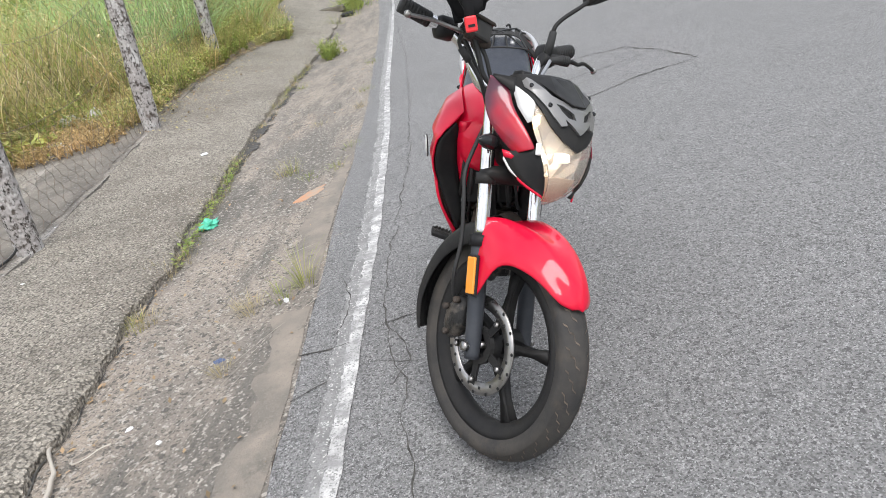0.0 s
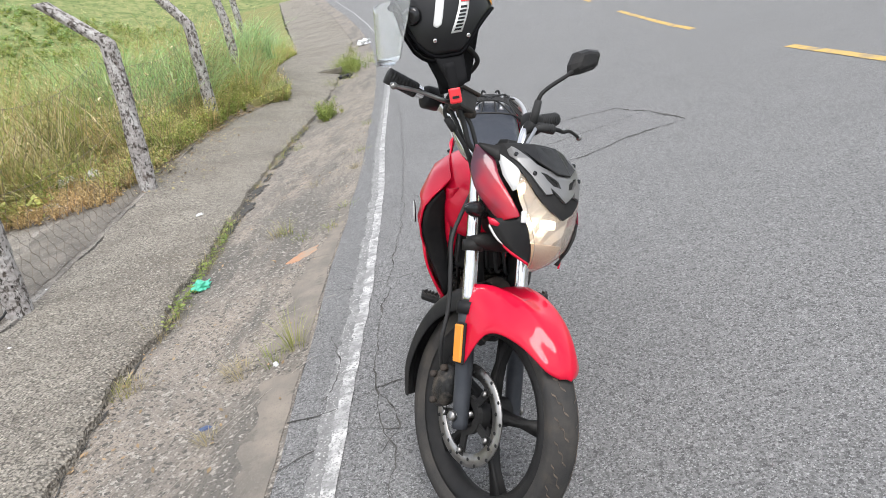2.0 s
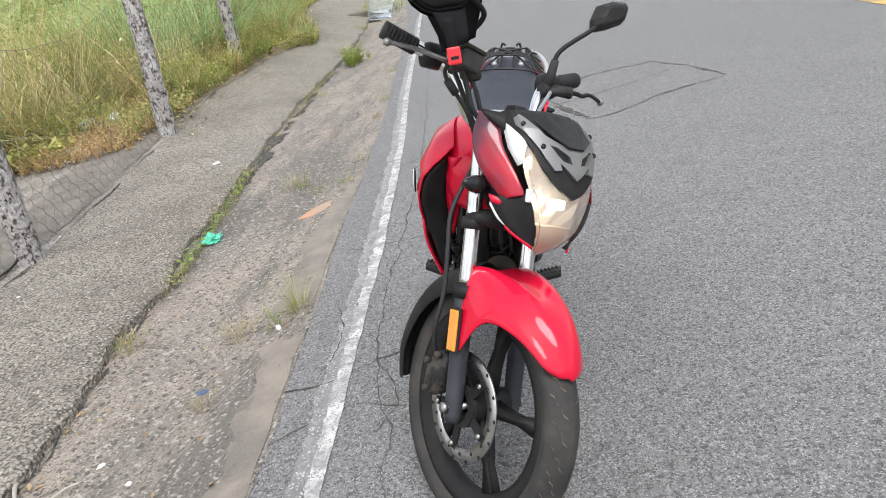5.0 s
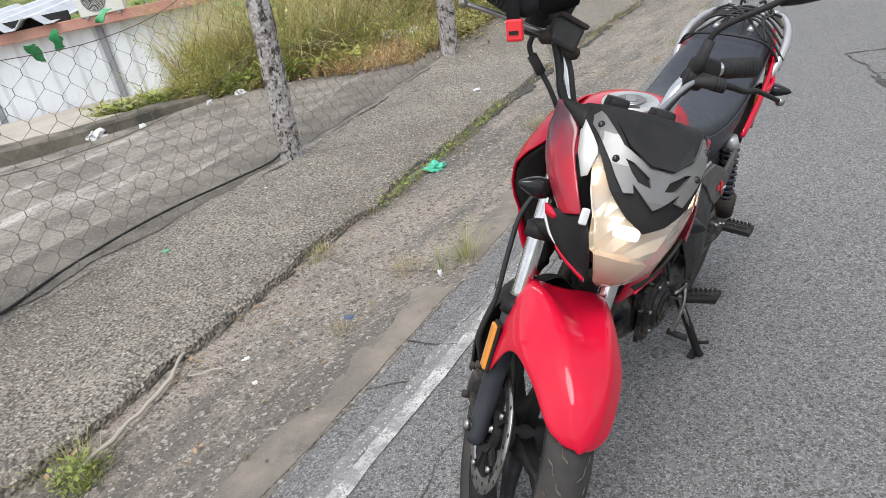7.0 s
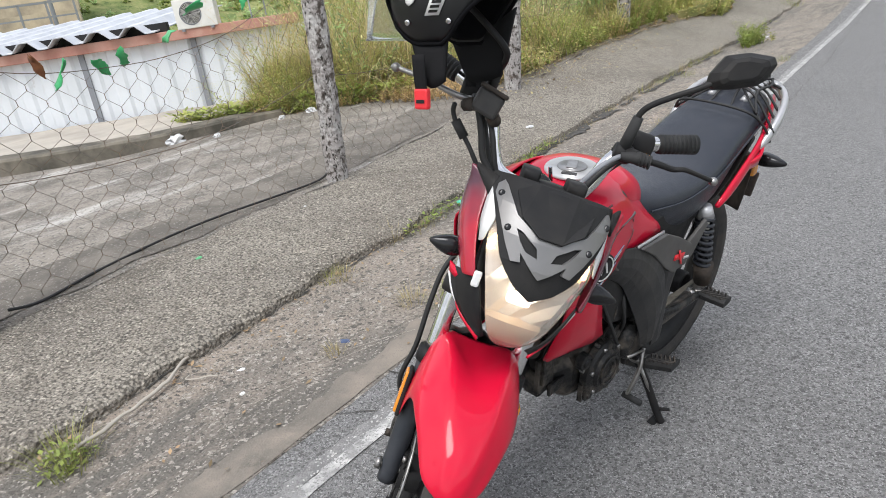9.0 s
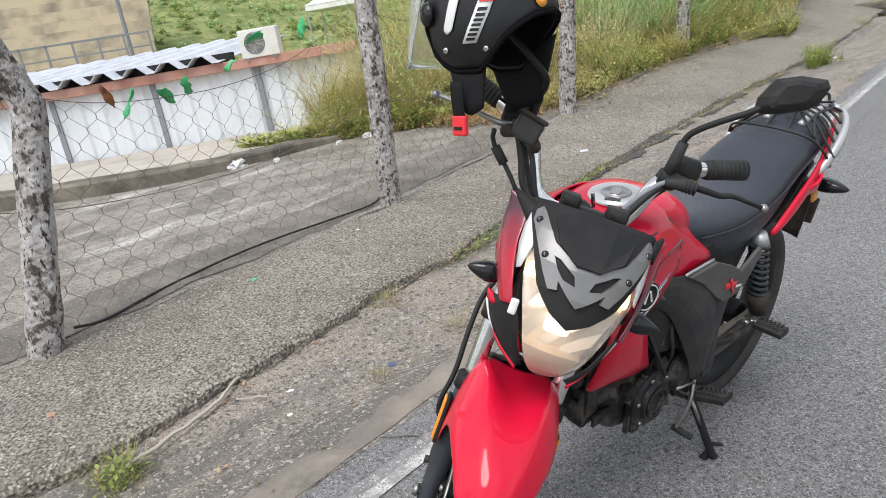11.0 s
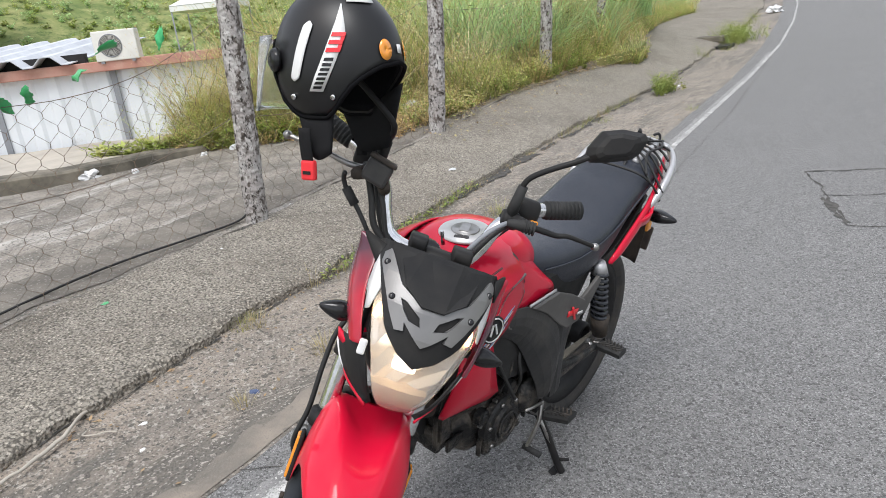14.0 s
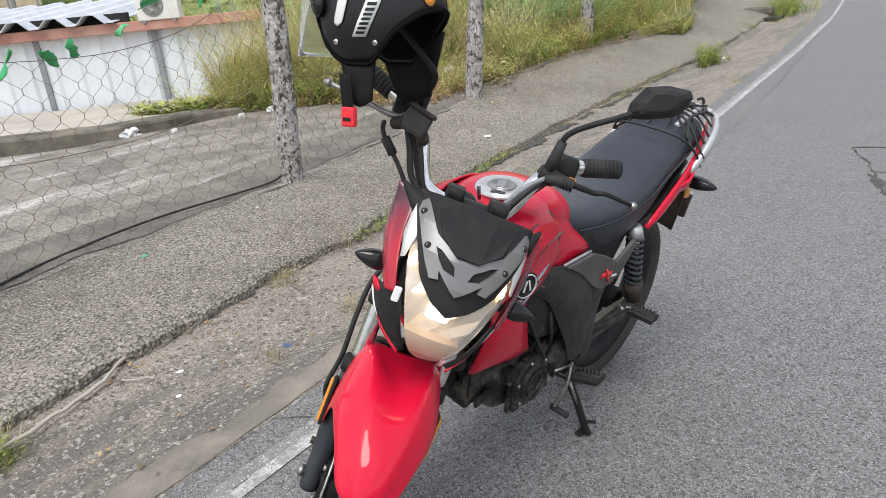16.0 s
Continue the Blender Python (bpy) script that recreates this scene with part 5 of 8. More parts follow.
for s in (-1, 1):
    part("crankcase_cover", lathe([(0.0, s * 0.118), (0.020, s * 0.118), (0.022, s * 0.124), (0.048, s * 0.122), (0.052, s * 0.114), (0.064, s * 0.112), (0.070, s * 0.106), (0.072, s * 0.09), (0.0, s * 0.09)], 32, "y", (0.575, 0, 0.303)), M["engine"], engine, "round engine cover", smooth=False)
    part("cover_rib", lathe([(0.030, s * 0.123), (0.034, s * 0.128), (0.040, s * 0.123)], 28, "y", (0.575, 0, 0.303)), M["engine"], engine)
    part("sprocket_cover", lathe([(0.0, s * 0.125), (0.040, s * 0.125), (0.052, s * 0.112), (0.055, s * 0.09), (0.0, s * 0.09)], 24, "y", (0.46, 0, 0.325)), M["engine"], engine)
    for i in range(6):
        a = 2 * math.pi * i / 6 + 0.3
        part("cover_bolt", lathe([(0, s * 0.117), (0.005, s * 0.117), (0.006, s * 0.108), (0, s * 0.108)], 6, "y", (0.575 + 0.061 * math.cos(a), 0, 0.303 + 0.061 * math.sin(a))), M["steel"], engine)
for i in range(9):
    part("cooling_fin", moved(box(0, 0, 0, 0.10, 0.15, 0.005), Matrix.Translation((0.655 - 0.004 * i, 0, 0.385 + 0.015 * i)) @ Matrix.Rotation(radians(-14), 4, "Y")), M["engine"], engine, smooth=False, bevel=0.0015)
part("cylinder", moved(box(0, 0, 0, 0.075, 0.11, 0.18), Matrix.Translation((0.64, 0, 0.45)) @ Matrix.Rotation(radians(-14), 4, "Y")), M["engine"], engine, smooth=False, bevel=0.008)
part("cylinder_head", loft([ring(0.56, 0, 0.53, 0.06, 0.03), ring(0.60, 0, 0.535, 0.075, 0.042, 3), ring(0.67, 0, 0.52, 0.075, 0.04, 3), ring(0.70, 0, 0.51, 0.05, 0.025)]), M["engine"], engine)
part("exhaust_pipe", tube([(0.69, -0.02, 0.50), (0.755, -0.03, 0.47), (0.77, -0.05, 0.38), (0.72, -0.08, 0.26), (0.60, -0.11, 0.20), (0.40, -0.13, 0.205), (0.25, -0.14, 0.23)], 0.017, 12), M["rust"], bike, "rusty exhaust header")
part("silencer", tube([(0.27, -0.14, 0.225), (0.18, -0.145, 0.25), (0.0, -0.15, 0.31), (-0.18, -0.15, 0.37)], [0.022, 0.040, 0.045, 0.042], 16), M["black"], bike, "black silencer")
part("cylinder_guard", join(box(0.735, 0.05, 0.345, 0.05, 0.012, 0.09), box(0.735, -0.05, 0.345, 0.05, 0.012, 0.09), box(0.745, 0.0, 0.32, 0.012, 0.11, 0.06), box(0.72, 0.03, 0.30, 0.06, 0.04, 0.03)), M["engine"], bike, "dirty bracket before the engine", smooth=False, bevel=0.003)
part("regulator", box(0.765, 0.0, 0.58, 0.04, 0.12, 0.12), M["black"], bike, "", smooth=False, bevel=0.01)
part("horn", lathe([(0.0, 0.0), (0.034, 0.0), (0.038, 0.008), (0.030, 0.022), (0.0, 0.026)], 24, "x", (0.80, 0.05, 0.47)), M["rust"], bike, "round horn")
for k in range(7):
    y = -0.06 + 0.02 * k
    part("wiring", tube([(0.80 - 0.01 * (k % 3), y, 0.66), (0.79 + 0.008 * (k % 2), y * 1.2, 0.58 - 0.01 * k), (0.74, y * 1.4, 0.50), (0.68, y * 1.5, 0.42 + 0.012 * k)], 0.0045, 6), M["cable"], bike)
# swing arm, chain guard, shocks
for s in (-1, 1):
    part("swing_arm", loft([[(x, s * 0.085 + dy, z + dz) for dy, dz in ((-0.013, -0.02), (0.013, -0.02), (0.013, 0.02), (-0.013, 0.02))] for x, z in ((0.40, 0.31), (0.25, 0.30), (0.10, 0.288), (0.03, 0.287))]), M["wallconc"], bike, "grimy swing arm", smooth=False, bevel=0.004)
    sh = part("shock_absorber", tube([(0.175, s * 0.112, 0.585), (0.115, s * 0.118, 0.345)], 0.011, 10), M["steel"], bike, "rear shock absorber with a black coil spring")
    line = []
    for i in range(9 * 12 + 1):
        a, u = 2 * math.pi * i / 12, i / (9 * 12)
        line.append((0.170 - 0.050 * u + 0.020 * math.cos(a), s * 0.1125 + 0.020 * math.sin(a), 0.555 - 0.170 * u))
    part("coil_spring", tube(line, 0.0052, 6, 1), M["fork"], sh)
    part("spring_cup", tube([(0.178, s * 0.112, 0.585), (0.170, s * 0.112, 0.555)], [0.016, 0.023], 14), M["rail_silver"], sh)
    part("damper_body", tube([(0.128, s * 0.118, 0.40), (0.112, s * 0.118, 0.34)], [0.027, 0.022], 14), M["rust"], sh)
part("chain_case", ribbon([(0.40, 0.112, 0.335), (0.25, 0.112, 0.330), (0.08, 0.110, 0.325)], [(0.42, 0.112, 0.300), (0.25, 0.112, 0.285), (0.06, 0.110, 0.280)], 10, 3, lambda u, v: (0, 0.012 * math.sin(math.pi * v), 0)), M["engine"], bike, "long chain case coated with road dirt", solid=0.03)
part("inner_mudguard", ribbon([(0.34, 0.07, 0.52), (0.36, 0.075, 0.38), (0.35, 0.07, 0.28)], [(0.34, -0.07, 0.52), (0.36, -0.075, 0.38), (0.35, -0.07, 0.28)], 8, 3), M["black"], bike, "", solid=0.005)


def foot_peg(a, b0, b1, c, hinge, up=0.0):
    """A rubber-covered peg with chevron ribs."""
    s = 1 if b1 > 0 else -1
    p = part("foot_peg", loft([[(a + dx, b, c + dz + up * abs(b - b0)) for dx, dz in ((-0.021, -0.009), (0.021, -0.009), (0.023, 0.004), (0.017, 0.010), (-0.017, 0.010), (-0.023, 0.004))] for b in (b0, b0 + (b1 - b0) * 0.06, b1 - (b1 - b0) * 0.06, b1)]), M["grip"], bike, "black rubber foot peg with chevron ribs", smooth=False)
    for i in range(6):
        b = b0 + (b1 - b0) * (0.12 + 0.145 * i)
        part("rib", join(loft([[(a + x, b + dy + s * (0.008 - abs(x) * 0.6), c + dz + up * abs(b - b0)) for dy, dz in ((-0.003, 0.008), (0.003, 0.008), (0.002, 0.0145), (-0.002, 0.0145))] for x in (-0.018, 0.0, 0.018)])), M["rubber"], p, smooth=False)
    part("peg_bracket", tube([(a, b0 + s * 0.005, c), (a + 0.01, b0 - s * 0.03, c - 0.002), hinge], 0.010, 8), M["steel"], p)
    return p


for s in (-1, 1):
    foot_peg(0.400, s * 0.128, s * 0.205, 0.236, (0.40, s * 0.09, 0.25), 0.35)
    foot_peg(0.125, s * 0.130, s * 0.200, 0.315, (0.16, s * 0.115, 0.32))
stand_ = part("side_stand", tube([(0.405, 0.105, 0.235), (0.385, 0.135, 0.16), (0.365, 0.170, 0.065), (0.358, 0.182, 0.040)], 0.0105, 10), M["black"], bike, "black side stand resting on the asphalt")
part("stand_foot", loft([[(0.335 + x, 0.165 + w * 1.0, 0.035 + dz) for w, dz in ((-0.012, -0.002), (0.028, -0.010), (0.028, -0.004), (-0.012, 0.004))] for x in (0.0, 0.02, 0.045)]), M["black"], stand_, smooth=False, bevel=0.002)
part("stand_tang", tube([(0.368, 0.165, 0.08), (0.352, 0.195, 0.085)], 0.005, 6), M["black"], stand_)
part("stand_spring", tube([(0.41, 0.115, 0.23), (0.375, 0.158, 0.105)], 0.005, 6), M["steel"], stand_)
part("gear_lever", tube([(0.42, 0.125, 0.285), (0.44, 0.135, 0.24), (0.462, 0.128, 0.18), (0.468, 0.125, 0.165)], 0.006, 8), M["steel"], bike, "steel gear lever")
part("gear_toe", tube([(0.468, 0.115, 0.163), (0.466, 0.165, 0.160)], 0.0085, 10), M["grip"], bike, "rubber toe piece")
part("gear_rod", tube([(0.50, 0.125, 0.30), (0.43, 0.13, 0.285)], 0.005, 6), M["steel"], bike)
part("brake_pedal", tube([(0.40, -0.115, 0.25), (0.46, -0.14, 0.22), (0.53, -0.155, 0.215), (0.56, -0.165, 0.22)], 0.008, 8), M["steel"], bike, "steel brake pedal")
part("brake_pedal_pad", box(0.565, -0.175, 0.225, 0.03, 0.055, 0.012), M["steel"], bike, "", smooth=False, bevel=0.003)

# engine clutter: hoses, cables, carburettor, fin stack of the head, brackets and bolts
part("carburettor", loft([ring(0.47, 0, 0.47, 0.030, 0.030), ring(0.48, 0, 0.47, 0.040, 0.042, 3), ring(0.53, 0, 0.475, 0.040, 0.045, 3), ring(0.55, 0, 0.48, 0.028, 0.028)]), M["engine"], engine, "grimy carburettor")
part("starter_motor", tube([(0.60, 0.0, 0.385), (0.50, 0.0, 0.40)], [0.030, 0.030], 16), M["engine"], engine)
rnd = random.Random(77)
for s in (-1, 1):
    for k in range(3):
        a0 = (0.46 + 0.05 * k, s * rnd.uniform(0.070, 0.110), 0.56 + rnd.uniform(-0.02, 0.02))
        a1 = (0.50 + 0.03 * k + rnd.uniform(-0.03, 0.03), s * rnd.uniform(0.095, 0.125), 0.48 + rnd.uniform(-0.03, 0.03))
        a2 = (0.50 + 0.025 * k + rnd.uniform(-0.04, 0.04), s * rnd.uniform(0.10, 0.12), 0.40 + rnd.uniform(-0.03, 0.02))
        a3 = (0.46 + 0.03 * k, s * 0.085, 0.34)
        part("engine_hose", tube([a0, a1, a2, a3], rnd.uniform(0.003, 0.007), 8), M[rnd.choice(["cable", "cable", "engine", "grip"])], engine)
    for k in range(8):
        part("case_rib", box(0.42 + 0.032 * k, s * 0.094, 0.262, 0.006, 0.012, 0.050), M["engine"], engine, smooth=False, bevel=0.0015)
    for x, z, r in ((0.645, 0.352, 0.020), (0.53, 0.372, 0.024), (0.62, 0.245, 0.016), (0.50, 0.250, 0.014), (0.66, 0.50, 0.018), (0.60, 0.545, 0.022)):
        part("case_boss", lathe([(0.0, s * 0.108), (r * 0.5, s * 0.108), (r * 0.6, s * 0.104), (r, s * 0.102), (r * 1.1, s * 0.085), (0.0, s * 0.085)], 16, "y", (x, 0, z)), M["engine"], engine, smooth=False)
    for x, z in ((0.655, 0.335), (0.63, 0.27), (0.52, 0.25), (0.44, 0.27), (0.41, 0.34), (0.50, 0.38), (0.60, 0.375)):
        part("case_bolt", lathe([(0.0, s * 0.104), (0.0045, s * 0.104), (0.0055, s * 0.094), (0.0, s * 0.094)], 6, "y", (x, 0, z)), M["steel"], engine, smooth=False)
    part("engine_plate", join(box(0.70, s * 0.062, 0.42, 0.05, 0.006, 0.09), box(0.735, s * 0.060, 0.36, 0.035, 0.008, 0.07), box(0.70, s * 0.064, 0.30, 0.06, 0.008, 0.03)), M["engine"], engine, "dirty engine mounting plate", smooth=False, bevel=0.002)
part("clutch_cable", tube([(0.72, 0.09, 0.66), (0.66, 0.115, 0.55), (0.60, 0.125, 0.44), (0.545, 0.118, 0.36)], 0.0042, 8), M["cable"], bike)
part("spark_lead", tube([(0.70, 0.03, 0.62), (0.735, 0.07, 0.57), (0.70, 0.085, 0.51), (0.665, 0.07, 0.49)], 0.005, 8), M["cable"], bike, "black spark plug lead")
part("frame_gusset", join(box(0.39, 0.100, 0.295, 0.05, 0.012, 0.075), box(0.405, 0.104, 0.250, 0.03, 0.02, 0.03)), M["engine"], bike, "grimy gusset above the side stand", smooth=False, bevel=0.004)


# ---- headlamp cowl, in the fork's frame
def face(y, z, off=0.0):
    """The front surface of the cowl at a height and a distance from the middle."""
    x = lerp_table([(0.33, 0.085), (0.345, 0.112), (0.36, 0.140), (0.39, 0.165), (0.43, 0.178), (0.46, 0.180), (0.50, 0.178), (0.54, 0.168), (0.58, 0.147), (0.615, 0.115), (0.65, 0.06)], z)
    return x - 4.2 * y * y - 60 * max(0.0, abs(y) - 0.085) ** 2 + off


def patch(pa, pb, off=0.0, n=14, m=6, bulge=None):
    """A plate lying on the cowl between two edges given as (y, z)."""
    sh = ribbon([(0, y, z) for y, z in pa], [(0, y, z) for y, z in pb], n, m)
    out = []
    for i, (x, y, z) in enumerate(sh[0]):
        u, v = (i // (m + 1)) / n, (i % (m + 1)) / m
        out.append((face(y, z, off + (bulge(u, v) if bulge else 0.0)), y, z))
    return out, sh[1]


COWL = STEER @ Matrix.Translation((0, 0.017, 0))


def front(name, shape, material, label="", parent=None, basis=None, **kw):
    if parent:
        return part(name, shape, material, parent, label, **kw)
    return part(name, shape, material, bike, label, STEER if basis is None else basis, **kw)


def cowl(name, shape, material, label="", parent=None, **kw):
    return front(name, shape, material, label, parent, COWL, **kw)


def poly_rows(a, b, m, off):
    """A plate on the cowl between two lists of (y, z), corner by corner."""
    rows = []
    for (y0, z0), (y1, z1) in zip(a, b):
        rows.append([(face(y0 + (y1 - y0) * j / m, z0 + (z1 - z0) * j / m, off), y0 + (y1 - y0) * j / m, z0 + (z1 - z0) * j / m) for j in range(m + 1)])
    return grid(rows)


def inside(pt, poly):
    hit_ = False
    for (ax, ay), (bx, by) in zip(poly, poly[1:] + poly[:1]):
        if (ay > pt[1]) != (by > pt[1]) and pt[0] < (bx - ax) * (pt[1] - ay) / (by - ay) + ax:
            hit_ = not hit_
    return hit_


def plate(outline, holes=(), off=0.0, step=0.012, place=None):
    """A plate on the cowl with any outline and cut-outs, given as (y, z)."""
    loops = [list(outline)] + [list(h) for h in holes]
    verts, edges = [], []
    for lp in loops:
        fine = []
        for a, b in zip(lp, lp[1:] + lp[:1]):
            k = max(1, int(math.hypot(b[0] - a[0], b[1] - a[1]) / step))
            fine += [(a[0] + (b[0] - a[0]) * i / k, a[1] + (b[1] - a[1]) * i / k) for i in range(k)]
        n0 = len(verts)
        verts += fine
        edges += [(n0 + i, n0 + (i + 1) % len(fine)) for i in range(len(fine))]
    ys, zs = [v[0] for v in loops[0]], [v[1] for v in loops[0]]
    for i in range(int((max(ys) - min(ys)) / step) + 1):
        for j in range(int((max(zs) - min(zs)) / step) + 1):
            q = (min(ys) + (i + 0.5) * step, min(zs) + (j + 0.37) * step)
            if inside(q, loops[0]) and not any(inside(q, h) for h in loops[1:]):
                if min((q[0] - v[0]) ** 2 + (q[1] - v[1]) ** 2 for v in verts) > (0.45 * step) ** 2:
                    verts.append(q)
    co, _, fs, *_ = delaunay_2d_cdt([Vector(v) for v in verts], edges, [], 0, 1e-6)
    keep = []
    for f in fs:
        c = (sum(co[i].x for i in f) / 3, sum(co[i].y for i in f) / 3)
        if inside(c, loops[0]) and not any(inside(c, h) for h in loops[1:]):
            keep.append(tuple(f))
    return [(place or (lambda y, z: (face(y, z, off), y, z)))(v.x, v.y) for v in co], keep


def whole(half):
    """Both halves of an outline from (y, z) corners of the left half, middle to middle."""
    return list(half) + [(-y, z) for y, z in half[::-1] if y > 1e-6]


# lens with its reflector, bulbs and shell
LENS = [(0.336, 0.004), (0.343, 0.016), (0.355, 0.027), (0.37, 0.037), (0.39, 0.047), (0.41, 0.055), (0.44, 0.065), (0.47, 0.076), (0.50, 0.085), (0.53, 0.090), (0.56, 0.093), (0.585, 0.093), (0.605, 0.092)]
lens_rows = [[(face(w * s, z), w * s, z) for s in [i / 12 - 1 for i in range(25)]] for z, w in LENS]
lamp = cowl("headlamp", grid(lens_rows), M["hazylens"], "yellowed clear headlamp lens", solid=0.003)
ref_rows = []
for i, z in enumerate((0.398, 0.422, 0.452, 0.488, 0.530, 0.578)):
    w = lerp_table(LENS, z) * 0.95
    row = []
    for j, f in enumerate((-1.0, -0.62, -0.22, 0.16, 0.58, 1.0)):
        y = w * f
        deep = 0.016 + 0.034 * max(0.0, 1 - (y / 0.070) ** 2) * max(0.0, 1 - ((z - 0.435) / 0.080) ** 2) + 0.007 * ((i + j) % 2)
        row.append((face(y, z) - deep, y, z))
    ref_rows.append(row)
cowl("reflector_bowl", grid(ref_rows), M["reflector"], "faceted lamp reflector", lamp, smooth=False)
lip_rows = []
for z, back in ((0.345, 0.008), (0.362, 0.012), (0.380, 0.014), (0.396, 0.016), (0.400, 0.050)):
    w = lerp_table(LENS, z) * 0.93
    lip_rows.append([(face(w * f, z) - back, w * f, z) for f in (-1.0, -0.7, -0.3, 0.1, 0.5, 0.8, 1.0)])
cowl("reflector_lip", grid(lip_rows), M["lip"], "yellowed lower part of the reflector", lamp, smooth=False)
# bulb widened to a flat glowing box, standing for the reflector facet it lights
cowl("bulb", loft([ring(0.140, -0.008, 0.440, 0.012, 0.006, 4), ring(0.146, -0.008, 0.440, 0.020, 0.010, 5), ring(0.154, -0.008, 0.440, 0.020, 0.010, 5), ring(0.158, -0.008, 0.440, 0.014, 0.007, 4)]), M["bulb"], "lit headlamp bulb widened to stand for the bright reflector facet", lamp)
for s in (-1, 1):
    cowl("position_lamp", loft([ring(face(s * 0.078, 0.515) - 0.014, s * 0.077, 0.512, 0.004, 0.012), ring(face(s * 0.078, 0.515) - 0.007, s * 0.077, 0.512, 0.005, 0.014)]), M["warmbulb"], "small lit position lamp", lamp)
    cowl("lens_edge", poly_rows([(s * 0.101, 0.588), (s * 0.104, 0.57), (s * 0.104, 0.54), (s * 0.097, 0.505)], [(s * 0.094, 0.588), (s * 0.086, 0.570), (s * 0.085, 0.545), (s * 0.092, 0.51)], 3, 0.002), M["white"], "white strip beside the lamp", lamp, solid=0.002)
shell = [ring(-0.02, 0, 0.49, 0.070, 0.08), ring(0.03, 0, 0.49, 0.080, 0.105), ring(0.070, 0, 0.48, 0.078, 0.115), ring(0.080, 0, 0.478, 0.070, 0.11)]
cowl("lamp_shell", loft(shell), M["black"], "black back of the headlamp cowl")

# dark V-shaped visor with a silver M-shaped trim
V_HALF = [(0.0, 0.449), (0.032, 0.466), (0.052, 0.485), (0.064, 0.500), (0.082, 0.540), (0.100, 0.583), (0.108, 0.606), (0.100, 0.614), (0.075, 0.618), (0.040, 0.620), (0.0, 0.621)]
cowl("visor", plate(whole(V_HALF), (), 0.008, 0.006), M["black"], "matt black V-shaped visor above the lamp", solid=0.007, bevel=0.0015, smooth=False)
T_HALF = [(0.0, 0.487), (0.010, 0.494), (0.037, 0.517), (0.034, 0.504), (0.048, 0.501), (0.064, 0.524), (0.080, 0.553), (0.097, 0.584), (0.096, 0.598), (0.088, 0.607), (0.082, 0.602), (0.072, 0.588), (0.057, 0.567), (0.035, 0.556), (0.0, 0.545)]
SLOT = [(0.053, 0.549), (0.042, 0.547), (0.016, 0.531), (0.011, 0.517), (0.031, 0.521), (0.043, 0.533)]
trim = cowl("visor_trim", plate(whole(T_HALF), (SLOT, [(-y, z) for y, z in SLOT]), 0.015, 0.005), M["silver"], "silver M-shaped trim on the visor", solid=0.007, bevel=0.001, smooth=False)
for s in (-1, 1):
    for q in ((0.088, 0.587), (0.066, 0.545)):
        bx = face(s * q[0], q[1], 0.015)
        cowl("trim_bolt", lathe([(0.0, 0.003), (0.0045, 0.003), (0.006, 0.0), (0.0, -0.002)], 10, "x", (bx, s * q[0], q[1])), M["blackgloss"], "", trim)
shield_rows = []
for s in (-1.0, -0.46, 0.46, 1.0):
    y0, z0 = (0.050 if abs(s) > 0.9 else 0.040) * s, 0.546 + (0.020 if abs(s) > 0.9 else 0.0)
    y1, z1 = 0.070 * s, 0.617 - 0.011 * max(0.0, abs(s) - 0.45) / 0.55
    side = 0.006 * max(0.0, abs(s) - 0.46) / 0.54
    row = []
    for j in range(2):
        v = j
        row.append((face(y0, z0, 0.019) + (face(y1, z1, 0.006) - side - face(y0, z0, 0.019)) * v + (0.012 - 0.012 * max(0.0, abs(s) - 0.45)) * math.sin(math.pi * v), y0 + (y1 - y0) * v, z0 + (z1 - z0) * v))
    shield_rows.append(row)
cowl("wind_shield", grid(shield_rows), M["black"], "small matt black faceted wind shield", smooth=False, solid=0.004, bevel=0.001)
dash = cowl("instrument_housing", loft([ring(0.0, 0.0, 0.592, 0.045, 0.018), ring(0.02, 0.0, 0.600, 0.060, 0.020, 3), ring(0.05, 0.0, 0.603, 0.050, 0.014, 3)]), M["black"], "black instrument housing behind the shield")
cowl("dial", lathe([(0.0, 0.0), (0.028, 0.0), (0.030, -0.010), (0.0, -0.012)], 24, "x", (-0.002, -0.02, 0.597)), M["blackgloss"], "", dash)
for y, w in ((-0.045, 0.016), (0.035, 0.018)):
    cowl("warning_pod", loft([ring(0.02, y, 0.618, w * 0.9, 0.012, 6), ring(0.03, y, 0.624, w, 0.013, 8), ring(0.055, y, 0.622, w, 0.012, 8), ring(0.060, y, 0.620, w * 0.8, 0.010, 6)]), M["black"], "", dash)
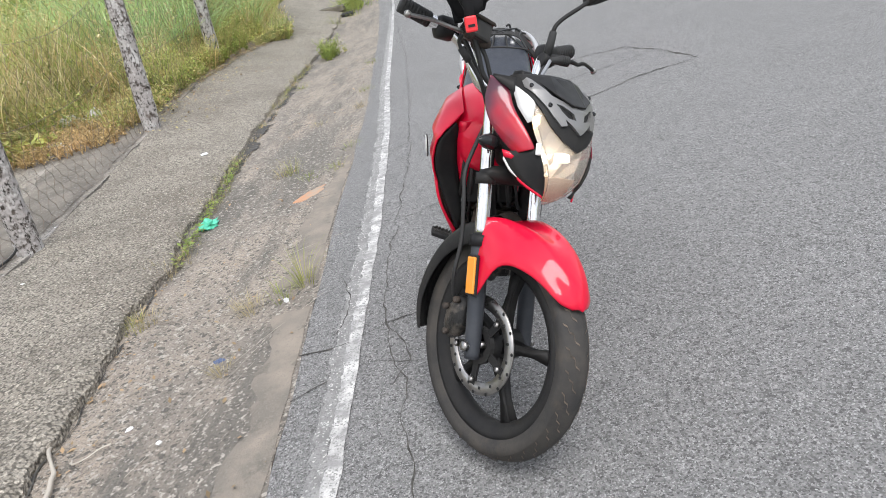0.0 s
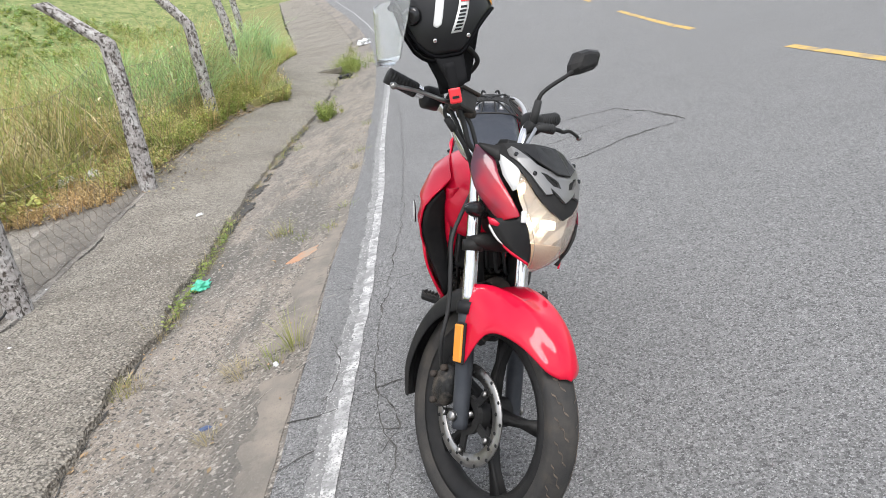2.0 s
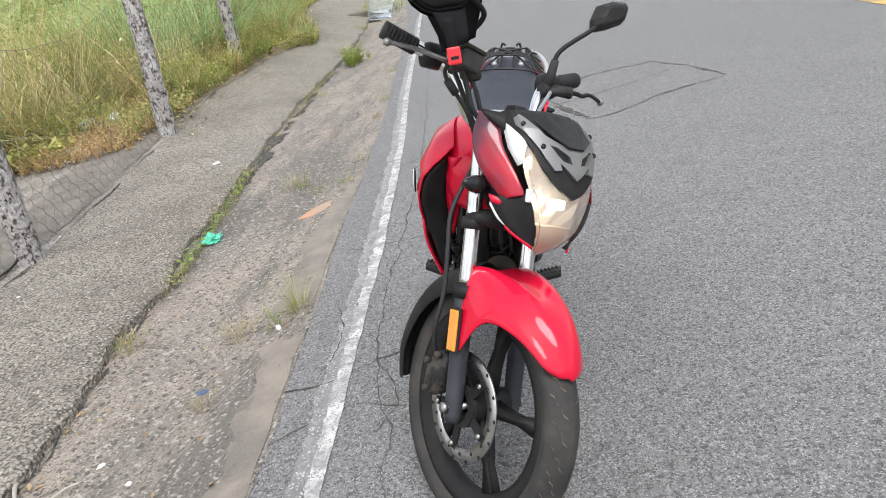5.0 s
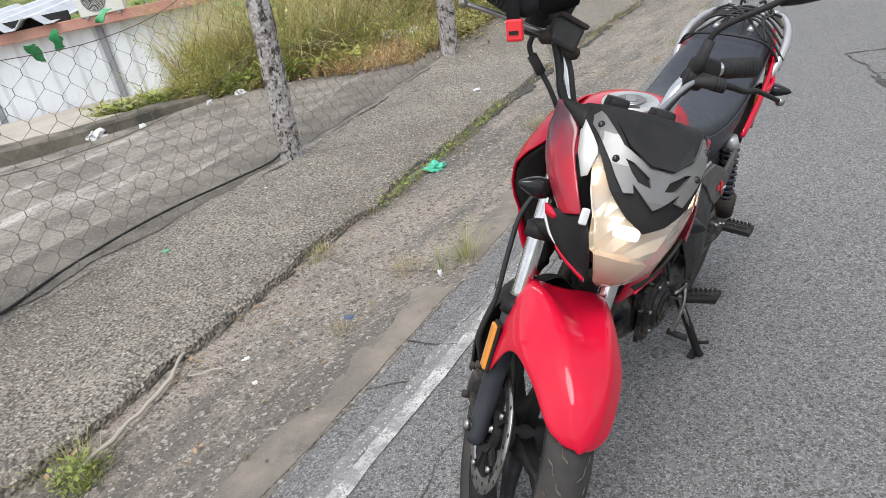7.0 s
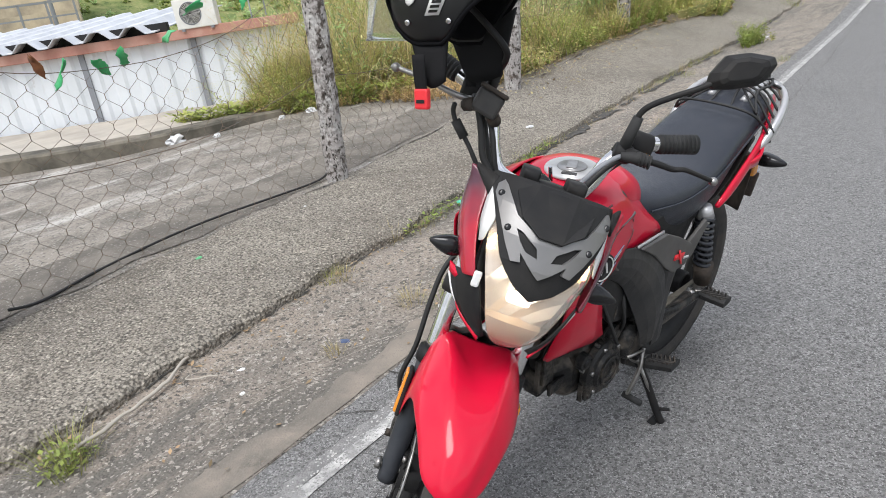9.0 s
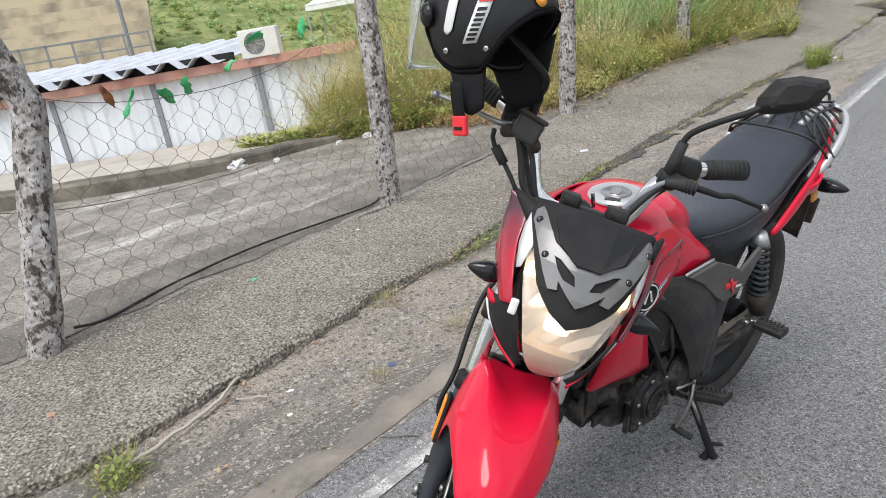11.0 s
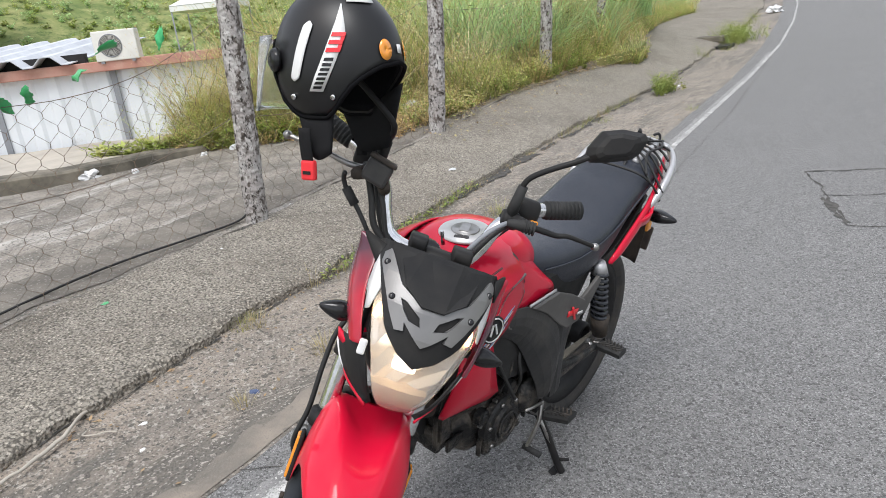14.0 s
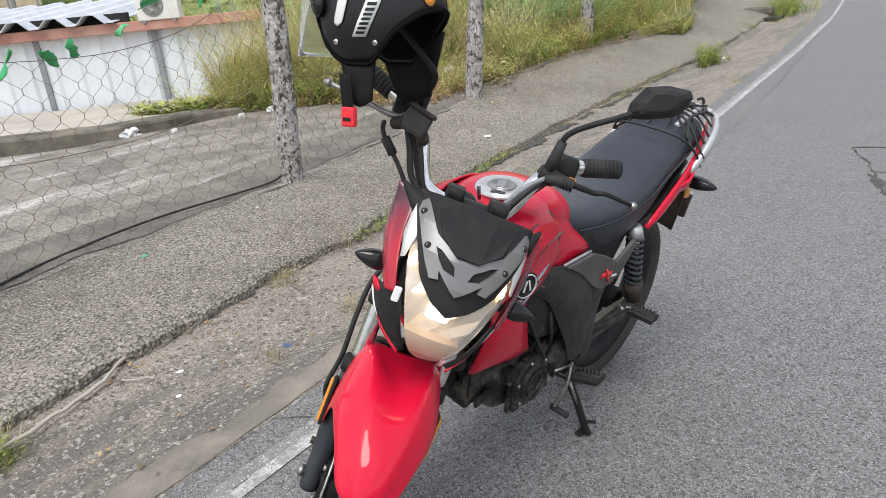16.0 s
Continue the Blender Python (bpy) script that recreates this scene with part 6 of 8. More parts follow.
# side wings of the cowl, smoked red above, black and red below
for s in (-1, 1):
    n_ = 0.0 if s < 0 else -0.018
    wing = cowl("cowl_wing", ribbon([(0.045, s * (0.136 if s < 0 else 0.118), 0.611), (face(0.105, 0.59), s * 0.106, 0.590), (face(0.106, 0.54), s * 0.107, 0.54), (face(0.097, 0.49), s * 0.098, 0.49), (face(0.084, 0.45), s * 0.085, 0.45)],
                                    [(0.040, s * (0.138 if s < 0 else 0.120), 0.606), (0.030, s * (0.142 + n_), 0.562), (0.044, s * (0.136 + n_), 0.512), (0.074, s * (0.120 + n_), 0.468), (0.104, s * (0.104 + 0.6 * n_), 0.438)], 14, 5, lambda u, v, s=s: (0.005 * math.sin(math.pi * v), s * 0.008 * math.sin(math.pi * v), 0)), M["smoke"], "smoked red cowl side", solid=0.003, subsurf=1)
    cowl("wing_border", ribbon([(0.048, s * (0.134 if s < 0 else 0.116), 0.614), (face(0.099, 0.60) + 0.008, s * 0.097, 0.607)], [(0.046, s * (0.137 if s < 0 else 0.119), 0.608), (face(0.104, 0.57) + 0.006, s * 0.1035, 0.572)], 6, 2), M["black"], "", wing, solid=0.004)
    lower = cowl("lower_cowl", ribbon([(face(0.080, 0.452) - 0.002, s * 0.081, 0.452), (face(0.066, 0.42), s * 0.068, 0.42), (face(0.052, 0.385), s * 0.054, 0.385), (face(0.034, 0.358), s * 0.036, 0.356)], [(0.088, s * (0.124 + 1.3 * n_), 0.443), (0.100, s * (0.110 + 1.3 * n_), 0.408), (0.118, s * (0.086 + n_), 0.378), (0.140, s * (0.048 + 0.4 * n_), 0.352)], 10, 4), M["black"], "black lower cowl", solid=0.004)
    if s < 0:
        cowl("red_wedge", ribbon([(0.087, s * 0.127, 0.448), (0.112, s * 0.105, 0.440)], [(0.091, s * 0.123, 0.432), (0.104, s * 0.112, 0.428)], 4, 2), M["red"], "small red wedge", lower, solid=0.004)
    cowl("pale_edge", ribbon([(0.090, s * (0.124 + 1.3 * n_), 0.432), (0.101, s * (0.111 + 1.3 * n_), 0.407), (0.110, s * (0.098 + 1.2 * n_), 0.391)], [(0.088, s * (0.123 + 1.3 * n_), 0.427), (0.098, s * (0.110 + 1.3 * n_), 0.402), (0.110, s * (0.097 + 1.2 * n_), 0.389)], 6, 1), M["white"], "pale edge line", lower, solid=0.003)
    cowl("red_edge", ribbon([(0.110, s * (0.098 + 1.2 * n_), 0.391), (0.121, s * (0.084 + n_), 0.377), (0.141, s * (0.048 + 0.4 * n_), 0.353)], [(0.108, s * (0.096 + 1.2 * n_), 0.385), (0.119, s * (0.083 + n_), 0.371), (0.140, s * (0.047 + 0.4 * n_), 0.347)], 6, 1), M["red"], "thin red edge", lower, solid=0.004)
    if s < 0:
        cowl("white_plug", box(face(0.084, 0.450) + 0.006, s * 0.083, 0.450, 0.008, 0.013, 0.026), M["white"], "small white clip at the edge of the lamp", smooth=False, bevel=0.003)
    # front turn signals
    sg = cowl("front_signal", tube([(0.040, s * 0.095, 0.455), (0.045, s * 0.120, 0.463)], 0.008, 8), M["black"], "black teardrop turn signal")
    cowl("signal_pod", moved(loft([ring(0, 0, 0, 0.008, 0.008), ring(0.010, 0, 0, 0.017, 0.018), ring(0.028, 0, 0, 0.019, 0.020), ring(0.048, 0, 0, 0.012, 0.012), ring(0.064, 0, 0, 0.003, 0.003)]), Matrix.Translation((0.046, s * 0.108, 0.465)) @ Matrix.Rotation(radians(80 * s), 4, "Z")), M["blackgloss"], "", sg, subsurf=1)

# ---- handlebar and controls
half_bar = [(-0.119, 0.266, 0.762), (-0.103, 0.195, 0.740), (-0.086, 0.150, 0.722), (-0.066, 0.115, 0.685), (-0.052, 0.092, 0.630), (-0.045, 0.065, 0.598), (-0.042, 0.0, 0.590)]
bar_pts = half_bar + [(x, -y, z) for x, y, z in half_bar[:-1][::-1]]
bar = front("handlebar", tube(bar_pts, 0.0142, 14), M["chrome"], "bright chromed handlebar")
for s in (-1, 1):
    gr = front("grip", tube([(-0.104, s * 0.196, 0.740), (-0.119, s * 0.268, 0.763)], [0.0175, 0.018, 0.0175, 0.019], 14), M["grip"], "ribbed black rubber grip", bar)
    for i in range(9):
        f = 0.2 + 0.075 * i
        front("grip_rib", tube([(-0.100 - 0.021 * f, s * (0.180 + 0.100 * f), 0.735 + 0.032 * f), (-0.1008 - 0.021 * f, s * (0.184 + 0.100 * f), 0.7363 + 0.032 * f)], 0.0188, 12), M["grip"], "", bar)
    front("switch_housing", moved(loft([ring(-0.024, 0, 0, 0.018, 0.02), ring(-0.018, 0, 0, 0.024, 0.026, 3), ring(0.018, 0, 0, 0.024, 0.026, 3), ring(0.024, 0, 0, 0.018, 0.02)]), Matrix.Translation((-0.092, s * 0.160, 0.727)) @ Matrix.Rotation(radians(90), 4, "Z")), M["black"], "black switch housing", bar)
    front("lever_perch", tube([(-0.072, s * 0.122, 0.700), (-0.050, s * 0.132, 0.706), (-0.030, s * 0.150, 0.708)], [0.014, 0.012, 0.010], 10), M["black"], "", bar)
    line_ = [(-0.028, -0.14, 0.708), (-0.008, -0.185, 0.704), (-0.016, -0.245, 0.712), (-0.027, -0.302, 0.714)] if s < 0 else [(-0.030, 0.150, 0.706), (-0.026, 0.190, 0.707), (-0.033, 0.218, 0.707), (-0.032, 0.238, 0.713), (-0.046, 0.275, 0.712), (-0.060, 0.305, 0.710)]
    front("lever", tube(line_, [0.0065, 0.0055, 0.0045, 0.0042], 8), M["steel" if s < 0 else "black"], "ball-ended control lever", bar)
    front("lever_ball", lathe([(0.0, -0.009), (0.006, -0.006), (0.0085, 0.0), (0.006, 0.006), (0.0, 0.009)], 14, "y", line_[-1]), M["steel"], "", bar)
boot = front("clutch_boot", tube([(-0.034, 0.122, 0.698), (-0.028, 0.150, 0.704), (-0.025, 0.172, 0.706)], [0.007, 0.012, 0.011], 12), M["grip"], "ribbed rubber boot of the clutch cable", bar)
for k in range(4):
    front("boot_rib", tube([(-0.0275 + 0.0008 * k, 0.152 + 0.006 * k, 0.7045), (-0.0272 + 0.0008 * k, 0.1548 + 0.006 * k, 0.7047)], 0.0132, 12), M["grip"], "", bar)
front("mirror_clamp", lathe([(0.0, -0.016), (0.016, -0.016), (0.018, -0.010), (0.018, 0.010), (0.016, 0.016), (0.0, 0.016)], 14, "y", (-0.055, 0.128, 0.704)), M["black"], "black mirror clamp", bar)
front("horn_button", box(-0.070, 0.178, 0.712, 0.012, 0.016, 0.010), M["orange"], "", bar, smooth=False, bevel=0.003)
res = front("brake_reservoir", moved(box(0, 0, 0, 0.046, 0.048, 0.042), Matrix.Translation((0.000, -0.134, 0.708)) @ Matrix.Rotation(radians(-12), 4, "X")), M["greyblack"], "square black brake fluid reservoir", smooth=False, bevel=0.006)
front("reservoir_lid", moved(box(0, 0, 0, 0.050, 0.052, 0.008), Matrix.Translation((0.002, -0.129, 0.731)) @ Matrix.Rotation(radians(-12), 4, "X")), M["rust"], "", res, smooth=False, bevel=0.003)
for pts, r_, mt in [([(-0.034, 0.122, 0.698), (-0.016, 0.100, 0.682), (-0.012, 0.078, 0.650), (-0.018, 0.062, 0.605), (-0.03, 0.05, 0.50)], 0.0046, "rail"), ([(-0.08, 0.155, 0.712), (-0.085, 0.12, 0.660), (-0.075, 0.085, 0.60), (-0.03, 0.06, 0.52)], 0.005, "cable"), ([(-0.06, 0.145, 0.706), (-0.046, 0.112, 0.676), (-0.036, 0.088, 0.635), (-0.03, 0.066, 0.585), (-0.03, 0.05, 0.54)], 0.006, "cable"),
                    ([(0.012, -0.186, 0.690), (0.002, -0.184, 0.676), (0.0, -0.170, 0.657), (0.0, -0.146, 0.636), (0.0, -0.120, 0.608), (-0.01, -0.092, 0.572), (-0.03, -0.06, 0.52)], 0.0044, "cable"), ([(-0.02, -0.158, 0.712), (0.0, -0.148, 0.700), (0.0, -0.127, 0.659), (0.0, -0.108, 0.617), (0.0, -0.068, 0.584), (-0.02, -0.04, 0.55)], 0.0062, "cable"),
                    ([(-0.01, -0.125, 0.690), (0.0, -0.107, 0.660), (0.0, -0.084, 0.610), (-0.002, -0.061, 0.583), (-0.02, -0.04, 0.53)], 0.005, "cable"), ([(-0.05, -0.14, 0.71), (-0.036, -0.124, 0.672), (-0.03, -0.100, 0.625), (-0.03, -0.06, 0.56)], 0.005, "cable")]:
    front("control_cable", tube(pts, r_, 8), M[mt], "control cable")
front("cable_adjuster", tube([(0.0, -0.176, 0.664), (0.0, -0.152, 0.641)], 0.0085, 10), M["grip"], "rubber-covered cable adjuster")
for a_, b_ in (((-0.014, -0.150, 0.702), (0.018, -0.168, 0.694)), ((-0.03, -0.118, 0.690), (0.012, -0.112, 0.684))):
    front("perch_bracket", tube([a_, b_], [0.013, 0.011], 8), M["rust"], "weathered lever bracket")
part("key", tube([(0.74, 0.03, 0.80), (0.745, 0.03, 0.83)], 0.004, 6), M["chrome"], bike, "key in the ignition", smooth=False)
# mirrors: the left with its head, the right stem carries the helmet
ml = front("mirror_left", tube([(-0.052, 0.126, 0.705), (-0.040, 0.126, 0.745), (-0.032, 0.126, 0.778), (-0.026, 0.138, 0.798), (-0.018, 0.165, 0.822), (-0.012, 0.195, 0.845), (-0.010, 0.222, 0.868)], 0.0055, 10), M["black"], "black mirror on a bent stem")
front("stem_boot", tube([(-0.053, 0.126, 0.702), (-0.034, 0.126, 0.772)], [0.0125, 0.0092], 10), M["grip"], "", ml)
mm = Matrix.Translation((-0.010, 0.254, 0.895)) @ Matrix.Rotation(radians(-8), 4, "Z")
HEAD = [(-0.046, -0.036), (-0.048, -0.018), (-0.034, 0.018), (0.0, 0.034), (0.040, 0.040), (0.049, 0.030), (0.042, 0.0), (0.030, -0.014), (-0.006, -0.032), (-0.034, -0.042)]
front("mirror_head", moved(loft([[(x, y * k, z * k) for y, z in HEAD] for x, k in ((-0.012, 0.94), (-0.008, 1.0), (0.006, 0.98), (0.020, 0.72), (0.024, 0.50))]), mm), M["black"], "matt black angular mirror shell", ml, smooth=False, bevel=0.003)
front("mirror_glass", moved(loft([[(x, y * 0.88, z * 0.88) for y, z in HEAD] for x in (-0.0135, -0.0122)]), mm), M["mirror"], "", ml, smooth=False)
mr = front("mirror_right", tube([(-0.055, -0.137, 0.715), (-0.015, -0.134, 0.758), (0.030, -0.130, 0.784), (0.046, -0.140, 0.801), (0.040, -0.180, 0.825), (0.020, -0.218, 0.846), (0.0, -0.240, 0.860)], 0.0055, 10), M["black"], "black mirror stem on which the helmet hangs")
front("stem_boot", tube([(-0.055, -0.137, 0.715), (-0.008, -0.134, 0.763)], [0.012, 0.0095], 10), M["grip"], "", mr)


# ---------------------------------------------------------------- helmet hung on the right mirror
_hf, _hl, _hu = Vector((-0.985, -0.1638, -0.0536)), Vector((0.1563, -0.98, 0.1229)), Vector((-0.0727, 0.1127, 0.991))
helmet = tagged(new("helmet"), "matt black open-face helmet with a clear visor and stickers", "helmet")
helmet.matrix_basis = frame_matrix((0.168, 1.541, 1.135), _hf, _hl, _hu) @ Matrix.Rotation(radians(-7), 4, "Y") @ Matrix.Scale(0.88, 4)
HX, HY, HZ = 0.122, 0.100, 0.122


def hshell(phi, el, k=1.0):
    """A point of the shell: phi from the front round to the left, el upwards, in degrees."""
    p, e = radians(phi), radians(el)
    flare = 1.0 + (0.05 if el < 0 else 0.0) * (-el / 60)
    return (HX * k * math.cos(p) * math.cos(e) * (1.0 if math.cos(p) > 0 else 1.06) * flare, HY * k * math.sin(p) * math.cos(e) ** 0.9 * flare, HZ * k * math.sin(e) * (1.18 if el > 0 else 1.0))


def low_edge(phi):
    a = abs((phi + 180) % 360 - 180)
    return lerp_table([(0, 20), (34, 18), (42, 4), (48, -18), (54, -32), (62, -41), (72, -46), (106, -46), (114, -38), (124, -20), (138, -8), (155, 0), (180, 3)], a)


rows = []
for i in range(49):
    phi = i * 7.5
    lo = low_edge(phi)
    rows.append([hshell(phi, 90 + (lo - 90) * j / 16) for j in range(17)])
part("shell", grid(rows), M["helmet"], helmet, "matt black shell", solid=0.007)
part("lining", grid([[tuple(c * 0.93 for c in q) for q in r] for r in rows]), M["lining"], helmet, "black padded lining", solid=0.006)
part("edge_trim", tube([r[-1] for r in rows], 0.0042, 6, 1), M["lining"], helmet)
for s in (-1, 1):
    # ear flap, strap and visor pivot
    part("ear_flap", ribbon([hshell(s * 64, -40, 0.97), hshell(s * 90, -45, 0.97), hshell(s * (110 if s > 0 else 146), -44 if s > 0 else -14, 0.97)], [(0.016, s * 0.080, -0.146), (-0.006, s * 0.082, -0.162), ((-0.030 if s > 0 else -0.062), s * 0.076, -0.150)], 8, 4), M["strap"], helmet, "padded black ear flap", solid=0.009)
    part("strap", ribbon([(0.022, s * 0.094, -0.105), (0.020, s * 0.094, -0.140), (0.018, s * 0.090, -0.170)], [(-0.002, s * 0.094, -0.105), (-0.004, s * 0.094, -0.140), (-0.004, s * 0.090, -0.170)], 6, 1), M["strap"], helmet, "black chin strap", solid=0.003)
    px_, py_, pz_ = hshell(s * 55, 4, 1.03)
    part("visor_pivot", moved(lathe([(0.0, 0.012), (0.012, 0.012), (0.019, 0.008), (0.022, 0.0), (0.0, -0.004)], 24, "y"), Matrix.Translation((px_, py_, pz_)) @ Matrix.Rotation(radians(-32 if s > 0 else 212), 4, "Z")), M["blackgloss"], helmet, "round black visor pivot")
    for ph, el in ((74, -25), (113, -25)):
        part("screw", lathe([(0.0, 0.004 * s), (0.0045, 0.004 * s), (0.006, 0.0), (0.0, -0.002 * s)], 10, "y", hshell(s * ph, el, 1.012)), M["chrome"], helmet, "small chrome screw")
part("buckle", box(0.007, 0.090, -0.180, 0.028, 0.014, 0.036), M["redplastic"], helmet, "red plastic strap buckle", smooth=False, bevel=0.004)
part("buckle_slot", box(0.007, 0.0975, -0.184, 0.016, 0.002, 0.006), M["black"], helmet, smooth=False)
vis = []
for i in range(25):
    a = radians(-66 + 132 * i / 24)
    lowest = -0.078 if abs(i - 12) < 10 else -0.078 + 0.030 * (abs(i - 12) - 9)
    vis.append([(HX * 1.16 * math.cos(a) + 0.010 + 0.016 * v, HY * 1.09 * math.sin(a), 0.052 + (lowest - 0.052) * v) for v in [j / 8 for j in range(9)]])
part("visor", grid(vis), M["visor"], helmet, "clear scratched visor", solid=0.002)
part("visor_rim", tube([r[-1] for r in vis], 0.0022, 6, 1), M["visor"], helmet)


def sticker(name, phis, els, material, label="", k=1.02, slant=0.0):
    part(name, grid([[hshell(p + dp + slant * (e + 10), e, k) for e in els] for p, dp in phis]), material, helmet, label, solid=0.0008)


for s in (1, -1):
    cap_ = lambda v: 4.6 * math.sqrt(max(0.02, 1 - max(0.0, (abs(v) - 0.8) / 0.2) ** 2))
    part("white_bar", grid([[hshell(s * (80 + u * cap_(v)) + 0.34 * s * (20 * v + 18), 9 + 21 * v, 1.02) for v in [k / 8 - 1 for k in range(17)]] for u in (-1, -0.5, 0, 0.5, 1)]), M["white"], helmet, "white rounded bar sticker", solid=0.0008)
    part("label_sticker", grid([[hshell(s * (93 + 6 * (1 - max(0.0, v - 0.9) / 0.5) + 12 * (u - 0.5) * (1 if v < 0.9 else max(0.05, 1 - (v - 0.9) / 0.5)) + 22 * v), -20 + 46 * v, 1.02) for v in (0, 0.25, 0.5, 0.75, 0.9, 1.1, 1.4)] for u in (0, 0.5, 1)]), M["white"], helmet, "white slanted sticker with dark bars and a pointed end", solid=0.0008)
    for k in range(7):
        v0 = 0.05 + 0.075 * k
        part("print_bar", grid([[hshell(s * (94.5 + 9 * u + 22 * v), -20 + 46 * v, 1.031) for v in (v0, v0 + 0.045)] for u in (0.1, 0.5, 0.9)]), M["blackgloss"], helmet, smooth=False, solid=0.0006)
    for u0, u1, v0, v1 in ((0.1, 1.0, 0.62, 0.68), (0.1, 1.0, 0.73, 0.79), (0.1, 1.0, 0.84, 0.90), (0.8, 1.05, 0.62, 0.90)):
        part("print_mark", grid([[hshell(s * (93 + 12 * u + 22 * v), -20 + 46 * v, 1.032) for v in (v0, v1)] for u in (u0, (u0 + u1) / 2, u1)]), M["redplastic"], helmet, smooth=False, solid=0.0006)
    part("round_sticker", grid([[hshell(s * (160 + 7 * k * math.cos(a)), 11 + 7 * k * math.sin(a), 1.022) for a in (2 * math.pi * i / 20 for i in range(21))] for k in (0.02, 0.5, 1.0)]), M["orange"], helmet, "round amber sticker", solid=0.0008)
    sticker("tag", [(s * 176, 0), (s * 180, 0)], [9, 15], M["white"])
sticker("top_sticker", [(p, 0) for p in (130, 138, 146, 156, 166)], [46, 51, 56], M["white"], "white top sticker")

# ---------------------------------------------------------------- wire netting between the posts
def seg_tube(a, b, r):
    """A thin three-sided wire."""
    a, b = Vector(a), Vector(b)
    d = (b - a).normalized()
    u = d.orthogonal().normalized()
    w = d.cross(u)
    ra = [tuple(p + r * (math.cos(t) * u + math.sin(t) * w)) for p in (a, b) for t in (0, 2.094, 4.189)]
    return ra, [(0, 1, 4, 3), (1, 2, 5, 4), (2, 0, 3, 5)]


def net_point(p0, p1, s, h, top):
    """Place on the sagging net: s along the span, h of its height."""
    q = Vector(p0).lerp(Vector(p1), s)
    z = q.z - 0.04 + h * (top(s) - q.z)
    n = noise.noise(Vector((s * 6 + p0[1], h * 4, 1.3)))
    m = noise.noise(Vector((s * 6 + p0[1], h * 4, 8.3)))
    return Vector((q.x - 0.04 + 0.03 * n, q.y + 0.02 * m, z + 0.018 * n))


def hex_net(p0, p1, top, cw=0.118, ch=0.078):
    """Six-sided wire meshes, a twisted vertical between two slanting wires."""
    L = (Vector(p1) - Vector(p0)).length
    nx, nz = int(L / cw), int(1.15 / ch)
    shapes = []
    pt = lambda c, r: net_point(p0, p1, min(1.0, max(0.0, c / nx)), r / nz, top)
    for r in range(nz):
        o = 0.5 if r % 2 else 0.0
        for c in range(nx + 1):
            x = c + o
            if x > nx:
                continue
            a, b = pt(x, r + 0.0), pt(x, r + 0.36)
            shapes.append(seg_tube(a, b, 0.0019))
            for s in (-0.5, 0.5):
                if 0 <= x + s <= nx:
                    shapes.append(seg_tube(b, pt(x + s, r + 1.0), 0.0012))
    return join(*shapes)


def wire_top(z0, zm, z1):
    return lambda s: z0 + (z1 - z0) * s - (((z0 + z1) / 2 - zm) * 4 * s * (1 - s))


TOPS = [wire_top(1.3, 1.2, 1.3), wire_top(1.30, 1.06, 1.36), wire_top(1.36, 1.2, 1.40), wire_top(1.40, 1.3, 1.50), wire_top(1.5, 1.4, 1.6)]
for i in range(5):
    p0, p1 = POSTS[i], POSTS[i + 1]
    net = tagged(part("wire_netting", hex_net(p0, p1, TOPS[i]), M["wire"], smooth=False), "sagging rusty hexagonal wire netting between posts", "wire fence", "netting along the fence")
    line = [net_point(p0, p1, k / 12, 1.0, TOPS[i]) for k in range(13)]
    part("strand", tube(line, 0.0019, 6, 2), M["wire"], net)
    line = [net_point(p0, p1, k / 12, 0.55, TOPS[i]) for k in range(13)]
    part("strand", tube(line, 0.002, 6, 2), M["wire"], net)
tagged(part("black_cable", tube([(-2.27, 1.40, 0.16), (-2.33, 1.55, 0.125), (-2.46, 1.87, 0.122), (-2.55, 2.3, 0.126), (-2.57, 2.65, 0.126), (-2.53, 3.0, 0.128), (-2.50, 3.33, 0.135), (-2.48, 3.43, 0.20)], 0.007, 8), M["cable"]), "black cable lying along the foot of the fence", "cable")


def plastic_scrap(pos, size, turn, material, lab, seedv):
    """A torn twisted shred of plastic caught in the wire."""
    rows = []
    for i in range(9):
        u = i / 8
        w = size * 0.20 * math.sin(math.pi * (0.12 + 0.8 * u)) * (1 + 0.4 * noise.noise(Vector((u * 4, seedv, 0))))
        a = 1.8 * u + seedv
        rows.append([(w * math.cos(a) * s + 0.02 * noise.noise(Vector((u * 5, seedv, s))), w * math.sin(a) * s, -size * u + 0.012 * s * s) for s in (-1, -0.4, 0.3, 1)])
    return tagged(part("plastic_scrap", grid(rows), material, basis=pose(*pos, *turn), solid=0.0015), lab, "plastic scrap", "scraps in the fence")


for k, (y, z, m_, sz, tx) in enumerate([(1.83, 1.13, "brownplastic", 0.11, 20), (1.96, 1.09, "greenplastic", 0.14, -30), (2.10, 1.07, "greenplastic", 0.15, 60), (2.24, 1.10, "greenplastic", 0.13, 50), (2.53, 1.14, "greenplastic", 0.16, 75), (2.74, 1.26, "greenplastic", 0.15, 70), (3.04, 1.31, "greenplastic", 0.12, 15)]):
    plastic_scrap((-2.30 - 0.095 * (y - 1.7), y, z), sz, (tx, 10, 20 * k), M[m_], ("green" if m_[0] == "g" else "brown") + " torn plastic shred caught in the fence wire", k * 1.7)


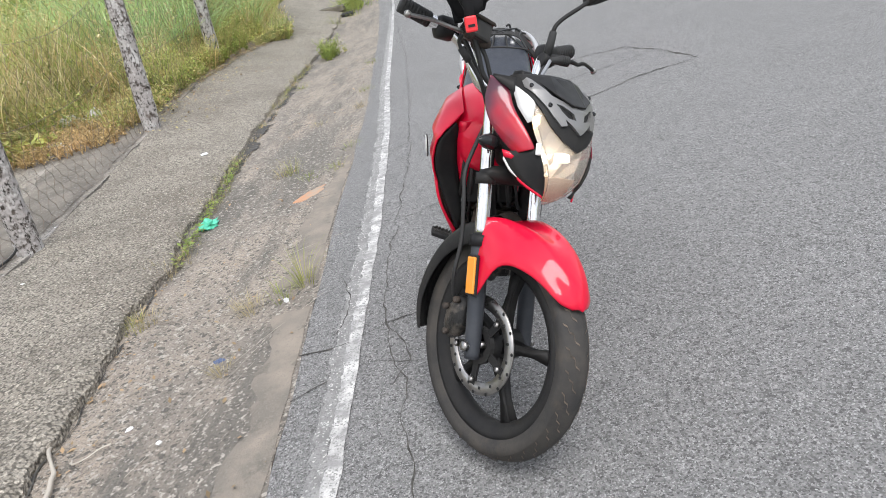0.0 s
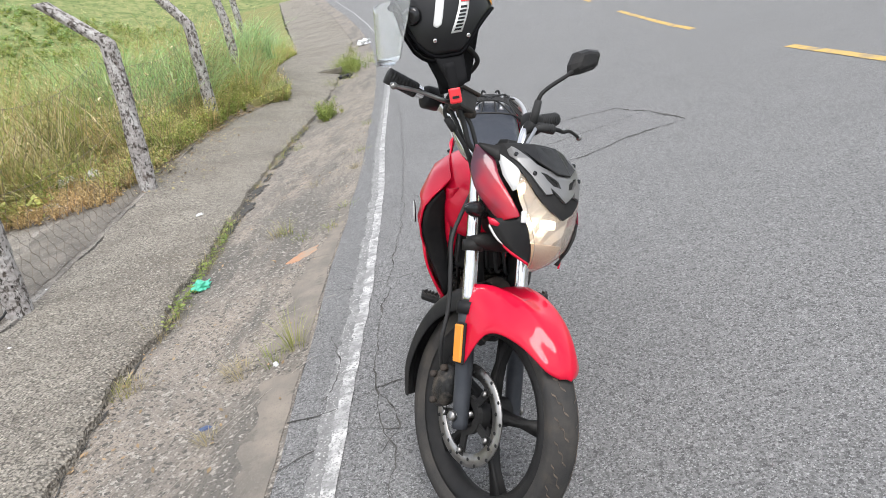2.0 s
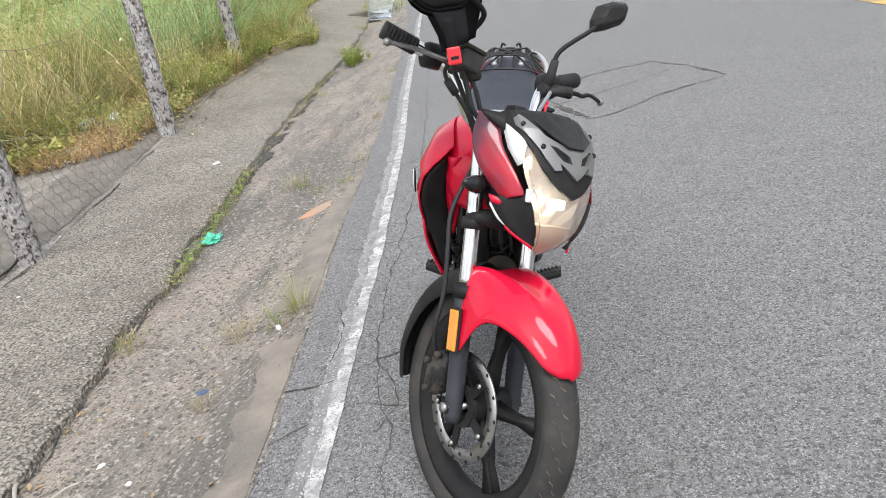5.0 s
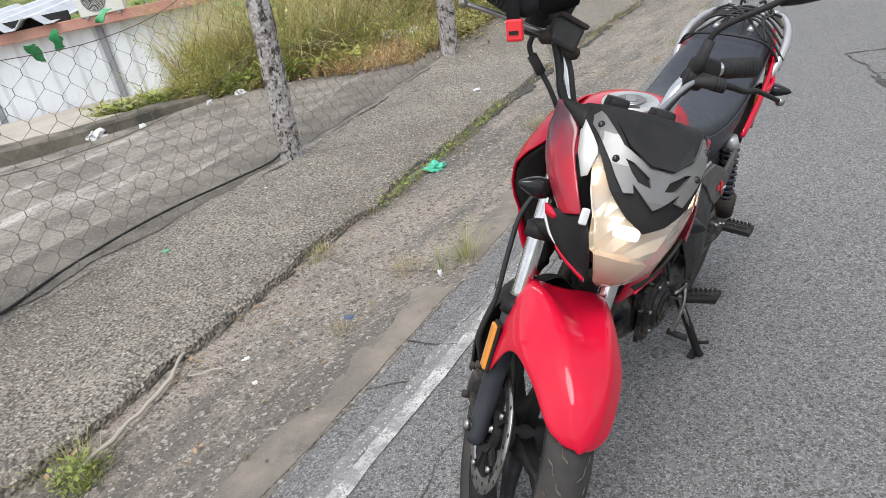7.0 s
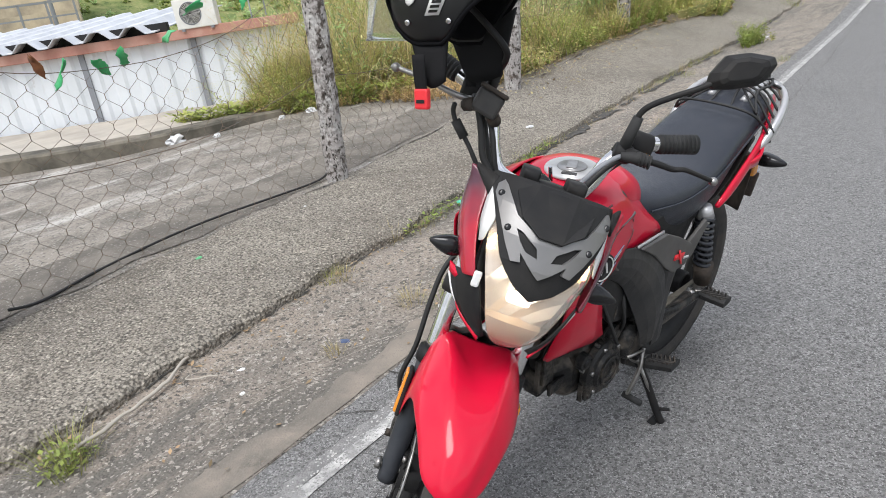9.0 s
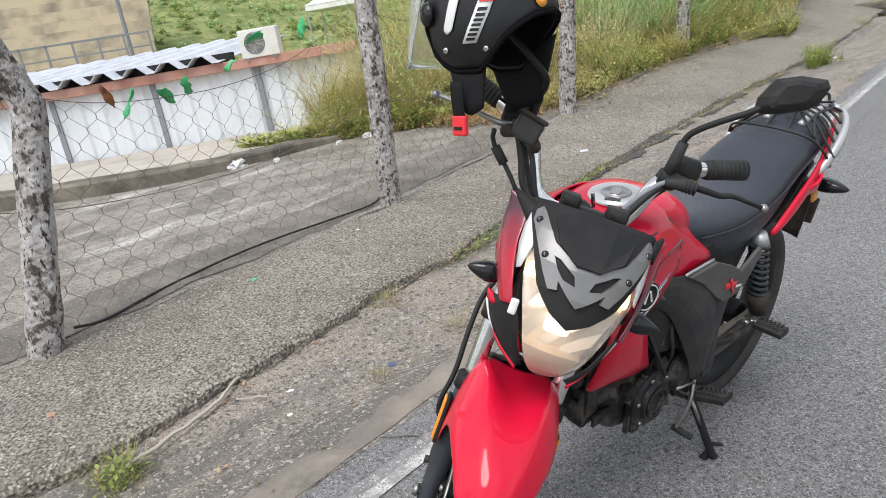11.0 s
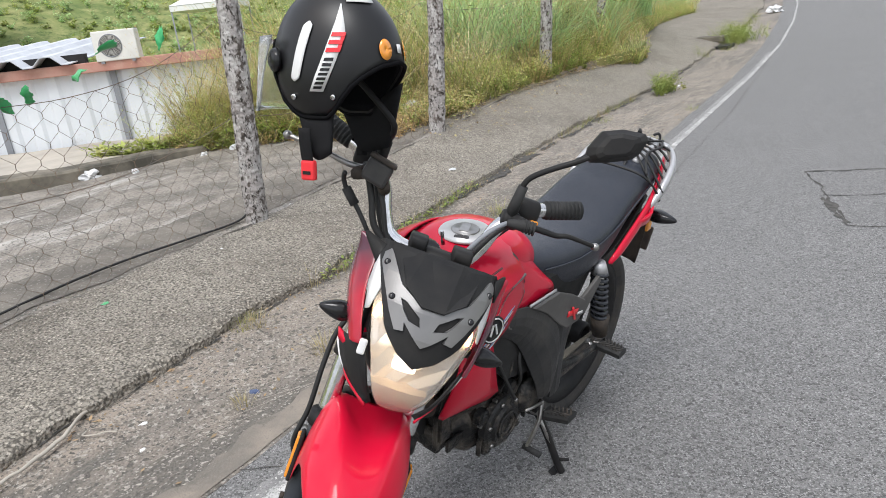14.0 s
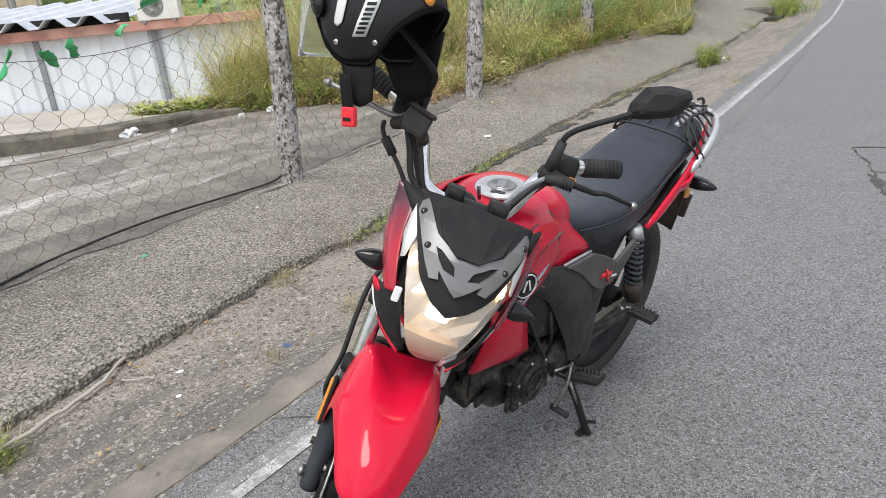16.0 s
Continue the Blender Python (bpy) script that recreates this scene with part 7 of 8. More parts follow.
# ---------------------------------------------------------------- litter
def crumpled(name, pos, size, material, lab, category, seedv, flat=0.5, group=""):
    bm = bmesh.new()
    bmesh.ops.create_icosphere(bm, subdivisions=3, radius=1.0)
    for v in bm.verts:
        n = noise.noise(v.co * 2.1 + Vector((seedv, 0, 0))) + 0.6 * noise.noise(v.co * 5.3 + Vector((0, seedv, 0)))
        v.co = v.co * (0.75 + 0.5 * n)
        v.co.x *= size * 0.5
        v.co.y *= size * 0.36
        v.co.z = max(-0.25, v.co.z) * size * 0.5 * flat
    me = bpy.data.meshes.new(name)
    bm.to_mesh(me)
    bm.free()
    lo = min(v.co.z for v in me.vertices)
    for v in me.vertices:
        v.co.z -= lo
    return tagged(put(name, me, material, basis=pose(*pos, 0, 0, seedv * 70)), lab, category, group)


def walk_z(x, y):
    return z_walk(x, y) if x > lerp_table(FENCE, y) else z_yard(x, y)


crumpled("plastic_bag", (-1.475, 3.535, z_apron(-1.475, 3.535) + 0.004), 0.16, M["tealbag"], "crumpled teal plastic bag at the step", "plastic bag", 1.0, 0.55)
crumpled("pebble", (-0.77, 2.41, z_apron(-0.77, 2.41) + 0.004), 0.032, M["white"], "small white pebble among weeds", "pebble", 2.0, 0.9)
for k, (x, y, sz) in enumerate([(-3.96, 6.78, 0.42), (-3.75, 6.92, 0.34), (-3.75, 6.08, 0.18), (-4.3, 6.5, 0.16), (-3.55, 6.02, 0.12), (-3.95, 6.3, 0.12), (-3.2, 6.9, 0.10), (-3.05, 7.5, 0.10), (-5.6, 4.12, 0.24), (-5.22, 4.35, 0.12), (-4.82, 5.25, 0.14), (-5.0, 5.0, 0.10), (-3.5, 7.9, 0.12), (-3.35, 8.6, 0.10)]):
    crumpled("plastic_bag", (x, y, walk_z(x, y) - 0.005), sz, M["whitebag"], "dirty white plastic bag at the grass edge", "plastic bag", 3.3 + k, 0.7, "bags at the grass edge")
for k, (x, y, sz) in enumerate([(-1.86, 10.25, 0.10), (-1.76, 10.45, 0.07), (-1.70, 9.6, 0.05)]):
    crumpled("paper_scrap", (x, y, z_apron(x, y) + 0.004), sz, M["whitebag"], "scrap of white paper in the gutter", "paper", 8.3 + k, 0.3, "paper scraps")
crumpled("white_sack", (-2.55, 23.0, rise(23.0)), 0.55, M["whitebag"], "white sack dumped beside the edge line", "sack", 5.5, 0.6)
for k, (x, y, sz, mt, lab) in enumerate([(-1.15, 1.735, 0.035, "white", "white paint speck on the gutter"), (-1.01, 1.64, 0.03, "white", "white paint speck on the gutter"), (-0.95, 2.06, 0.05, "blue", "faded blue plastic scrap"), (-1.98, 5.0, 0.10, "whitebag", "pale scrap on the walkway"), (-2.23, 2.97, 0.03, "white", "white chip on the walkway"), (-2.5, 3.78, 0.03, "white", "white chip on the walkway"), (-2.12, 2.2, 0.05, "greenplastic", "green plastic chip on the walkway"), (-1.68, 1.1, 0.05, "clay", "rusty stain chip on the walkway")]):
    zz = z_apron(x, y) + 0.004 if x > lerp_table(STEP, y) else z_walk(x, y)
    crumpled("scrap", (x, y, zz), sz, M[mt], lab, "scrap", 11.1 + k, 0.18, "scraps on the concrete")
root_line = [(x + 0.014 + 0.012 * wob(x, y * 9, 3.0), y, z + 0.006) for x, y, z in smooth_line([(-1.20, 1.15, 0.012), (-1.215, 1.26, 0.012), (-1.235, 1.34, 0.014), (-1.26, 1.43, 0.012), (-1.295, 1.53, 0.016), (-1.33, 1.585, 0.02), (-1.365, 1.63, 0.02), (-1.40, 1.70, 0.015), (-1.43, 1.77, 0.005)], 4)]
tagged(part("dry_root", tube(root_line, [0.005, 0.008, 0.0055, 0.007, 0.0075, 0.0055, 0.007, 0.005, 0.003], 8, 2), M["ledge"]), "pale dry root winding along the foot of the step", "root")
tagged(part("twig", tube([(-1.265, 1.60, 0.006), (-1.25, 1.578, 0.008), (-1.215, 1.60, 0.007), (-1.19, 1.63, 0.008), (-1.16, 1.648, 0.006)], 0.003, 6), M["ledge"]), "short pale twig on the gutter slab", "twig")
for k, pts in enumerate([[(-1.05, 1.50), (-0.95, 1.75), (-0.86, 1.98), (-0.75, 2.2)], [(-0.93, 1.62), (-0.88, 1.78), (-0.80, 2.0)], [(-0.98, 1.85), (-0.80, 2.12), (-0.62, 2.4)], [(-1.0, 2.75), (-0.85, 2.9), (-0.6, 3.0)]]):
    tagged(part("dry_straw", tube([(x + 0.03 * wob(x, y, 6.0), y, z_apron(x, y) + 0.008) for x, y in pts], 0.0007, 5), M["ledge"]), "thin dry grass stem lying on the slab", "straw", "dry straws on the gutter")
clay = []
for ring_ in range(5):
    k = ring_ / 4
    row = []
    for i in range(28):
        a = 2 * math.pi * i / 28
        rr = k * (1 + 0.45 * noise.noise(Vector((2.2 * math.cos(a), 2.2 * math.sin(a), 3.0))))
        x, y = -0.93 + 0.10 * rr * math.cos(a) + 0.09 * rr * math.sin(a), 3.76 + 0.17 * rr * math.sin(a)
        row.append((x, y, z_apron(x, y) + 0.009 - 0.008 * k))
    clay.append(row + row[:1])
tagged(part("clay_stain", grid(clay), M["clay"]), "orange clay smear on the gutter slab", "stain", kind="structure")


# ---------------------------------------------------------------- grass and weeds
def blades(name, pos, height, width, lean, material, lab, seed_, droop=0.5, seg=4):
    """Many separate tapering blades in one mesh."""
    rng = np.random.default_rng(seed_)
    n = len(pos)
    az = rng.uniform(0, 2 * np.pi, n)
    ln = lean * rng.uniform(0.2, 1.0, n)
    side = np.stack([-np.sin(az), np.cos(az), np.zeros(n)], 1)
    out = np.stack([np.cos(az), np.sin(az), np.zeros(n)], 1)
    V = np.zeros((n, 2 * seg + 1, 3))
    for k in range(seg + 1):
        u = k / seg
        c = pos + out * (ln * height * (0.35 * u + droop * u ** 2.2))[:, None]
        c[:, 2] += height * (u - 0.45 * ln * droop * u ** 2.6)
        if k == seg:
            V[:, 2 * seg] = c
        else:
            w = (width * (1 - 0.75 * u))[:, None]
            V[:, 2 * k], V[:, 2 * k + 1] = c - side * w, c + side * w
    base = (np.arange(n) * (2 * seg + 1))[:, None]
    quads = [[2 * k, 2 * k + 1, 2 * k + 3, 2 * k + 2] for k in range(seg - 1)]
    F = np.concatenate([(base[:, :, None] + np.array(quads)[None]).reshape(-1, 4)]) if quads else np.zeros((0, 4), int)
    T = (base + np.array([[2 * seg - 2, 2 * seg - 1, 2 * seg]])).reshape(-1, 3)
    me = bpy.data.meshes.new(name)
    verts = V.reshape(-1, 3)
    me.vertices.add(len(verts))
    me.vertices.foreach_set("co", verts.astype(np.float32).ravel())
    loops = np.concatenate([F.ravel(), T.ravel()]).astype(np.int32)
    me.loops.add(len(loops))
    me.loops.foreach_set("vertex_index", loops)
    me.polygons.add(len(F) + len(T))
    starts = np.concatenate([np.arange(len(F)) * 4, len(F) * 4 + np.arange(len(T)) * 3]).astype(np.int32)
    me.polygons.foreach_set("loop_start", starts)
    me.update(calc_edges=True)
    me.validate()
    return tagged(put(name, me, material), lab, name.replace("_", " "), kind="stuff")


rng = np.random.default_rng(5)


def littered(x, y):
    """The bare patch behind the fence where rubbish lies."""
    return 5.5 < y < 7.4 and -4.45 < x < -3.2 + 0.10 * wob(x, y, 4.0) and x < -3.2 - 0.35 * (y - 6.4)


def bare(x, y):
    """No weeds grow on the ledge before the shed's wall, nor in the littered patch."""
    return littered(x, y) or (y < 6.6 and x < -5.72 + 0.5 * (y - 5.6)) or (y < 7.6 and x < -6.2)


def scatter(n, y0, y1, x_of, depth, clump=0.0, power=1.0, density=None):
    """Ground places between y0 and y1, from the verge's edge inwards."""
    y = y0 + (y1 - y0) * rng.random(n) ** power
    e = np.array([x_of(v) for v in y])
    x = e - depth * rng.random(n)
    keep = np.array([noise.noise(Vector((a * 1.3, b * 1.3, 2.2))) > rng.uniform(-0.9, 0.35) and not bare(a, b) for a, b in zip(x, y)])
    x, y, e = x[keep], y[keep], e[keep]
    z = np.array([z_yard(a, b) - 0.03 for a, b in zip(x, y)])
    tall = np.array([0.3 + 1.3 * max(0.0, noise.noise(Vector((a * 1.5, b * 1.5, 7.0))) + 0.40) for a, b in zip(x, y)])
    return np.stack([x, y, z], 1), (e - x) * tall


VEG = [(4.6, -5.95), (5.05, -5.25), (5.5, -4.45), (5.85, -3.65), (6.05, -3.10), (7.0, -3.02), (8.6, -2.97), (9.6, -3.0), (10.6, -2.95), (11.4, -2.65), (12.2, -2.75), (13.2, -3.3), (17, -4.05), (25, -5.15), (40, -8.7), (60, -13.1)]
veg = lambda y: lerp_table(VEG, y)
p, dd = scatter(2600, 5.2, 12, veg, 3.6)
blades("grass", p, (0.12 + 0.10 * np.minimum(dd, 2.0)) * rng.uniform(0.5, 1.6, len(p)), rng.uniform(0.002, 0.005, len(p)), np.full(len(p), 0.9), M["blade"], "dense yellow-green roadside grass", 1)
p, dd = scatter(5200, 11, 34, veg, 5.5, power=1.5)
blades("grass", p, (0.25 + 0.10 * np.minimum(dd, 4.0)) * rng.uniform(0.6, 1.5, len(p)), rng.uniform(0.006, 0.013, len(p)), np.full(len(p), 1.2), M["blade"], "dense yellow-green roadside grass", 2)
p, dd = scatter(3200, 5.0, 16, veg, 3.5)
blades("dry_grass", p, (0.26 + 0.14 * np.minimum(dd, 2.0)) * rng.uniform(0.6, 1.6, len(p)), rng.uniform(0.0016, 0.0035, len(p)), np.full(len(p), 0.8), M["dryblade"], "straw-coloured dry grass among the green", 3)
# the tall dry clump beside the shed
cl = []
for cx, cy, k, r in ((-5.50, 5.95, 240, 0.18), (-5.25, 6.10, 480, 0.24), (-4.95, 6.30, 420, 0.26), (-4.65, 6.6, 260, 0.34), (-4.3, 7.2, 200, 0.36)):
    a, q = rng.uniform(0, 6.283, k), r * np.sqrt(rng.random(k))
    cl.append(np.stack([cx + q * np.cos(a), cy + q * np.sin(a), np.full(k, 0.02)], 1))
p = np.concatenate(cl)
blades("tall_grass", p, rng.uniform(0.6, 1.70, len(p)), rng.uniform(0.003, 0.007, len(p)), np.full(len(p), 1.0), M["dryblade"], "tall dry grass clump beside the shed", 4, 1.0, 7)
p2 = p + np.array([0.05, 0.03, 0])
blades("tall_grass", p2, rng.uniform(0.4, 1.25, len(p2)), rng.uniform(0.004, 0.010, len(p2)), np.full(len(p2), 1.35), M["blade"], "green shoots in the tall grass clump", 6, 1.1, 7)
# broad arching canes further up the verge
cl = []
for i in range(210):
    cy = 8.8 + 17 * rng.random() ** 1.3
    cx = veg(cy) - (rng.uniform(0.55, 1.6) if i % 2 else rng.uniform(1.2, 4.5))
    k = 60
    a, q = rng.uniform(0, 6.283, k), 0.20 * np.sqrt(rng.random(k))
    cl.append(np.stack([cx + q * np.cos(a), cy + q * np.sin(a), np.full(k, z_yard(cx, cy) - 0.1)], 1))
for cx, cy in ((-4.2, 8.9), (-4.6, 9.4), (-5.1, 9.1), (-4.4, 10.1), (-5.0, 10.3), (-5.6, 9.8), (-4.1, 10.9), (-4.8, 11.2), (-5.5, 11.0), (-3.7, 13.4), (-4.0, 14.2), (-3.8, 15.0), (-4.3, 13.1), (-4.5, 15.6)):
    k = 150
    a, q = rng.uniform(0, 6.283, k), 0.30 * np.sqrt(rng.random(k))
    cl.append(np.stack([cx + q * np.cos(a), cy + q * np.sin(a), np.full(k, z_yard(cx, cy) + 0.25)], 1))
p = np.concatenate(cl)
blades("cane_grass", p, rng.uniform(0.6, 1.35, len(p)), rng.uniform(0.007, 0.015, len(p)), np.full(len(p), 1.1), M["cane"], "broad arching green cane grass", 7, 1.0, 7)


def leaf_patch(name, pos, size, material, lab, seed_):
    """Small tilted leaves, each a folded diamond."""
    r = np.random.default_rng(seed_)
    vs, fs = [], []
    for q in pos:
        a, t = r.uniform(0, 6.283), r.uniform(-0.5, 0.7)
        L = size * r.uniform(0.5, 1.3)
        d = Vector((math.cos(a) * math.cos(t), math.sin(a) * math.cos(t), math.sin(t)))
        s = Vector((-math.sin(a), math.cos(a), 0.25 * r.uniform(-1, 1)))
        o = Vector(q)
        b = len(vs)
        vs += [o, o + d * L * 0.5 + s * L * 0.28, o + d * L, o + d * L * 0.5 - s * L * 0.28]
        fs += [(b, b + 1, b + 2), (b, b + 2, b + 3)]
    return tagged(part(name, ([tuple(v) for v in vs], fs), material, smooth=False), lab, "weeds", kind="stuff")


pts = []
for i in range(2600):
    y = rng.uniform(4.55, 5.9)
    x = veg(y) - 0.05 - abs(rng.normal(0, 0.22))
    pts.append((x, y, z_yard(x, y) + 0.02 + 0.16 * rng.random()))
leaf_patch("low_weeds", pts, 0.075, M["leaf"], "low leafy green creepers at the yard's edge", 11)
def leaves_at(name, base, height, leaf, material, lab, seed_, each=26, tall=1.0, slim=0.24):
    """Weeds with thin stems: each plant has a few leaning stems set with pointed leaves up their length."""
    r = np.random.default_rng(seed_)
    n = len(base)
    P = np.repeat(base, each, 0)
    H = np.repeat(height, each) * r.uniform(0.65, 1.1, n * each)
    st = np.repeat(r.uniform(0, 6.283, (n, 4)), each, 0)[np.arange(n * each), r.integers(0, 4, n * each)]
    u = r.uniform(0.12, 1.0, n * each) ** 0.8
    sp = 0.55 * H * u ** 1.4
    C = P + np.stack([sp * np.cos(st), sp * np.sin(st), H * u], 1)
    az, el = r.uniform(0, 6.283, n * each), r.uniform(-0.35, 0.9, n * each)
    L = leaf * r.uniform(0.5, 1.35, n * each) * (1.15 - 0.5 * u)
    D = np.stack([np.cos(az) * np.cos(el), np.sin(az) * np.cos(el), np.sin(el)], 1) * L[:, None]
    S = np.stack([-np.sin(az), np.cos(az), r.uniform(-0.4, 0.4, n * each)], 1) * (L * slim)[:, None]
    up = np.zeros_like(D)
    up[:, 2] = 0.10 * L
    V = np.stack([C, C + 0.45 * D + S + up, C + D - up, C + 0.45 * D - S + up], 1).reshape(-1, 3)
    b = (np.arange(n * each) * 4)[:, None]
    F = np.concatenate([b + [[0, 1, 2]], b + [[0, 2, 3]]])
    # stems as slim upright slivers
    a4 = r.uniform(0, 6.283, (n, 4))
    B = np.repeat(base, 4, 0)
    hh = np.repeat(height, 4)
    top = B + np.stack([0.55 * hh * np.cos(a4.ravel()), 0.55 * hh * np.sin(a4.ravel()), hh], 1)
    mid = B + (top - B) * np.array([0.4, 0.4, 0.55])
    w = np.array([[0.0022, 0.0016, 0.0]])
    o = len(V)
    V = np.concatenate([V, np.stack([B - w, B + w, mid + w * 0.8, mid - w * 0.8, top], 1).reshape(-1, 3)])
    b = o + (np.arange(n * 4) * 5)[:, None]
    F = np.concatenate([F, b + [[0, 1, 2]], b + [[0, 2, 3]], b + [[3, 2, 4]]])
    me = bpy.data.meshes.new(name)
    me.vertices.add(len(V))
    me.vertices.foreach_set("co", V.astype(np.float32).ravel())
    me.loops.add(F.size)
    me.loops.foreach_set("vertex_index", F.astype(np.int32).ravel())
    me.polygons.add(len(F))
    me.polygons.foreach_set("loop_start", (np.arange(len(F)) * 3).astype(np.int32))
    me.update(calc_edges=True)
    return tagged(put(name, me, material), lab, "weeds", kind="stuff")


def plant_places(n, y0, y1, depth, seed_, lo=-0.25, power=1.4, inner=0.0):
    """Places for weeds in the verge and how tall they grow there: low at the edge, in drifts of one kind."""
    r = np.random.default_rng(seed_)
    out, hs = [], []
    for _ in range(n):
        y = y0 + (y1 - y0) * r.random() ** power
        d = inner + (depth - inner) * r.random() ** 1.2
        x = veg(y) - d
        if bare(x, y) or noise.noise(Vector((x * 0.9, y * 0.9, seed_ * 1.7))) < lo + r.uniform(-0.15, 0.15):
            continue
        out.append((x, y, walk_z(x, y) - 0.02))
        hs.append((0.16 + 0.34 * min(d, 1.5)) * max(0.30, 0.95 + 1.9 * noise.noise(Vector((x * 2.2, y * 2.2, 3.0)))) * r.uniform(0.55, 1.6))
    return np.array(out), np.array(hs)


for mt_, seed0, n0, lo_, lf, lab_ in (("leaf", 21, 4200, -0.15, 0.046, "yellow-green small-leaved weeds in the verge"), ("goldleaf", 22, 3600, -0.05, 0.040, "yellowing weeds in the verge"), ("darkleaf", 23, 2000, 0.02, 0.060, "dark green leafy weeds in the verge"), ("dryleaf", 24, 2600, -0.02, 0.040, "withered brown weeds among the green"), ("blade", 27, 2200, 0.0, 0.060, "pale feathery weeds in the verge")):
    p, hh = plant_places(n0, 5.0, 15.0, 3.4, seed0, lo_)
    leaves_at("verge_weeds", p, hh, lf, M[mt_], lab_, seed0, slim=0.15 if mt_ == "blade" else 0.24)
# tall stalks standing out of the rest
for mt_, seed0, n0, lf in (("goldleaf", 61, 420, 0.075), ("dryblade", 62, 520, 0.085), ("cane", 63, 420, 0.12), ("darkleaf", 64, 300, 0.085), ("dryleaf", 65, 300, 0.06)):
    p, hh = plant_places(n0, 5.9, 17.0, 3.6, seed0, -0.05, 1.3, 0.35)
    leaves_at("tall_weeds", p, np.clip(1.7 * hh, 0.35, 1.15), lf, M[mt_], "tall straggling weeds in the verge", seed0, each=34, slim=0.11)
r_ = np.random.default_rng(66)
x_, y_ = r_.uniform(-4.5, -2.95, 420), r_.uniform(5.55, 7.5, 420)
keep = np.array([a < -2.95 - 0.35 * (b - 6.4) and abs(b - 6.78 - 0.6 * (a + 3.96)) > 0.22 for a, b in zip(x_, y_)])
x_, y_ = x_[keep], y_[keep]
leaves_at("withered_weeds", np.stack([x_, y_, np.array([walk_z(a, b) for a, b in zip(x_, y_)])], 1), r_.uniform(0.05, 0.20, len(x_)), 0.040, M["dryleaf"], "low withered orange weeds among the rubbish", 66, slim=0.2)
p, hh = plant_places(1100, 7.6, 24.0, 0.55, 31, -0.5, 1.5)
leaves_at("edge_weeds", p, 0.10 + 0.8 * hh, 0.055, M["leaf"], "bright weeds along the upper edge of the walkway", 31)
p, hh = plant_places(700, 7.6, 24.0, 0.6, 32, -0.3, 1.5)
leaves_at("edge_weeds", p, 0.10 + 0.9 * hh, 0.05, M["goldleaf"], "yellow weeds along the upper edge of the walkway", 32)
for mt_, seed0, k0, lf in (("leaf", 34, 90, 0.055), ("goldleaf", 35, 70, 0.045), ("darkleaf", 36, 60, 0.06), ("dryleaf", 37, 50, 0.045)):
    r_ = np.random.default_rng(seed0)
    p = np.concatenate([np.stack([cx + r_.normal(0, w_, k0), cy + r_.normal(0, w_, k0), np.full(k0, 0.06)], 1) for cx, cy, w_ in ((-5.45, 5.60, 0.14), (-5.25, 5.90, 0.18), (-5.0, 6.2, 0.25), (-4.6, 6.35, 0.28), (-4.2, 6.7, 0.28))])
    leaves_at("shrubby_weeds", p, r_.uniform(0.15, 0.62, len(p)), lf, M[mt_], "leafy weeds in the clump by the shed", seed0)
# shrubs and rank grass on the slopes behind
for mt_, seed0, n0 in (("darkleaf", 51, 2600), ("cane", 52, 2600), ("leaf", 53, 1400)):
    r_ = np.random.default_rng(seed0)
    hx, hy = -20 - 45 * r_.random(n0) ** 1.2, 2 + 60 * r_.random(n0)
    keep = np.array([noise.noise(Vector((a * 0.16, b * 0.16, seed0))) > -0.25 for a, b in zip(hx, hy)]) & ~((hx > -47) & (hx < -26) & (hy < 18) & (hy > -9))
    hx, hy = hx[keep], hy[keep]
    p = np.stack([hx, hy, np.array([z_ground(a, b) - 0.1 for a, b in zip(hx, hy)])], 1)
    leaves_at("hill_scrub", p, r_.uniform(0.35, 0.9, len(p)), 0.24, M[mt_], "rough scrub on the hillside", seed0, each=30)
# meadow behind the verge
n = 26000
mx, my = rng.uniform(-30, -8.5, n), 4 + 40 * rng.random(n) ** 1.3
pp = np.stack([mx, my, np.array([z_ground(a, b) - 0.02 for a, b in zip(mx, my)])], 1)
pp = pp[mx < -9.2 - 0.22 * my + 3.0 * (my > 12)]
pp = pp[(pp[:, 0] + 15) * 6.5 - pp[:, 1] * 7.4 < -20]
blades("meadow_grass", pp, rng.uniform(0.2, 0.7, len(pp)), rng.uniform(0.012, 0.035, len(pp)), np.full(len(pp), 1.3), M["blade"], "long grass of the meadow below the hill", 31)


def tuft(x, y, z, h, n, mt, seed_, r=0.05, lab="grass tuft growing in a joint of the gutter"):
    q = np.random.default_rng(seed_)
    a, d = q.uniform(0, 6.283, n), r * np.sqrt(q.random(n))
    pp = np.stack([x + d * np.cos(a), y + d * np.sin(a), np.full(n, z - 0.004)], 1)
    ob = blades("grass_tuft", pp, q.uniform(0.35, 1.0, n) * h, q.uniform(0.0007, 0.0016, n), np.full(n, 0.9), mt, lab, seed_, 0.7)
    return tagged(ob, "", "grass tuft", "tufts in the joints")


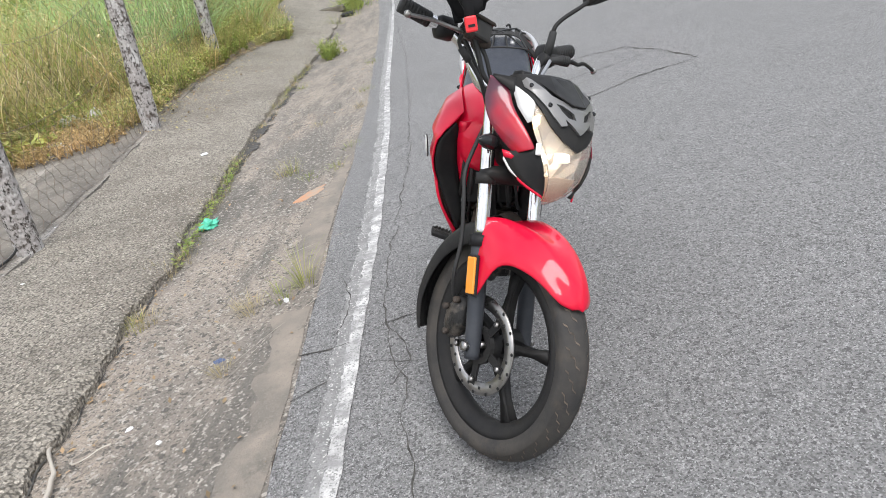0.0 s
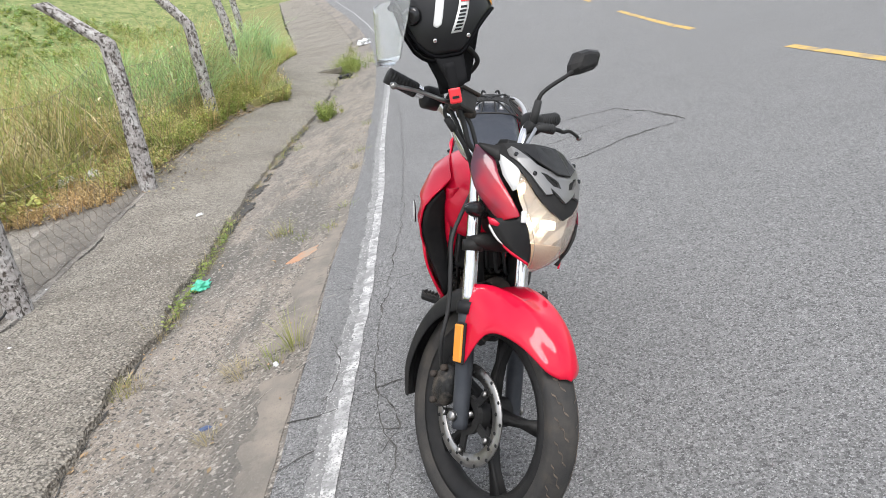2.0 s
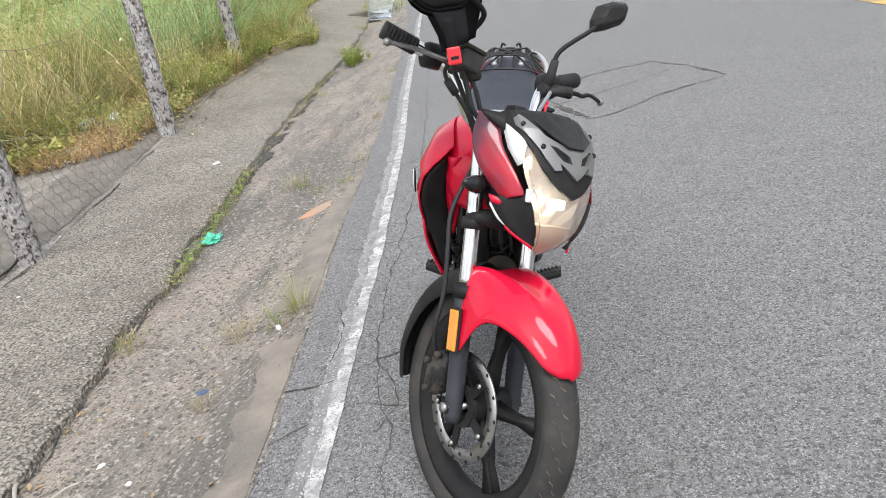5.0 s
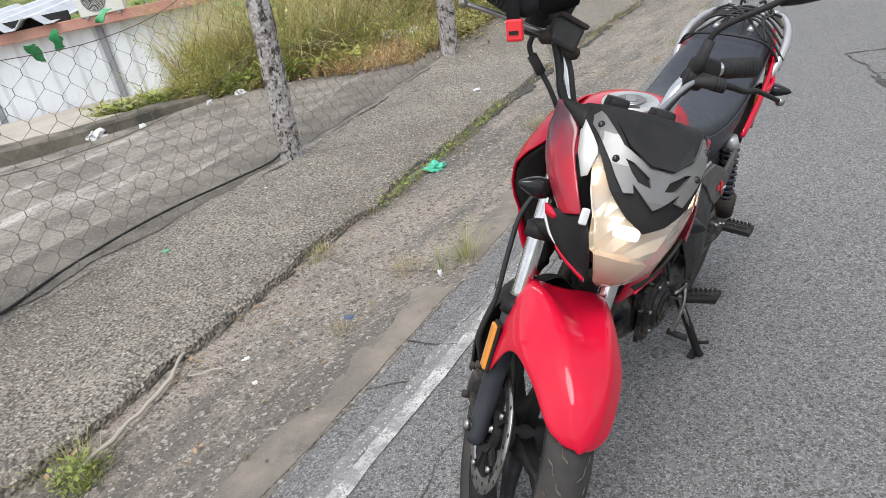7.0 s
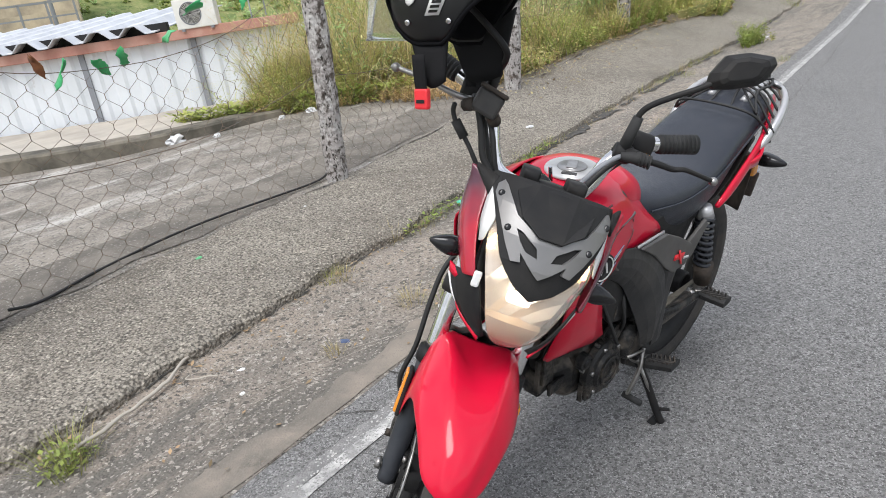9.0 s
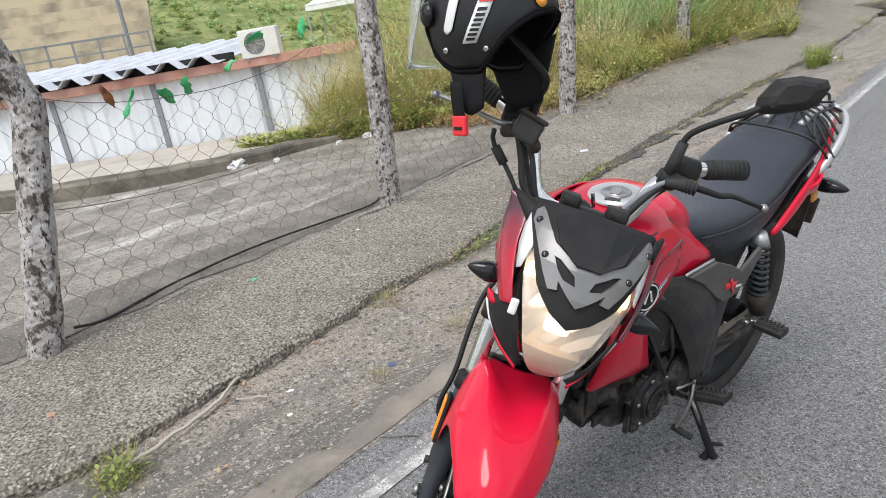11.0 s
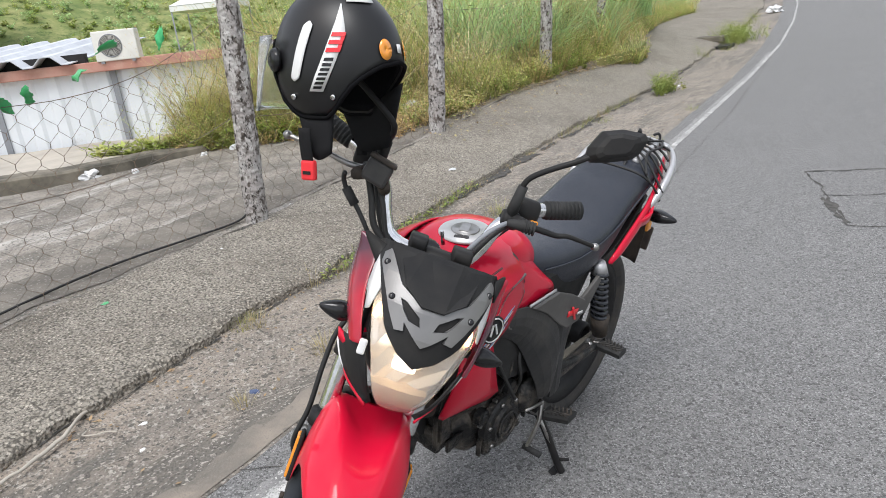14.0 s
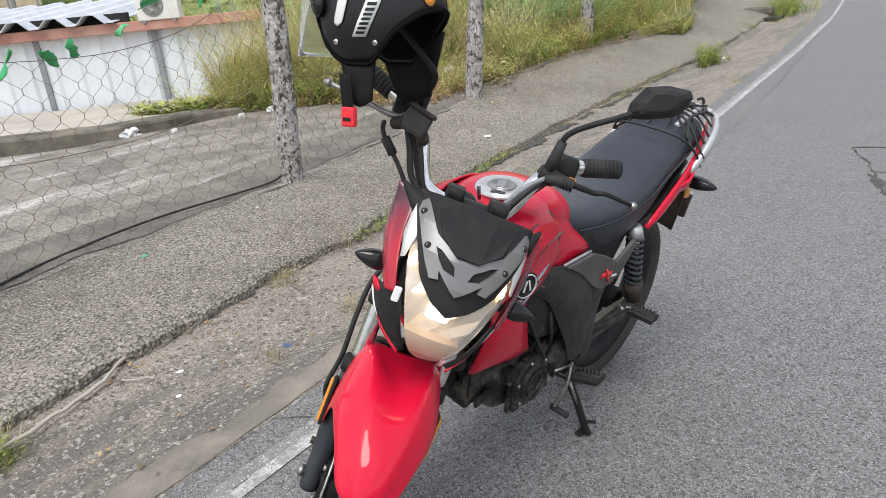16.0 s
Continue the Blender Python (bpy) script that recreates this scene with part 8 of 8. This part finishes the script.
TUFTS = [(-0.72, 2.53, 0.20, 70, "tuft", 0.05), (-0.80, 2.46, 0.10, 50, "tuft", 0.07), (-0.93, 2.42, 0.09, 90, "drytuft", 0.07), (-1.42, 2.47, 0.07, 120, "drytuft", 0.08), (-1.44, 2.42, 0.07, 70, "tuft", 0.07), (-0.92, 1.98, 0.06, 60, "drytuft", 0.04),
         (-1.17, 1.12, 0.14, 120, "tuft", 0.09), (-1.20, 1.18, 0.10, 60, "drytuft", 0.08), (-1.15, 4.28, 0.16, 60, "tuft", 0.06), (-1.22, 4.30, 0.12, 50, "drytuft", 0.07), (-1.0, 4.1, 0.06, 60, "tuft", 0.08), (-0.82, 4.15, 0.08, 60, "tuft", 0.07), (-0.78, 4.6, 0.07, 50, "tuft", 0.08), (-0.86, 5.9, 0.08, 60, "drytuft", 0.08), (-0.9, 6.6, 0.08, 50, "tuft", 0.09), (-1.2, 5.6, 0.06, 50, "drytuft", 0.09), (-1.0, 8.3, 0.08, 60, "tuft", 0.1), (-1.75, 7.6, 0.1, 60, "tuft", 0.1)]
for k, (x, y, h, n, mt, r) in enumerate(TUFTS):
    tuft(x, y, z_apron(x, y) + 0.004, h, n, M[mt], 40 + k, r)
for k in range(44):
    y = 2.9 + 6.2 * (k / 43) + random.uniform(-0.05, 0.05)
    if 3.42 < y < 3.62 or 5.1 < y < 6.9 and k % 3:
        continue
    x = lerp_table(STEP, y) + random.uniform(0.0, 0.05)
    tuft(x, y, z_apron(x, y), random.uniform(0.06, 0.15), 40, M[random.choice(["tuft", "tuft", "drytuft"])], 90 + k, 0.07, "weeds growing along the foot of the step")
for k in range(10):
    y = 13.6 + 0.9 * k
    x = lerp_table(STEP, y) + 0.15 + random.uniform(-0.2, 0.2)
    tuft(x, y, rise(y) + 0.02, random.uniform(0.2, 0.45), 90, M["tuft"], 160 + k, 0.18, "weeds round the far drain")
pts = []
for i in range(420):
    y = 2.95 + 1.9 * rng.random()
    x = lerp_table(STEP, y) + 0.02 + 0.05 * rng.random()
    pts.append((x, y, z_apron(x, y) + 0.01 + 0.05 * rng.random()))
leaf_patch("step_weeds", pts, 0.026, M["darkleaf"], "small green weeds along the foot of the step", 13)
pts = []
for i in range(150):
    a, q = rng.uniform(0, 6.283), 0.06 * math.sqrt(rng.random())
    x, y = -1.17 + q * math.cos(a), 1.13 + 1.4 * q * math.sin(a)
    pts.append((x, y, z_apron(x, y) + 0.005 + 0.05 * rng.random()))
leaf_patch("step_weeds", pts, 0.022, M["darkleaf"], "fresh green weed clump at the foot of the step", 14)
for mt_, n0, seed0 in (("leaf", 1500, 41), ("blade", 1500, 42), ("dryleaf", 1300, 43)):
    pts = []
    for i in range(n0):
        y = 5.6 + 6.5 * rng.random() ** 1.2
        x = lerp_table(FENCE, y) + 0.10 - 0.45 * rng.random()
        if noise.noise(Vector((x * 2.0, y * 2.0, 9.0))) < -0.05 - 0.06 * (y - 6):
            continue
        pts.append((x, y, z_yard(x, y) + 0.01 + 0.20 * rng.random()))
    leaf_patch("fence_weeds", pts, 0.032, M[mt_], "low weeds growing along the foot of the fence", seed0)
# far drain hole, its shaded inside drawn as a black box
tagged(part("drain_slab", box(-2.95, 15.9, 0.24, 1.2, 0.5, 0.12), M["wallconc"], basis=pose(0, 0, 0), smooth=False, bevel=0.02), "broken concrete slab over the far drain", "slab")
tagged(part("drain_hole", box(-2.35, 15.3, 0.10, 0.5, 0.6, 0.10), M["shade"], smooth=False), "dark drain hole beside the gutter", "drain", kind="structure")
r_ = np.random.default_rng(71)
for mt_, k0, cx, cy, w_, h0, h1 in (("darkleaf", 16, -1.74, 9.60, 0.06, 0.12, 0.34), ("tuft", 22, -1.72, 9.85, 0.08, 0.10, 0.28), ("darkleaf", 50, -2.15, 16.1, 0.16, 0.20, 0.5), ("leaf", 30, -2.2, 16.6, 0.2, 0.15, 0.45)):
    x_, y_ = cx + r_.normal(0, w_, k0), cy + r_.normal(0, w_ * 1.5, k0)
    leaves_at("drain_weeds", np.stack([x_, y_, np.array([z_apron(a, b) for a, b in zip(x_, y_)])], 1), r_.uniform(h0, h1, k0), 0.055, M[mt_], "weeds growing out of the broken step", 70 + k0, slim=0.16)
# dead leaves lying along the foot of the verge and in the littered patch
pts = []
while len(pts) < 2600:
    y = 4.8 + 6.0 * rng.random()
    x = veg(y) + 0.10 - 0.45 * rng.random() ** 1.5
    pts.append((x, y, walk_z(x, y) + 0.004 + 0.02 * rng.random()))
while len(pts) < 3600:
    y = 5.8 + 7.0 * rng.random()
    x = lerp_table(FENCE, y) + 0.30 * abs(rng.normal()) - 0.12
    pts.append((x, y, walk_z(x, y) + 0.003 + 0.008 * rng.random()))
while len(pts) < 4900:
    x, y = rng.uniform(-4.3, -3.1), rng.uniform(5.6, 7.0)
    if littered(x, y):
        pts.append((x, y, walk_z(x, y) + 0.004 + 0.025 * rng.random()))
leaf_patch("leaf_litter", pts[::2], 0.034, M["litter"], "dead brown leaves lying at the foot of the weeds", 81)
leaf_patch("leaf_litter", pts[1::2], 0.034, M["drytuft"], "pale dry straw lying at the foot of the weeds", 82)
pts = []
while len(pts) < 520:
    y = 0.9 + 8.0 * rng.random()
    x = lerp_table(STEP, y) + 0.01 + 0.05 * abs(rng.normal()) if rng.random() < 0.6 else rng.uniform(lerp_table(STEP, y) + 0.02, lerp_table(EDGE, y) - 0.02)
    pts.append((x, y, z_apron(x, y) + 0.008 + 0.006 * rng.random()))
leaf_patch("leaf_litter", pts, 0.022, M["litter"], "small dead leaves scattered in the gutter", 83)
for k, (x, y, sz) in enumerate([(-3.62, 6.45, 0.09), (-3.85, 6.55, 0.12), (-4.05, 6.2, 0.08), (-3.5, 5.85, 0.07), (-3.7, 6.7, 0.10), (-4.15, 6.6, 0.10)]):
    crumpled("paper_scrap", (x, y, walk_z(x, y)), sz, M["whitebag"], "scrap of dirty white paper in the litter", "paper", 21.7 + k, 0.4, "paper scraps")
